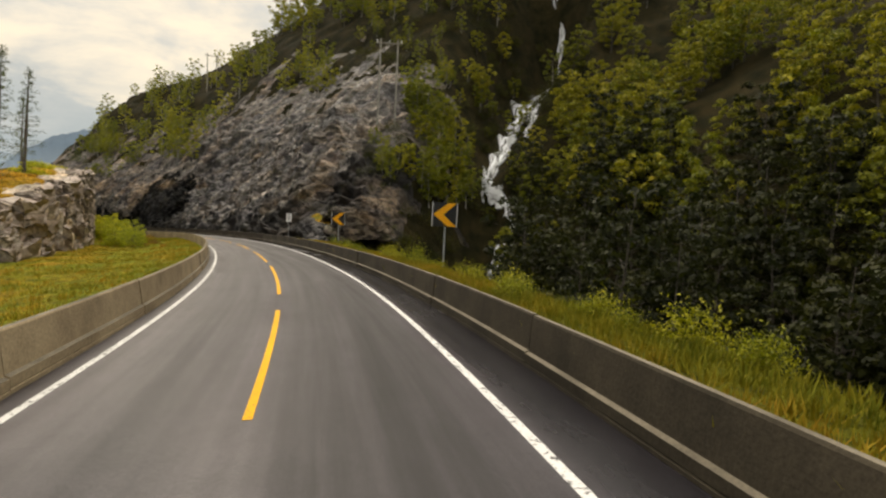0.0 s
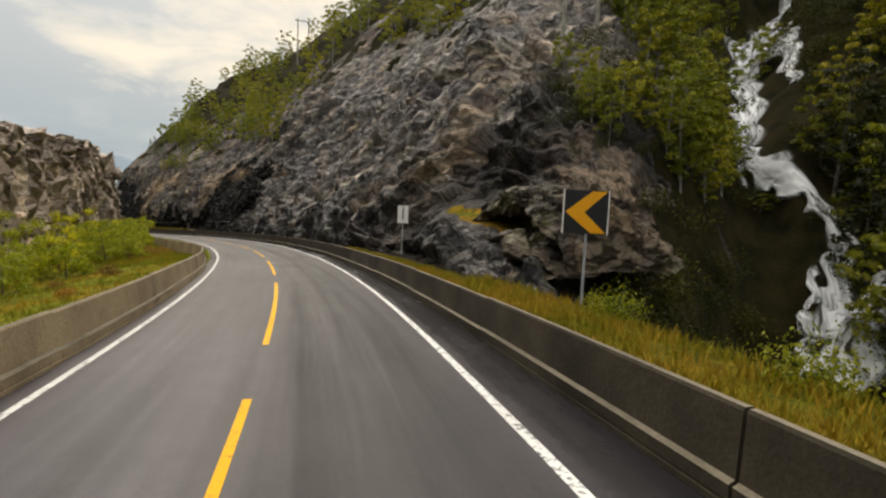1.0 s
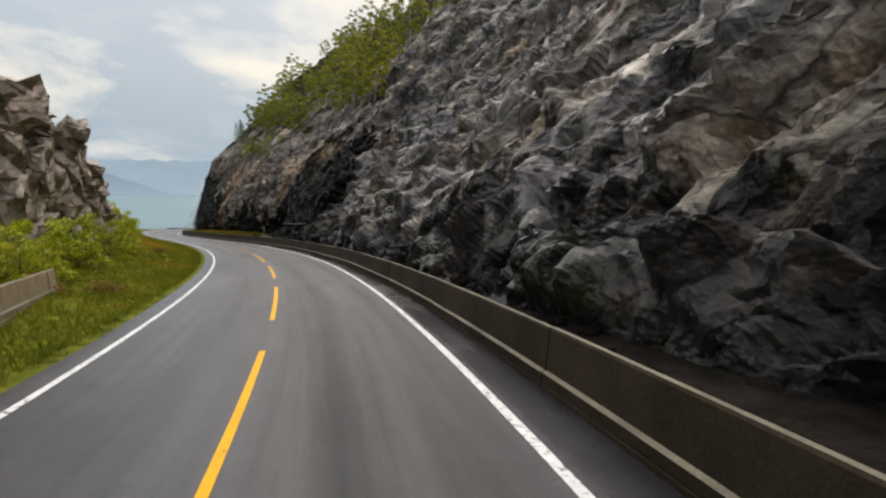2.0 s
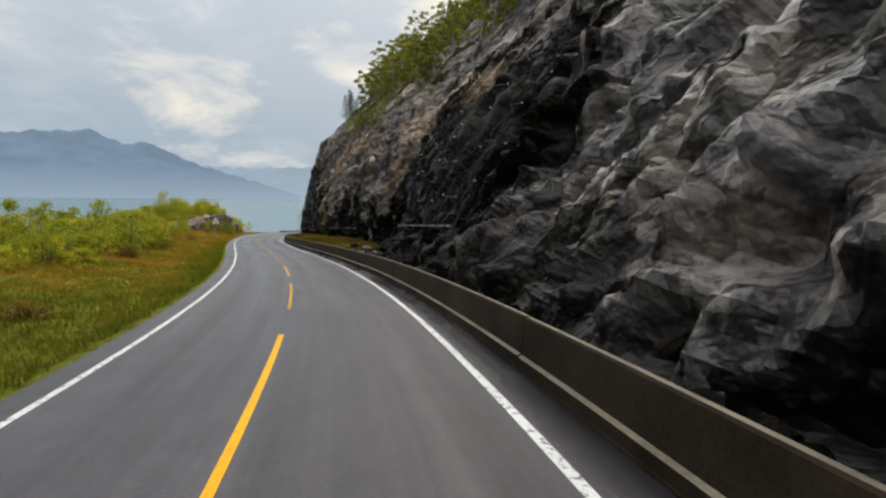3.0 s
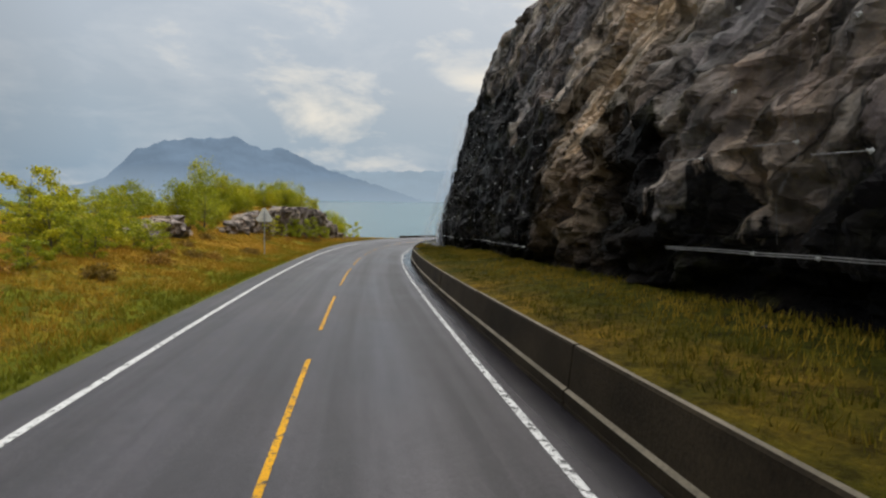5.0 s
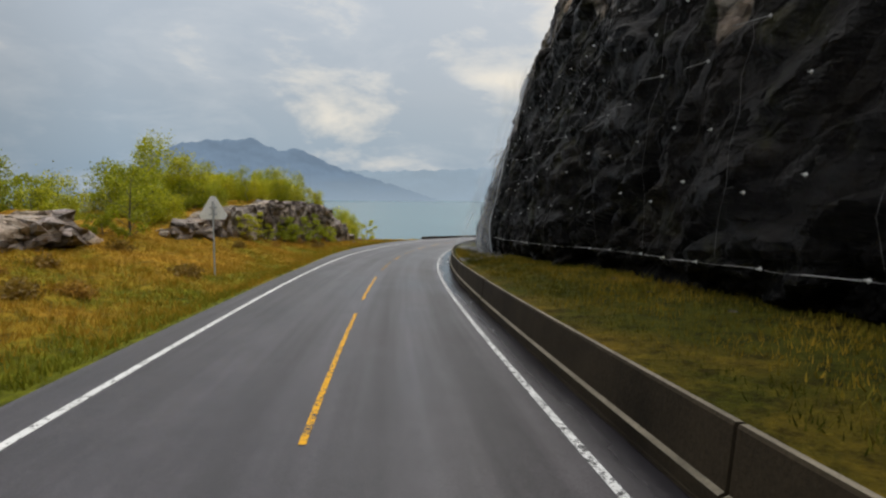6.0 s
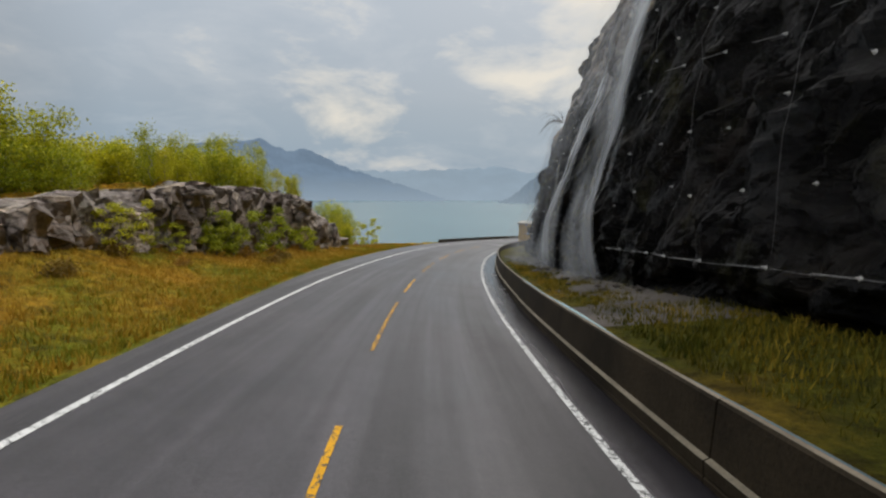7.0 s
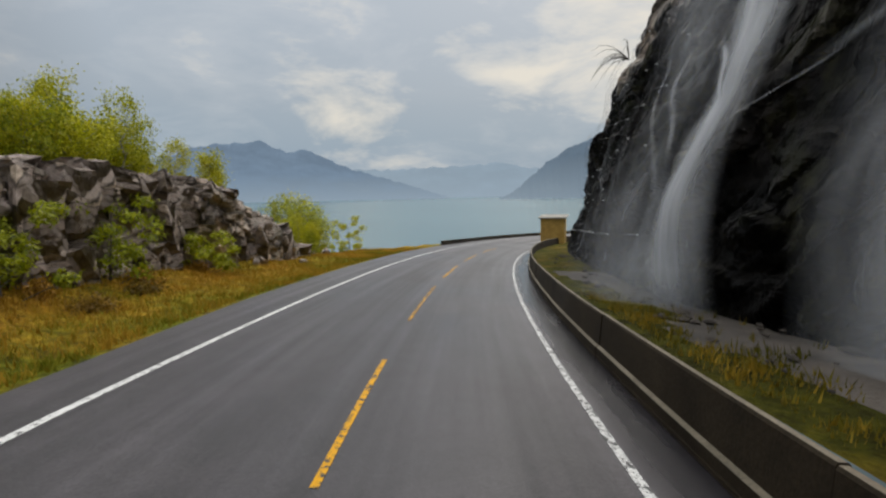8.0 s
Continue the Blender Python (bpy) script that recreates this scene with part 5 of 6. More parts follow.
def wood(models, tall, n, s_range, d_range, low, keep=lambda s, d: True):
    """Trees of a wood, each cut to leave the camera's view of the brook clear."""
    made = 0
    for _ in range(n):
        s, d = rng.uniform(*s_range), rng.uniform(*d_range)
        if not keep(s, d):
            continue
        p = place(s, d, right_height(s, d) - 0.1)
        room, k = sight_room(p), rng.randrange(len(models))
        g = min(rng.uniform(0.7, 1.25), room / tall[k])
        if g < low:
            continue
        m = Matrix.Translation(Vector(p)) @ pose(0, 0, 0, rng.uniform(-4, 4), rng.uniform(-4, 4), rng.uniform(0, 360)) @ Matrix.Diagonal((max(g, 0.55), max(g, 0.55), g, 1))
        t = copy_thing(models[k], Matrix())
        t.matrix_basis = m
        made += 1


sizes = [(8.5, 2.7), (7.2, 2.5), (9.5, 2.9), (6.2, 2.3), (7.8, 3.0)]
forest = [billowed_tree(11 + k, h, w, "leaf_forest", "broadleaf_tree", "yellow-green leafy tree in the hillside wood") for k, (h, w) in enumerate(sizes)]
shady = [billowed_tree(21 + k, h, w, "leaf_shade", "broadleaf_tree", "leafy tree low in the wood, shade painted into its leaves") for k, (h, w) in enumerate(sizes[:3])]
for k, ob in enumerate(forest + shady):
    ob.matrix_world = Matrix.Translation(Vector(place(-34 - 4 * k, 42 + k, right_height(-34 - 4 * k, 42 + k) - 0.1)))
tall = [h * 1.04 for h, w in sizes]
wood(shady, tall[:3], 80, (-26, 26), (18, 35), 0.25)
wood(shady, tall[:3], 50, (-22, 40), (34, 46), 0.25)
wood(forest, tall, 95, (-22, 40), (37, 62), 0.2)
wood(forest, tall, 85, (-4, 92), (60, 92), 0.3)
wood(forest, tall, 26, (34, 70), (46, 64), 0.2)
wood(forest, tall, 34, (72, 118), (42, 68), 0.3)
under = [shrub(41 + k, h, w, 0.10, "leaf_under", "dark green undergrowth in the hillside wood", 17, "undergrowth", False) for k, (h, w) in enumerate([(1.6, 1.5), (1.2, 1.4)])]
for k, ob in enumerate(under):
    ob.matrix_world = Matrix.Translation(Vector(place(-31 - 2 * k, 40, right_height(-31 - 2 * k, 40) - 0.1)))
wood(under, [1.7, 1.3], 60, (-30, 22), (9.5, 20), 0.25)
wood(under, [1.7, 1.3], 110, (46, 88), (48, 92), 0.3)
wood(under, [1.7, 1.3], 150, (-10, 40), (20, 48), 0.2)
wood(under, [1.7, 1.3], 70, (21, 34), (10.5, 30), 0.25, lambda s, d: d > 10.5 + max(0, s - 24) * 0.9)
wood(forest[3:4], [6.5], 9, (22, 33), (21, 33), 0.25)
for n_more, side, d_range in ((90, (-12, -3.6), (30, 66)), (50, (3.0, 9), (36, 70))):
    for _ in range(n_more):
        d = rng.uniform(*d_range)
        s = float(np.interp(d, BROOK[:, 0], BROOK[:, 1])) + rng.uniform(*side)
        g = rng.uniform(0.9, 1.7)
        t = copy_thing(under[rng.randrange(2)], Matrix())
        t.matrix_basis = Matrix.Translation(Vector(place(s, d, right_height(s, d) - 0.15))) @ pose(0, 0, 0, 0, 0, rng.uniform(0, 360)) @ Matrix.Diagonal((g, g, g, 1))
hill = [billowed_tree(31 + k, h, w, "leaf_hill", "birch_tree", "small birch in fresh spring leaf above the cliff", 24, 60, 0.15, "birch_bark") for k, (h, w) in enumerate([(5.2, 1.9), (4.2, 1.8), (6.0, 2.0), (3.6, 1.6)])]
spots = on_right(rng, 46, (92, 152), (13, 23), lambda s, d: right_height(s, d) > 12.5) + on_right(rng, 56, (82, 170), (22, 44)) + on_right(rng, 8, (66, 84), (26, 34)) + on_right(rng, 64, (48, 112), (43, 64))
near_pole = lambda s, d: math.hypot(s - 39.5, d - 20.5) < 4.5 or (d < 21 and s > 33)
spots += on_right(rng, 44, (27, 43), (17, 36), lambda s, d: right_height(s, d) > 3 and not near_pole(s, d) and sight_room(place(s, d, right_height(s, d))) > 5)
scatter(hill, spots, rng)
scatter(hill[1::2], on_right(rng, 15, (34, 39.5), (17.5, 25), lambda s, d: right_height(s, d) > 7 and abs(d - 20.5) + abs(s - 39.5) > 2.5), rng, (0.5, 0.85))
scatter(hill, on_right(rng, 34, (48, 74), (34, 50)), rng, (0.4, 0.8))
scatter(under, on_right(rng, 44, (46, 72), (29, 46)), rng, (0.7, 1.3))
scatter(hill[1::2], on_right(rng, 9, (119, 137), (10.8, 13.5), lambda s, d: right_height(s, d) > 11), rng, (0.35, 0.7))
scatter(under, on_right(rng, 16, (33, 38.5), (15.5, 22), lambda s, d: right_height(s, d) > 6), rng, (0.5, 0.9))
pines = [conifer(51, 6.0, 1.9, "scraggy dark pine on the cliff top"), conifer(52, 9.5, 1.7, "tall thin pine on the knoll")]
scatter(pines[:1], [place(s, d, right_height(s, d) - 0.1) for s, d in ((143, 12.5), (140, 12.5), (146, 12.6), (148, 13), (128, 16), (150, 12.5))], rng, (0.5, 0.9))
scatter([conifer(53 + k, 3.0, 0.9, "small dark spruce among the roadside shrubs") for k in range(2)], on_left(rng, 5, (122, 142), (-17, -12)), rng, (0.5, 0.75))
scatter(pines[1:], [place(s, d, h) for s, d, h in ((17, -15.5, 3.0), (32, -16.5, 5.8), (44, -18, 7.0), (24, -17, 4.4))], rng, (0.7, 1.05))

sprigs = [billowed_tree(61 + k, h, w, "leaf_spring", "shrub", "rounded green willow shrub in the rough grass", 18, 120, 0.075, low=0.02) for k, (h, w) in enumerate([(1.7, 1.2), (1.3, 1.0), (2.3, 1.3)])]
spots = on_left(rng, 26, (26, 60), (-11.2, -7.4)) + on_left(rng, 16, (60, 86), (-9.2, -7.6))
spots += on_left(rng, 120, (90, 160), (-19, -10.0)) + on_left(rng, 30, (96, 146), (-12.5, -8.4))
spots += [place(s, d, float(left_height(s, d)) - 0.05) for s, d in ((175.2, -8.6), (174.4, -9.0), (171.5, -9.4), (178.6, -8.7), (183, -8.4), (169, -9.8))]
spots += on_left(rng, 10, (191, 206), (-13, -10))
scatter(sprigs, spots, rng, (0.6, 1.25))
young = [tree(71 + k, h, w, 0.095, 18, "birch_bark", "leaf_spring", 0.10, kind="young_birch", label="slender young birch with light green leaves", sparse=2.4, fine=False)
         for k, (h, w) in enumerate([(4.0, 0.95), (3.2, 0.9), (4.8, 1.0)])]
def on_shelf(n, s_range, back):
    out = []
    for _ in range(n):
        s, u = rng.uniform(*s_range), rng.uniform(*back)
        d0, top, foot = (float(np.interp(s, sorted(SHELF), [SHELF[k][i] for k in sorted(SHELF)])) for i in range(3))
        out.append(place(s, d0 - u, foot - 0.6 + (top - foot + 0.6) * np.interp(u, [0, 5, 14, 26], [1.0, 1.03, 0.75, 0]) - 0.25))
    return out


spots = on_left(rng, 60, (102, 160), (-26, -14)) + on_shelf(64, (173, 188), (1.6, 9))
spots += on_left(rng, 9, (190.5, 195), (-10.6, -8.9)) + on_left(rng, 12, (18, 70), (-30, -17), lift=6.4)
scatter(young, spots, rng, (0.4, 0.68))
scatter(young, on_shelf(7, (164, 171), (3, 7)), rng, (0.8, 1.1))
for at_s, at_d, k, g in ((198.0, -11.2, 0, 0.85), (199.2, -12.0, 2, 0.9), (200.5, -11.6, 1, 0.9), (197.2, -12.6, 2, 0.8), (201.0, -13.2, 0, 0.8), (199.0, -15.5, 1, 0.9), (197.0, -16.0, 0, 0.75)):
    t = copy_thing(young[k], Matrix())
    t.matrix_basis = Matrix.Translation(Vector(place(at_s, at_d, float(left_height(at_s, at_d)) - 0.05))) @ pose(0, 0, 0, 0, 0, at_s * 77) @ Matrix.Diagonal((g * 1.35, g * 1.35, g, 1))
low_young = [tree(76 + k, h, w, 0.085, 16, "birch_bark", "leaf_spring", 0.08, kind="young_birch", label="low bushy young birch above the rock shelf", sparse=2.4, fine=False) for k, (h, w) in enumerate([(2.2, 1.0), (1.7, 0.9)])]
scatter(low_young, on_shelf(70, (160, 186), (1.6, 8)), rng, (0.5, 1.1))
heath = [shrub(81 + k, h, w, 0.09, "twigs", "rusty brown heather clump in the rough grass", 20, "heather") for k, (h, w) in enumerate([(0.5, 0.6), (0.4, 0.5)])]
spots = on_left(rng, 40, (100, 185), (-10.5, -6.4)) + on_left(rng, 14, (20, 86), (-8, -5))
scatter(heath, spots, rng, (0.5, 1.0))
weeds = [shrub(91 + k, h, w, 0.06, "leaf_hill", "tall roadside weeds behind the barrier", 24, "weed_clump") for k, (h, w) in enumerate([(1.0, 0.6), (0.8, 0.7)])]
spots = on_right(rng, 44, (-30, 12), (5.6, 8.2)) + on_right(rng, 5, (13, 19), (6.0, 7.4))
scatter(weeds, spots, rng, (0.45, 0.95))
knoll_top = [shrub(95, 0.9, 0.9, 0.12, "leaf_spring", "low green shrub on the knoll's crest", 22)]
scatter(knoll_top, [place(s, float(np.interp(s, [14, 40, 70, 80], [-17, -16, -14.5, -13])) + rng.uniform(-3, 1), float(np.interp(s, [14, 26, 40, 56, 76, 81], [2.6, 4.9, 6.8, 7.9, 8.0, 5.4]))) for s in [rng.uniform(14, 74) for _ in range(22)]], rng, (0.5, 1.1))


# ---- grass, as one cover for each side ----
def grass_material(name, stops):
    m, n, l, b = material(name)
    geo = n.new("ShaderNodeNewGeometry")
    wide = noise_node(n, l, 0.35, 6.0, 0.65)
    at = n.new("ShaderNodeAttribute")
    at.attribute_name = "green"
    mixf = n.new("ShaderNodeMath")
    mixf.operation = "MULTIPLY_ADD"
    mixf.inputs[1].default_value = 0.30
    l.new(geo.outputs["Random Per Island"], mixf.inputs[0])
    dry = n.new("ShaderNodeMath")
    dry.operation = "MULTIPLY_ADD"
    dry.inputs[1].default_value = -0.42
    l.new(at.outputs["Fac"], dry.inputs[0])
    dry.inputs[2].default_value = 0.95
    shift = n.new("ShaderNodeMath")
    shift.operation = "SUBTRACT"
    l.new(dry.outputs[0], shift.inputs[0])
    l.new(wide, shift.inputs[1])
    l.new(shift.outputs[0], mixf.inputs[2])
    l.new(ramp_node(n, l, mixf.outputs[0], stops), b.inputs["Base Color"])
    b.inputs["Roughness"].default_value = 0.8
    b.inputs["Specular IOR Level"].default_value = 0.15
    return m


def grass(name, label, spots, mat, tall, seed, blades, width, green):
    r = np.random.RandomState(seed)
    base = np.repeat(np.asarray(spots), blades, 0)
    n = len(base)
    base = base + np.concatenate([r.normal(size=(n, 2)) * 0.06, np.zeros((n, 1))], 1)
    h = tall * r.uniform(0.4, 1.25, (n, 1))
    az = r.uniform(0, 6.28, n)
    side = np.stack([np.cos(az), np.sin(az), 0 * az], -1) * width * r.uniform(0.7, 1.6, (n, 1))
    bend = np.concatenate([r.normal(size=(n, 2)) * 0.35 * h, np.zeros((n, 1))], 1)
    up = np.array([0, 0, 1.0])
    v = np.stack([base - side * 1.2 - up * 0.03, base + side * 1.2 - up * 0.03, base + bend + up * h], 1)
    faces = np.arange(n * 3).reshape(-1, 3)
    ob = mesh_object(name, v.reshape(-1, 3), faces, mat)
    attribute(ob, "green", np.repeat(green, blades * 3))
    return tagged(ob, label, "grass", kind="stuff")


r = np.random.RandomState(8)
n = 62000
gs = r.uniform(40, 205, n)
gu = r.rand(n) ** 1.3 * 9.0 + 0.25
gd = np.interp(gs, EDGE_S, EDGE_D) - gu
grass("grass_left", "rough orange and green spring grass", place(gs, gd, left_height(gs, gd)),
      grass_material("rough_spring_grass", [(0.1, (0.14, 0.165, 0.010)), (0.35, (0.23, 0.215, 0.015)), (0.55, (0.43, 0.245, 0.022)), (0.8, (0.50, 0.31, 0.05))]), 0.15, 2, 4, 0.012, green_share(gs, gu))
n = 8000
gs = r.uniform(-40, 48, n)
gd = -3.6 - r.rand(n) ** 1.2 * 9
grass("grass_left", "orange-brown grass behind the barrier", place(gs, gd, left_height(gs, gd)), bpy.data.materials["rough_spring_grass"], 0.18, 3, 5, 0.010, 0.55 + 0.4 * waves(np.stack([gs, gd], -1), 2.5, 41))
n = 30000
gs = r.uniform(-38, 178, n)
gs = gs[(gs < 43.5) | (gs > 103)]
n = len(gs)
foot = np.interp(gs, SECTION_S, SECTION_P[:, 1, 0])
gu = r.rand(n)
foot = np.where((gs > 24.5) & (gs < 46), np.minimum(foot, 5.5), foot)
bare = (gs > 162) & (gu > 0.34 + 0.2 * np.sin(gs * 1.7) + 0.12 * np.sin(gs * 4.3)) & (r.rand(n) > 0.04)
gs, gu, foot = gs[~bare], gu[~bare], foot[~bare]
gd = 4.15 + gu * (foot - 4.0)
h0, h1 = np.interp(gs, SECTION_S, SECTION_P[:, 0, 1]), np.interp(gs, SECTION_S, SECTION_P[:, 1, 1])
damp = np.interp(gs, [0, 20, 45, 100, 125, 150, 170], [0.6, 0.25, 0.1, 0.35, 0.4, 0.5, 0.5]) + 0.6 * waves(np.stack([gs, gd, 0 * gs], -1), 1.3, 88)
turf = place(gs, gd, h0 + gu * (h1 - h0))
far = gs > 50
# blades split likewise: shade in the colour past s 50, light before it
grass("grass_right", "mossy green and yellow grass strip behind the barrier", turf[far],
      grass_material("mossy_shaded_grass", [(0.1, (0.042, 0.052, 0.004)), (0.4, (0.135, 0.112, 0.009)), (0.75, (0.40, 0.25, 0.027))]), 0.13, 4, 5, 0.010, damp[far])
grass("grass_right", "tall golden green grass between barrier and wood", turf[~far],
      grass_material("golden_lit_grass", [(0.1, (0.12, 0.135, 0.010)), (0.4, (0.23, 0.20, 0.015)), (0.75, (0.40, 0.225, 0.024))]), 0.20, 5, 6, 0.012, damp[~far])


# bare twigs hanging out over the cliff's edge
r = np.random.RandomState(77)
twiggy = tagged(new("bare_shrub"), "leafless twiggy shrub rooted in the cliff edge", "shrub")
segs = []
for k in range(16):
    az, up = r.uniform(-1.3, 1.3), r.uniform(0.2, 1.1)
    a = np.zeros(3)
    for q in range(5):
        b_ = a + np.array([math.sin(az + q * r.uniform(-0.1, 0.25)) * 0.22, -0.24 * math.cos(az), 0.24 * up - 0.10 * q])
        segs.append((a, b_, 0.012 - 0.002 * q, 0.010 - 0.002 * q))
        a = b_
part("branching_stem", limb_mesh(segs), MAT["bark"], twiggy)
twiggy.matrix_world = Matrix.Translation(Vector(place(190.5, face_at(190.5, 9.6) - 0.45, 9.6))) @ pose(0, 0, 0, 0, 0, heading(190.5) - 80) @ Matrix.Scale(1.5, 4)


# ---- boulders and rubble ----
def boulder(seed, size, mat, label):
    rng_b = np.random.RandomState(seed)
    bm = bmesh.new()
    bmesh.ops.create_icosphere(bm, subdivisions=2, radius=1)
    co = np.array([v.co for v in bm.verts])
    cut = np.ones(len(co))
    for _ in range(11):
        nrm = rng_b.normal(size=3)
        nrm /= np.linalg.norm(nrm)
        lim = rng_b.uniform(0.45, 0.8)
        over = co @ nrm
        cut = np.minimum(cut, np.where(over > lim, lim / np.maximum(over, 1e-6), 1))
    co = co * cut[:, None] * np.array(size)
    for v, c in zip(bm.verts, co):
        v.co = c
    me = bpy.data.meshes.new("boulder")
    bm.to_mesh(me)
    bm.free()
    me.materials.append(mat)
    return tagged(new("boulder", me), label, "rock", "boulders at the cliff foot")


stones = [boulder(k, s, MAT["washed"], "angular fallen boulder at the foot of the cliff") for k, s in enumerate([(.34, .24, .15), (.24, .2, .1), (.42, .26, .14), (.18, .14, .08)])]
spots = []
for s0, s1, n, d0, d1 in ((84, 104, 12, 4.4, 5.2), (104, 112, 5, 5, 7), (180, 195, 28, 4.6, 6.2), (120, 166, 8, 6.4, 7.2), (164, 181, 56, 4.8, 6.6)):
    for _ in range(n):
        s, d = rng.uniform(s0, s1), rng.uniform(d0, d1)
        spots.append(place(s, d, right_height(s, min(d, 6)) + 0.05))
scatter(stones, spots, rng, (0.2, 0.55))
pale_stones = [boulder(k + 60, s, MAT["shelf_rock"], "pale broken stone lying behind the barrier") for k, s in enumerate([(.42, .3, .2), (.3, .24, .13), (.24, .2, .12)])]
spots = [place(s, d, right_height(s, d) + 0.06) for s, d in [(rng.uniform(98.6, 102.2), rng.uniform(4.35, 4.95)) for _ in range(26)] + [(rng.uniform(101, 106), rng.uniform(4.4, 5.4)) for _ in range(6)]]
scatter(pale_stones, spots, rng, (0.2, 0.6))
lone = boulder(71, (.36, .32, .28), MAT["rubble"], "dark wet boulder in the grass behind the barrier")
lone.matrix_world = Matrix.Translation(Vector(place(107.0, 5.1, right_height(107.0, 5.1) + 0.15)))
slab = boulder(72, (.55, .4, .2), MAT["shelf_rock"], "pale flat stone behind the barrier")
slab.matrix_world = Matrix.Translation(Vector(place(103.8, 5.3, right_height(103.8, 5.3) + 0.1))) @ pose(0, 0, 0, 0, 0, 40)
dark_stones = [boulder(k + 40, s, MAT["rubble"], "dark block fallen between barrier and cliff") for k, s in enumerate([(.5, .35, .32), (.36, .3, .26), (.3, .24, .2)])]
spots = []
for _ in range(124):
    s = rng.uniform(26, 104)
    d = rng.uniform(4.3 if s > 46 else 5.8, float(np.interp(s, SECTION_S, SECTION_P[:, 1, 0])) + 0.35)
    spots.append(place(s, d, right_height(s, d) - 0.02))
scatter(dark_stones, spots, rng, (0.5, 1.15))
loose = [boulder(k + 20, s, MAT["blocks"], "broken rock block on the verge") for k, s in enumerate([(.8, .6, .55), (.5, .5, .4)])]
scatter(loose, [place(s, d, float(left_height(s, d)) + 0.1) for s, d in ((204.5, -13.2), (205.3, -13.6), (196, -8.8), (197, -9.2), (195, -9.3), (190, -7.6), (186, -7.8), (173, -9.6), (168, -10.4), (161, -10.8))], rng, (0.5, 1.1))


# ---- rockfall nets ----
def hanging_sheet(s0, s1, v0, v1, low, top, off):
    """The displaced cliff face, bridged over its hollows and set off towards the road."""
    i0, i1 = np.searchsorted(s_axis, [s0, s1])
    j0, j1 = np.searchsorted(v_axis, [v0, v1])
    d = DN[i0 - 8:i1 + 8, j0:j1].copy()
    for ax, reach in ((0, 6), (1, 5)):
        d = np.min([np.roll(d, k, ax) if ax == 0 else np.pad(d, ((0, 0), (reach, reach)), mode="edge")[:, reach + k:reach + k + d.shape[1]] for k in range(-reach, reach + 1)], axis=0)
    k = np.ones(7) / 7
    d = np.apply_along_axis(lambda x: np.convolve(np.pad(x, 3, mode="edge"), k, "valid"), 0, d)
    d = np.apply_along_axis(lambda x: np.convolve(np.pad(x, 3, mode="edge"), k, "valid"), 1, d)
    hs = np.arange(low, top, 0.16)
    h = np.maximum.accumulate(HG[i0:i1, j0:j1], 1)
    out = np.array([np.interp(hs, h[k], d[8 + k]) for k in range(i1 - i0)])
    return np.repeat(s_axis[i0:i1, None], len(hs), 1), out - off, np.repeat(hs[None], i1 - i0, 0)


bolt_bm = bmesh.new()
box(bolt_bm, (0.062, 0.012, 0.062), Matrix.Rotation(radians(45), 4, "Y"), 0.004)
rod(bolt_bm, (0, 0.0, 0), (0, -0.03, 0), 0.022, 0.017, 6)
rod(bolt_bm, (0, -0.04, 0), (0, -0.07, 0.0), 0.009, 0.009, 6)
bolt_mesh = bpy.data.meshes.new("bolt")
bolt_bm.to_mesh(bolt_mesh)
bolt_bm.free()
bolt_mesh.materials.append(MAT["plate"])


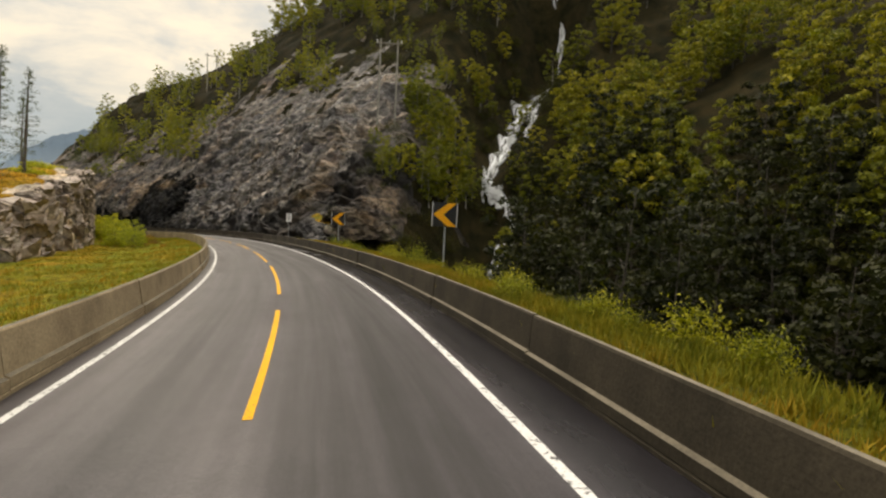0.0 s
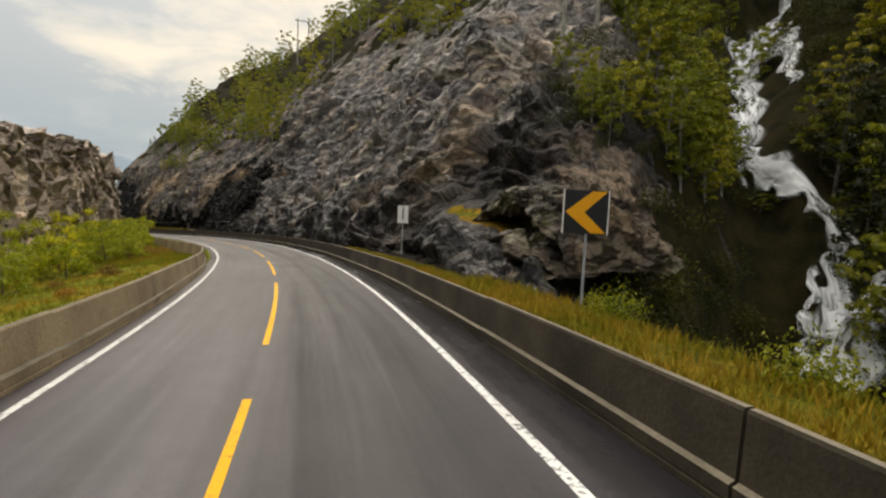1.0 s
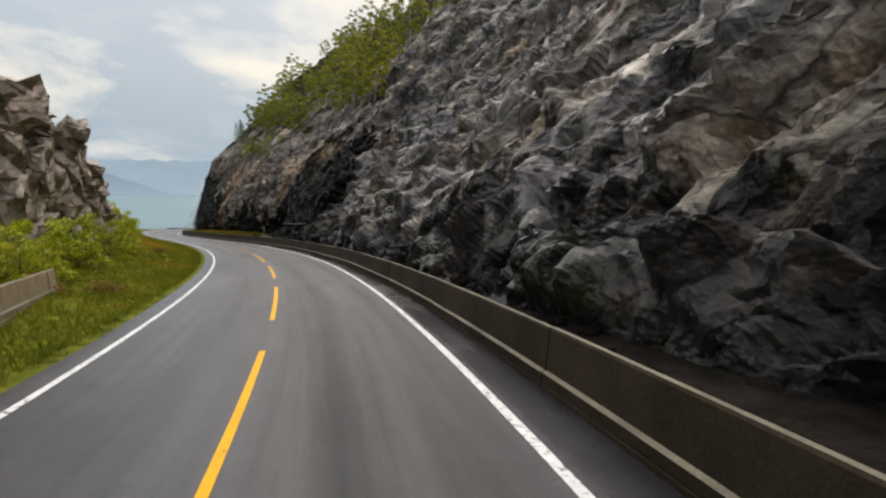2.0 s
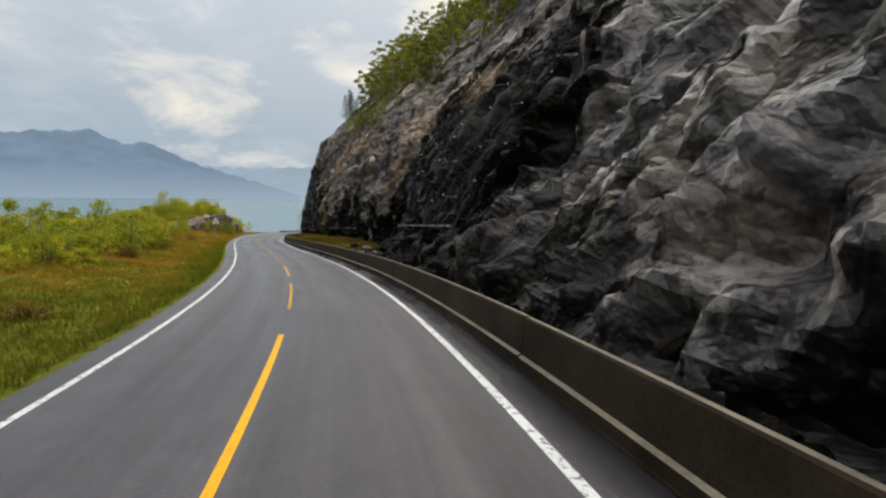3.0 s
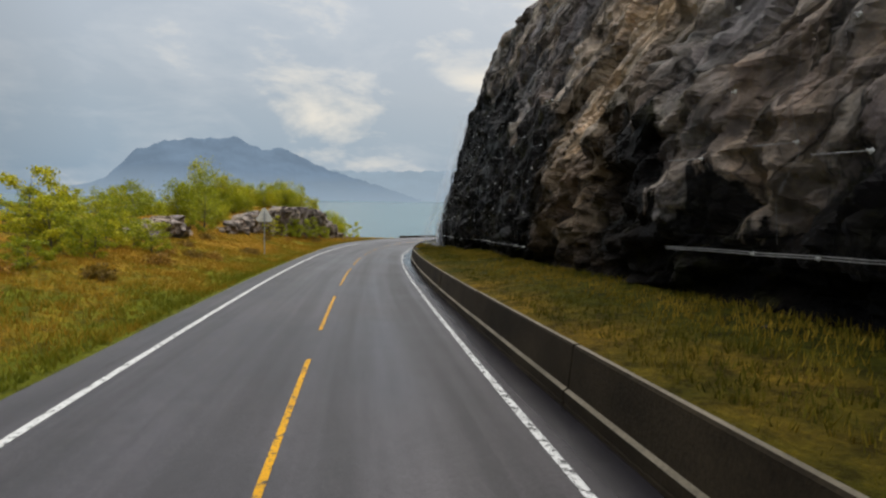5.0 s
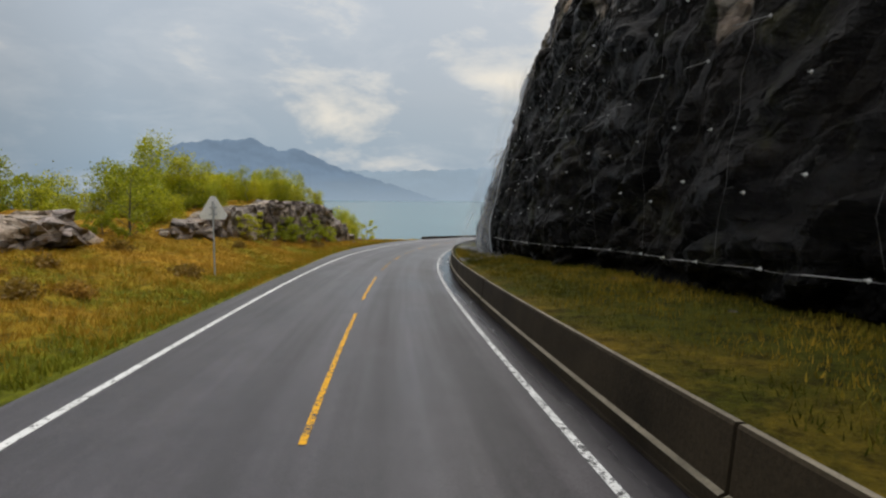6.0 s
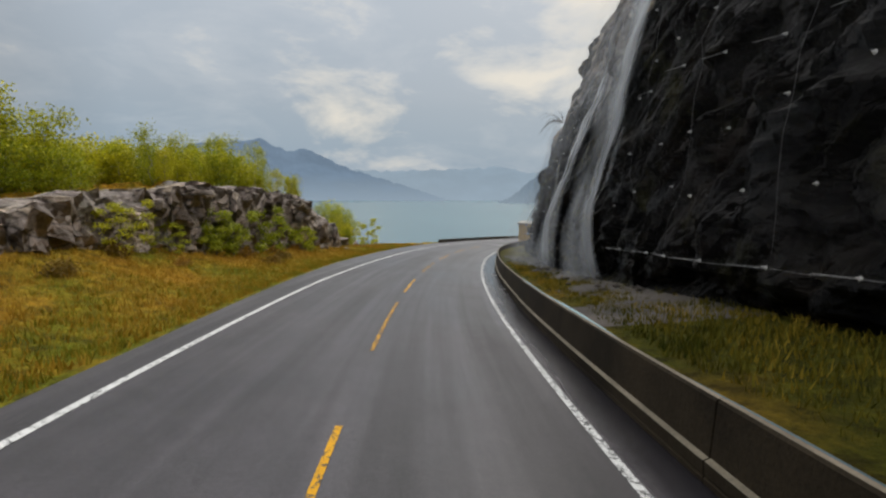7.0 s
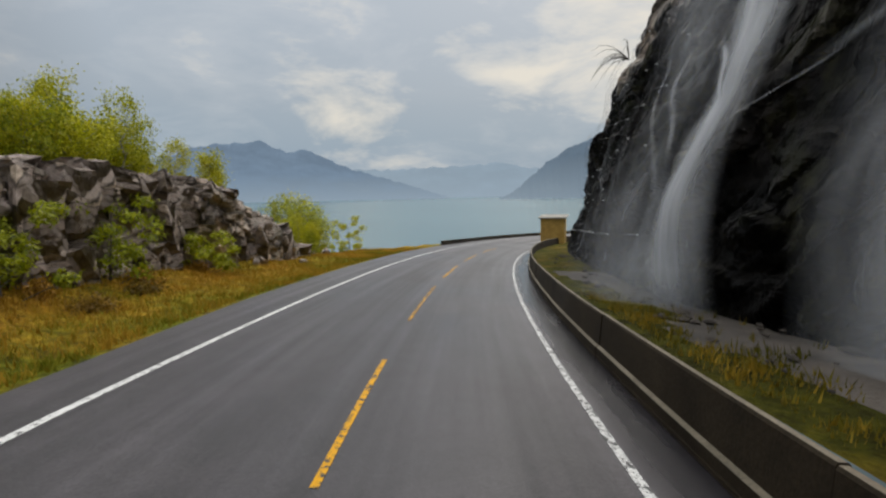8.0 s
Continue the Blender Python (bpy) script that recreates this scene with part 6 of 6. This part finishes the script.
def rock_net(s0, s1, low, top, seed, rope=0.009):
    S, D, Hh = hanging_sheet(s0, s1, 1.5, 5.2, low, top, 0.10)
    net = tagged(new("rockfall_net"), "grey wire rockfall net bolted over the wet cliff", "rockfall net", "nets on the cliff")
    r = random.Random(seed)
    pins = []
    for i in range(int((s1 - s0) / 1.75)):
        for j in range(6):
            s, h = s0 + 0.5 + (i + 0.5 * (j % 2)) * 1.75 + r.uniform(-0.3, 0.3), low + 0.06 + j * 1.4 + (r.uniform(-0.3, 0.3) if j else 0)
            if h < Hh.max() and s < S.max():
                pins.append((s, h))
    # the mesh is drawn in at its bolts, bellies out between them and creases towards them
    pull = np.zeros(S.shape)
    for s, h in pins:
        off_s, off_h = S - s, Hh - h
        far = np.hypot(off_s, off_h)
        ray = 0.5 + 0.5 * np.cos(np.arctan2(off_h, off_s) * 5 + s)
        pull = np.maximum(pull, np.exp(-(far / 0.28) ** 2) + 0.45 * ray * np.exp(-(far / 0.75) ** 2))
    folds = 0.05 * np.sin(S * 2.3 + 0.6 * np.sin(S * 0.9)) + 0.04 * np.sin(S * 5.1 + Hh * 0.3) - 0.10 + 0.2 * pull
    D = D + folds
    sheet = mesh_object("wire_mesh", place(S, D, Hh).reshape(-1, 3), grid_faces(*S.shape), MAT["net"], net, True)
    attribute(sheet, "weave", np.stack([S, Hh, 0 * S], -1), "FLOAT_VECTOR")
    for k, (s, h) in enumerate(pins):
        a = min(max(np.searchsorted(S[:, 0], s), 0), len(S) - 1)
        b = min(max(np.searchsorted(Hh[a], h), 0), S.shape[1] - 1)
        ob = new("bolt", bolt_mesh)
        ob.parent = net
        ob.matrix_world = Matrix.Translation(Vector(place(s, D[a, b] - 0.03, Hh[a, b]))) @ pose(0, 0, 0, r.uniform(-15, 15), 0, heading(s) - 90 + r.uniform(-20, 20))
        if k % 3 == 0 and 0 < a < len(S) - 5:
            tie = bmesh.new()
            rod(tie, Vector(place(s, D[a, b] - 0.05, Hh[a, b])), Vector(place(S[a + 3, 0], D[a + 3, b] - 0.08, Hh[a, b] + 0.02)), 0.007, 0.007, 5)
            part("tie_wire", tie, MAT["wire"], net)
    bm = bmesh.new()
    for gap in (0.0, 0.035)[:2 if rope > 0.005 else 1]:
        prev = None
        for a in range(0, len(S), 5):
            q = Vector(place(S[a, 0], D[a, 1] - 0.06, Hh[a, 1] + gap))
            if prev is not None:
                rod(bm, prev, q, rope, rope, 5)
            prev = q
    for a in range(11, len(S) - 4, 19):
        seam = bmesh.new()
        prev = None
        for k in range(2, S.shape[1], 4):
            q = Vector(place(S[a, 0] + 0.05 * math.sin(k * 0.7 + a), D[a, k] - 0.05, Hh[a, k]))
            if prev is not None:
                rod(seam, prev, q, 0.0022, 0.0022, 4)
            prev = q
        part("seam_wire", seam, MAT["wire"], net)
    part("edge_cable", bm, MAT["wire"], net, "twin steel cable along the net's lower edge")
    return net


rock_net(86.5, 99.5, 1.98, 9, 1)
rock_net(114.5, 129.5, 1.72, 9, 2)
rock_net(138, 168, 1.4, 10, 3, 0.0035)
rock_net(180, 194, 1.6, 9, 4, 0.003)


# ---- falling water ----
def strand(parent, name, points, mat, off=0.2, steps=60, across=15, ends=(5, 6), layer=0.0, deep=0.0):
    """A veil of water down the cliff through (s, h, width)."""
    pts = np.array(points, float) - (0.7, 0, 0)
    t = np.linspace(0, 1, steps)
    key = np.concatenate([[0], np.cumsum(np.hypot(np.diff(pts[:, 0]), np.diff(pts[:, 1])))])
    run = key[-1]
    key /= run
    s, h, w = (np.interp(t, key, pts[:, i]) for i in range(3))
    ker = np.hanning(9) / np.hanning(9).sum()
    s, w = (np.convolve(np.pad(x, 4, mode="edge"), ker, "valid") for x in (s, w))
    u = np.linspace(-1, 1, across)
    V3, E, F = [], [], []
    rows_ = (v_axis > 1.0) & (v_axis < 5.9)

    def face(at, hh):
        a = np.clip(np.searchsorted(s_axis, at), 3, len(s_axis) - 4)
        return float(np.interp(hh, np.maximum.accumulate(HG[a, rows_]), DN[a - 3:a + 4, :][:, rows_].min(0)))

    DD = np.array([[face(s[i] + x * w[i] / 2, h[i]) for x in u] for i in range(steps)])
    DD = np.min([np.pad(DD, ((4, 4), (0, 0)), mode="edge")[k:k + steps] for k in range(9)], axis=0)
    ease, side = np.hanning(17) / np.hanning(17).sum(), np.hanning(7) / np.hanning(7).sum()
    DD = np.apply_along_axis(lambda x: np.convolve(np.pad(x, 8, mode="edge"), ease, "valid"), 0, DD)
    DD = np.apply_along_axis(lambda x: np.convolve(np.pad(x, 3, mode="edge"), side, "valid"), 1, DD)
    for i in range(steps):
        if deep:
            V3.append(place(s[i] + 0.3 * u * w[i], DD[i] - off - (u + 0.75) * w[i] * deep, np.full(across, h[i])))
        else:
            V3.append(place(s[i] + u * w[i] / 2, DD[i] - off, np.full(across, h[i])))
        fade = min(1, ends[1] * (1 - t[i]) + 0.1) * min(1, ends[0] * t[i] + 0.2)
        E.append((1 - u ** 2) ** 1.7 * fade)
        F.append(np.stack([u * w[i] / 2 * (2.2 / (w[i] + 0.8)), np.full(across, t[i] * run), np.full(across, layer)], -1))
    ob = mesh_object(name, np.concatenate(V3), grid_faces(steps, across), mat, parent, True)
    attribute(ob, "edge", np.concatenate(E))
    attribute(ob, "flow", np.concatenate(F), "FLOAT_VECTOR")
    return ob


fall = tagged(new("waterfall"), "white waterfall veils running down the dark cliff beside the road", "waterfall")
FAR_FALL = [(177.6, 13, 3.8), (177.4, 9.7, 3.5), (177.0, 8.3, 3.2), (176.3, 6.8, 3.1), (175.9, 5.5, 3.0), (176.1, 4.6, 2.7), (176.8, 3.7, 2.6), (177.3, 2.8, 3.1), (177.4, 1.4, 3.9), (177.4, -0.3, 4.5)]
NEAR_FALL = [(171.4, 13, 4.0), (170.8, 9.5, 3.6), (170.2, 6.8, 2.8), (169.8, 5.6, 2.1), (170.1, 4.9, 1.6), (170.7, 4.2, 1.6), (170.8, 3.1, 1.7), (170.8, 1.9, 2.0), (170.6, 0.9, 2.4), (170.4, -0.3, 2.8)]
for k, (off, grow) in enumerate(((0.08, 1.0), (0.22, 0.7))):
    for q, line in enumerate((FAR_FALL, NEAR_FALL)):
        strand(fall, "water_veil", [(a, h, w * grow) for a, h, w in line], MAT["fall" if q == 0 or k == 0 else "thin_fall"], off, 90, 17, (8, 9), k * 7.0 + q * 31)
# the same water seen along the road: sheets standing out from the rock
for k, (line, way) in enumerate(((FAR_FALL, 0.34), (NEAR_FALL, 0.22))):
    strand(fall, "water_veil", [(a + 0.2, h, w * 0.95) for a, h, w in line], MAT["thin_fall"], 0.05, 80, 15, (8, 8), 60.0 + k * 5, way)
strand(fall, "water_veil", [(168.4, 7.6, 2.0), (169.3, 6.4, 1.8), (170.4, 5.5, 1.5), (171.6, 5.0, 1.3), (172.8, 4.7, 1.2), (174.0, 4.4, 1.2)], MAT["spray"], 0.2, 50, 13, (4, 4), 77.0)
strand(fall, "water_strand", [(173.0, 4.6, 0.3), (174.0, 4.4, 0.4), (174.9, 4.3, 0.45), (175.8, 4.2, 0.5), (176.8, 4.0, 0.6)], MAT["thin_fall"], 0.15, 40, 9, (4, 4), 78.0)
strand(fall, "water_veil", [(178.2, 3.9, 1.4), (178.6, 3.0, 2.6), (178.5, 1.6, 4.0), (178.2, -0.3, 5.0)], MAT["spray"], 0.35, 50, 15, (3, 5), 83.0)
strand(fall, "water_veil", [(177.6, 6.2, 0.5), (176.6, 5.2, 0.5), (176.4, 4.6, 0.6), (177.2, 3.9, 0.6)], MAT["fall"], 0.3, 40, 9, (4, 4), 79.0)
strand(fall, "water_veil", [(170.6, 5.2, 2.0), (170.8, 3.6, 2.8), (170.8, 1.8, 3.4), (170.6, -0.3, 4.0)], MAT["spray"], 0.7, 60, 15, (3, 4), 87.0)
for k, at in enumerate((177.0, 170.4)):
    if at < 172:
        strand(fall, "water_veil", [(at + 0.2, 2.0, 1.8), (at, 0.9, 3.2), (at, -0.4, 4.2)], MAT["spray"], 0.8, 30, 13, (2, 5), 99.0)
        continue
    strand(fall, "water_veil", [(at, 1.9, 1.6), (at, 0.8, 2.8), (at, -0.4, 3.6)], MAT["spray"], 0.2, 30, 15, (2, 5), 81.0 + k, 0.4)
    strand(fall, "water_veil", [(at, 1.5, 1.8), (at, 0.7, 2.8), (at - 0.1, -0.3, 3.6)], MAT["spray"], 0.9, 30, 13, (2, 6), 95.0 + k)
for k, pts in enumerate(([(170.4, 6.4, 0.25), (170.6, 5.4, 0.3), (171.2, 4.2, 0.3), (171.6, 3.4, 0.4)],
                         [(180.6, 6.9, 0.5), (179.9, 5.9, 0.5), (179.2, 4.5, 0.5), (178.6, 3.6, 0.6)], [(175.6, 7.2, 0.3), (175.4, 6.2, 0.3), (176.0, 5.2, 0.35), (176.6, 4.6, 0.4)],
                         [(182.4, 7.4, 0.5), (181.2, 5.8, 0.55), (180.4, 4.2, 0.5), (180.0, 2.6, 0.5)], [(187, 4.2, 0.3), (186.3, 3.0, 0.35), (185.4, 2.3, 0.4)],
                         [(168.6, 5.4, 0.25), (169.3, 4.4, 0.3), (169.8, 3.6, 0.35), (170.6, 2.6, 0.4)])):
    strand(fall, "water_strand", pts, MAT["thin_fall"], 0.12, 30, 7, (5, 5), 20.0 + k)

brook = tagged(new("waterfall"), "white brook tumbling down through the hillside wood", "waterfall")


def cascade(points, seed, lift=0.45):
    """White water over the slope through (s, d, width), lying on the ground."""
    pts = np.array(points, float)
    n = 12 * len(pts)
    t = np.linspace(0, 1, n)
    key = np.concatenate([[0], np.cumsum(np.hypot(np.diff(pts[:, 0]), np.diff(pts[:, 1])))])
    key /= key[-1]
    r = np.random.RandomState(seed)
    s, d, w = (np.interp(t, key, pts[:, i]) for i in range(3))
    ker = np.hanning(9) / np.hanning(9).sum()
    s, w = (np.convolve(np.pad(x, 4, mode="edge"), ker, "valid") for x in (s, w))
    s = s + 0.25 * np.sin(t * 21 + seed) + 0.12 * np.sin(t * 55 + seed)
    w = w * (0.8 + 0.25 * np.sin(t * 31 + seed))
    u = np.linspace(-1, 1, 11)
    V3, run, last = [], [0.0], None
    for i in range(n):
        row = [(s[i] + 0.37 * x * w[i], d[i] - 0.34 * x * w[i] - 0.3 * (1 - x * x)) for x in u]
        hh = np.array([right_height(*q) for q in row])
        hh = np.convolve(np.pad(hh, 2, mode="edge"), np.ones(5) / 5, "valid") + lift + 0.12 * np.sin(u * 9 + seed + t[i] * 40) + 0.3 * (1 - u ** 2)
        V3.append(place(np.array(row)[:, 0], np.array(row)[:, 1], hh))
        mid = V3[-1][5]
        if last is not None:
            run.append(run[-1] + float(np.linalg.norm(mid - last)))
        last = mid
    ob = mesh_object("water_strand", np.concatenate(V3), grid_faces(n, 11), MAT["brook"], brook, True)
    attribute(ob, "edge", np.concatenate([np.clip(1.6 * (1 - np.abs(u) ** 2), 0, 1) * min(1, 0.35 + 6 * t[i], 0.35 + 6 * (1 - t[i])) for i in range(n)]))
    attribute(ob, "flow", np.concatenate([np.stack([u * w[i] / 2, np.full(11, run[i]), np.full(11, seed)], -1) for i in range(n)]), "FLOAT_VECTOR")


FALLS = [[(61, 86, 2.6), (59.5, 84, 2.6), (58.2, 81.5, 1.3), (57.8, 79, 1.3), (56.8, 73, 2.2), (56, 70, 3.4)],
         [(56.3, 71, 3.0), (55, 65, 5.6), (52.5, 59.5, 5.0), (49.5, 53, 3.2), (46, 47, 3.2), (42.2, 41.3, 3.0), (41.3, 38.9, 2.2)],
         [(55.5, 69, 2.6), (52, 63, 3.2), (48, 57, 2.8), (44.8, 51.7, 1.6), (43.2, 48.5, 0.8)]]
POOLS = [[(41.6, 39, 1.9), (40, 38.3, 1.9), (38.5, 38.1, 1.8), (37, 38, 1.6), (35.5, 37.8, 1.7), (34, 37.5, 2.0), (32.8, 36.6, 2.3)],
         [(33.1, 36.8, 1.8), (32.2, 34.9, 2.8), (31, 33.2, 3.4), (29.6, 31.5, 3.8), (28, 29.5, 3.6)],
         [(33.2, 34.4, 0.6), (32.5, 32.5, 1.0), (31.5, 31, 1.1), (30.6, 29.8, 0.9)],
         [(30.6, 34.6, 0.6), (28.6, 32.7, 0.9), (26.8, 31.3, 1.0)],
         [(43.4, 40.6, 0.7), (41.8, 39.4, 0.8), (40.0, 37.2, 0.6)]]
for k, pts in enumerate(FALLS + POOLS):
    cascade(pts, k + 1)


# ---- signs, poles, far things ----
def stand(s, d, h):
    return Matrix.Translation(Vector(place(s, d, h))) @ pose(0, 0, 0, 0, 0, heading(s))


def chevron_sign(s, d, ground_h, middle, turn=0.0):
    root = tagged(new("chevron_sign"), "square black sign with a yellow arrow for the bend", "road sign", "bend arrow signs")
    w, rise = 1.1, middle - ground_h
    bm = bmesh.new()
    box(bm, (w, 0.03, w), Matrix.Translation((0, 0, rise)), 0.006)
    panel = part("panel", bm, MAT["sign_black"], root)
    bm = bmesh.new()
    half, k = w / 2, 0.40
    outline = [(-half + 0.03, 0), (0.14, half - 0.02), (half - 0.03, half - 0.02), (-half + 0.03 + k * 1.2, 0), (half - 0.03, -half + 0.02), (0.14, -half + 0.02)]
    vs = [bm.verts.new((x, -0.022, rise + z)) for x, z in outline]
    f1, f2 = bm.faces.new([vs[0], vs[3], vs[2], vs[1]]), bm.faces.new([vs[0], vs[5], vs[4], vs[3]])
    got = bmesh.ops.extrude_face_region(bm, geom=[f1, f2])
    bmesh.ops.translate(bm, vec=(0, 0.004, 0), verts=[v for v in got["geom"] if isinstance(v, bmesh.types.BMVert)])
    bmesh.ops.recalc_face_normals(bm, faces=bm.faces)
    part("arrow", bm, MAT["sign_yellow"], panel, "yellow-orange arrow")
    for sx in (-1, 1):
        bm = bmesh.new()
        box(bm, (0.03, 0.05, w + 0.02), Matrix.Translation((sx * (half + 0.013), 0.002, rise)), 0.004)
        part("edge_strip", bm, MAT["sign_back"], root, "pale metal edge")
    bm = bmesh.new()
    rod(bm, (0.05, 0.05, -0.4), (0.05, 0.05, rise + half * 0.9), 0.035, 0.035, 12)
    part("post", bm, MAT["steel"], root, "grey steel post")
    root.matrix_world = stand(s, d, ground_h) @ pose(0, 0, 0, 0, 0, turn)
    return root


chevron_sign(-2.8, 7.32, 0.3, 2.6, -14)
chevron_sign(20.7, 7.55, 0.1, 2.5, -18)


def plate_sign(s, d, ground_h, middle, w, h):
    root = tagged(new("sign_board"), "narrow white sign board seen from behind on a thin post", "road sign")
    rise = middle - ground_h
    bm = bmesh.new()
    for sx in (-1, 1):
        box(bm, (w / 2 - 0.015, 0.025, h), Matrix.Translation((sx * (w / 4 + 0.008), 0, rise)), 0.005)
    part("panel", bm, MAT["sign_back"], root)
    bm = bmesh.new()
    box(bm, (0.07, 0.03, h * 0.6), Matrix.Translation((0, -0.03, rise + h * 0.05)), 0.004)
    part("bracket", bm, MAT["sign_black"], root, "dark mounting rail")
    bm = bmesh.new()
    rod(bm, (0, 0.03, -0.5), (0, 0.03, rise + h * 0.3), 0.03, 0.03, 10)
    part("post", bm, MAT["steel"], root, "grey steel post")
    root.matrix_world = stand(s, d, ground_h) @ pose(0, 0, 0, 0, 0, -16)


plate_sign(37.6, 7.15, 0.3, 2.67, 0.6, 1.0)


def triangle_sign(s, d, ground_h, middle):
    root = tagged(new("warning_sign"), "grey back of a triangular warning sign on a post", "road sign")
    rise, w = middle - ground_h, 0.95
    bm = bmesh.new()
    rim = []
    for k in range(3):
        a = radians(90 + 120 * k)
        for off in (-0.16, 0.16):
            rim.append((w * 0.58 * math.cos(a + off), rise + w * 0.58 * math.sin(a + off)))
    f = bm.faces.new([bm.verts.new((x, 0, z)) for x, z in rim])
    got = bmesh.ops.extrude_face_region(bm, geom=[f])
    bmesh.ops.translate(bm, vec=(0, 0.02, 0), verts=[v for v in got["geom"] if isinstance(v, bmesh.types.BMVert)])
    bmesh.ops.recalc_face_normals(bm, faces=bm.faces)
    part("panel", bm, MAT["sign_back"], root)
    bm = bmesh.new()
    for z in (-0.15, 0.1):
        box(bm, (0.3, 0.03, 0.04), Matrix.Translation((0, -0.02, rise + z)), 0.004)
    part("bracket", bm, MAT["steel"], root)
    bm = bmesh.new()
    rod(bm, (0, -0.05, -0.5), (0, -0.05, rise + 0.35), 0.032, 0.032, 10)
    part("post", bm, MAT["steel"], root, "grey steel post")
    root.matrix_world = stand(s, d, ground_h) @ pose(0, 0, 0, 0, 0, 6)


triangle_sign(155.2, -6.1, float(left_height(155.2, -6.1)), 2.75)


def power_pole(s, d, height=14.0):
    root = tagged(new("power_pole"), "wooden twin power-line pole on the hillside", "power pole")
    for x in (-1.15, 1.15):
        bm = bmesh.new()
        rod(bm, (x, 0, -1), (x, 0, height), 0.16, 0.11, 10)
        part("pole", bm, MAT["wood"], root)
    bm = bmesh.new()
    box(bm, (3.6, 0.14, 0.16), Matrix.Translation((0, 0.12, height - 0.5)), 0.01)
    part("crossarm", bm, MAT["wood"], root)
    for x in (-1.6, 0, 1.6):
        bm = bmesh.new()
        rod(bm, (x, 0.12, height - 0.42), (x, 0.12, height - 0.1), 0.05, 0.07, 8)
        part("insulator", bm, MAT["sign_back"], root, "small pale insulator")
    root.matrix_world = Matrix.Translation(Vector(place(s, d, right_height(s, d)))) @ pose(0, 0, 0, 0, 0, heading(s) - 30)


power_pole(40.5, 21.2, 11)
power_pole(119, 35, 9)


def hut():
    """Ochre boarded hut by the next bend."""
    root = tagged(new("roadside_hut"), "small ochre boarded hut past the end of the cliff", "hut")
    bm = bmesh.new()
    box(bm, (2.4, 2.4, 2.7), Matrix.Translation((0, 0, 1.0)), 0.03)
    wall = part("wall", bm, MAT["yellow_boards"], root)
    for k in range(11):
        bm = bmesh.new()
        box(bm, (0.2, 0.03, 2.66), Matrix.Translation((-1.1 + k * 0.22, -1.22, 1.0)), 0.006)
        part("board", bm, MAT["yellow_boards"], wall)
    bm = bmesh.new()
    box(bm, (2.9, 2.9, 0.12), Matrix.Translation((0, 0, 2.42)) @ pose(0, 0, 0, 4, 0, 0), 0.02)
    part("roof", bm, MAT["wood"], root, "weathered board roof")
    root.matrix_world = Matrix.Translation(Vector(FALL @ np.array(HUT_AT))) @ pose(0, 0, 0, 0, 0, 40)


HUT_AT = (-164.6, 140.3, 0.3)
hut()
barrier_run("barrier_3", "low concrete barrier on the fjord side of the next bend", 210, 258, lambda s: np.interp(s, [205, 215, 260], [-4.9, -4.4, -4.2]), -1, 6.0, 0.45)
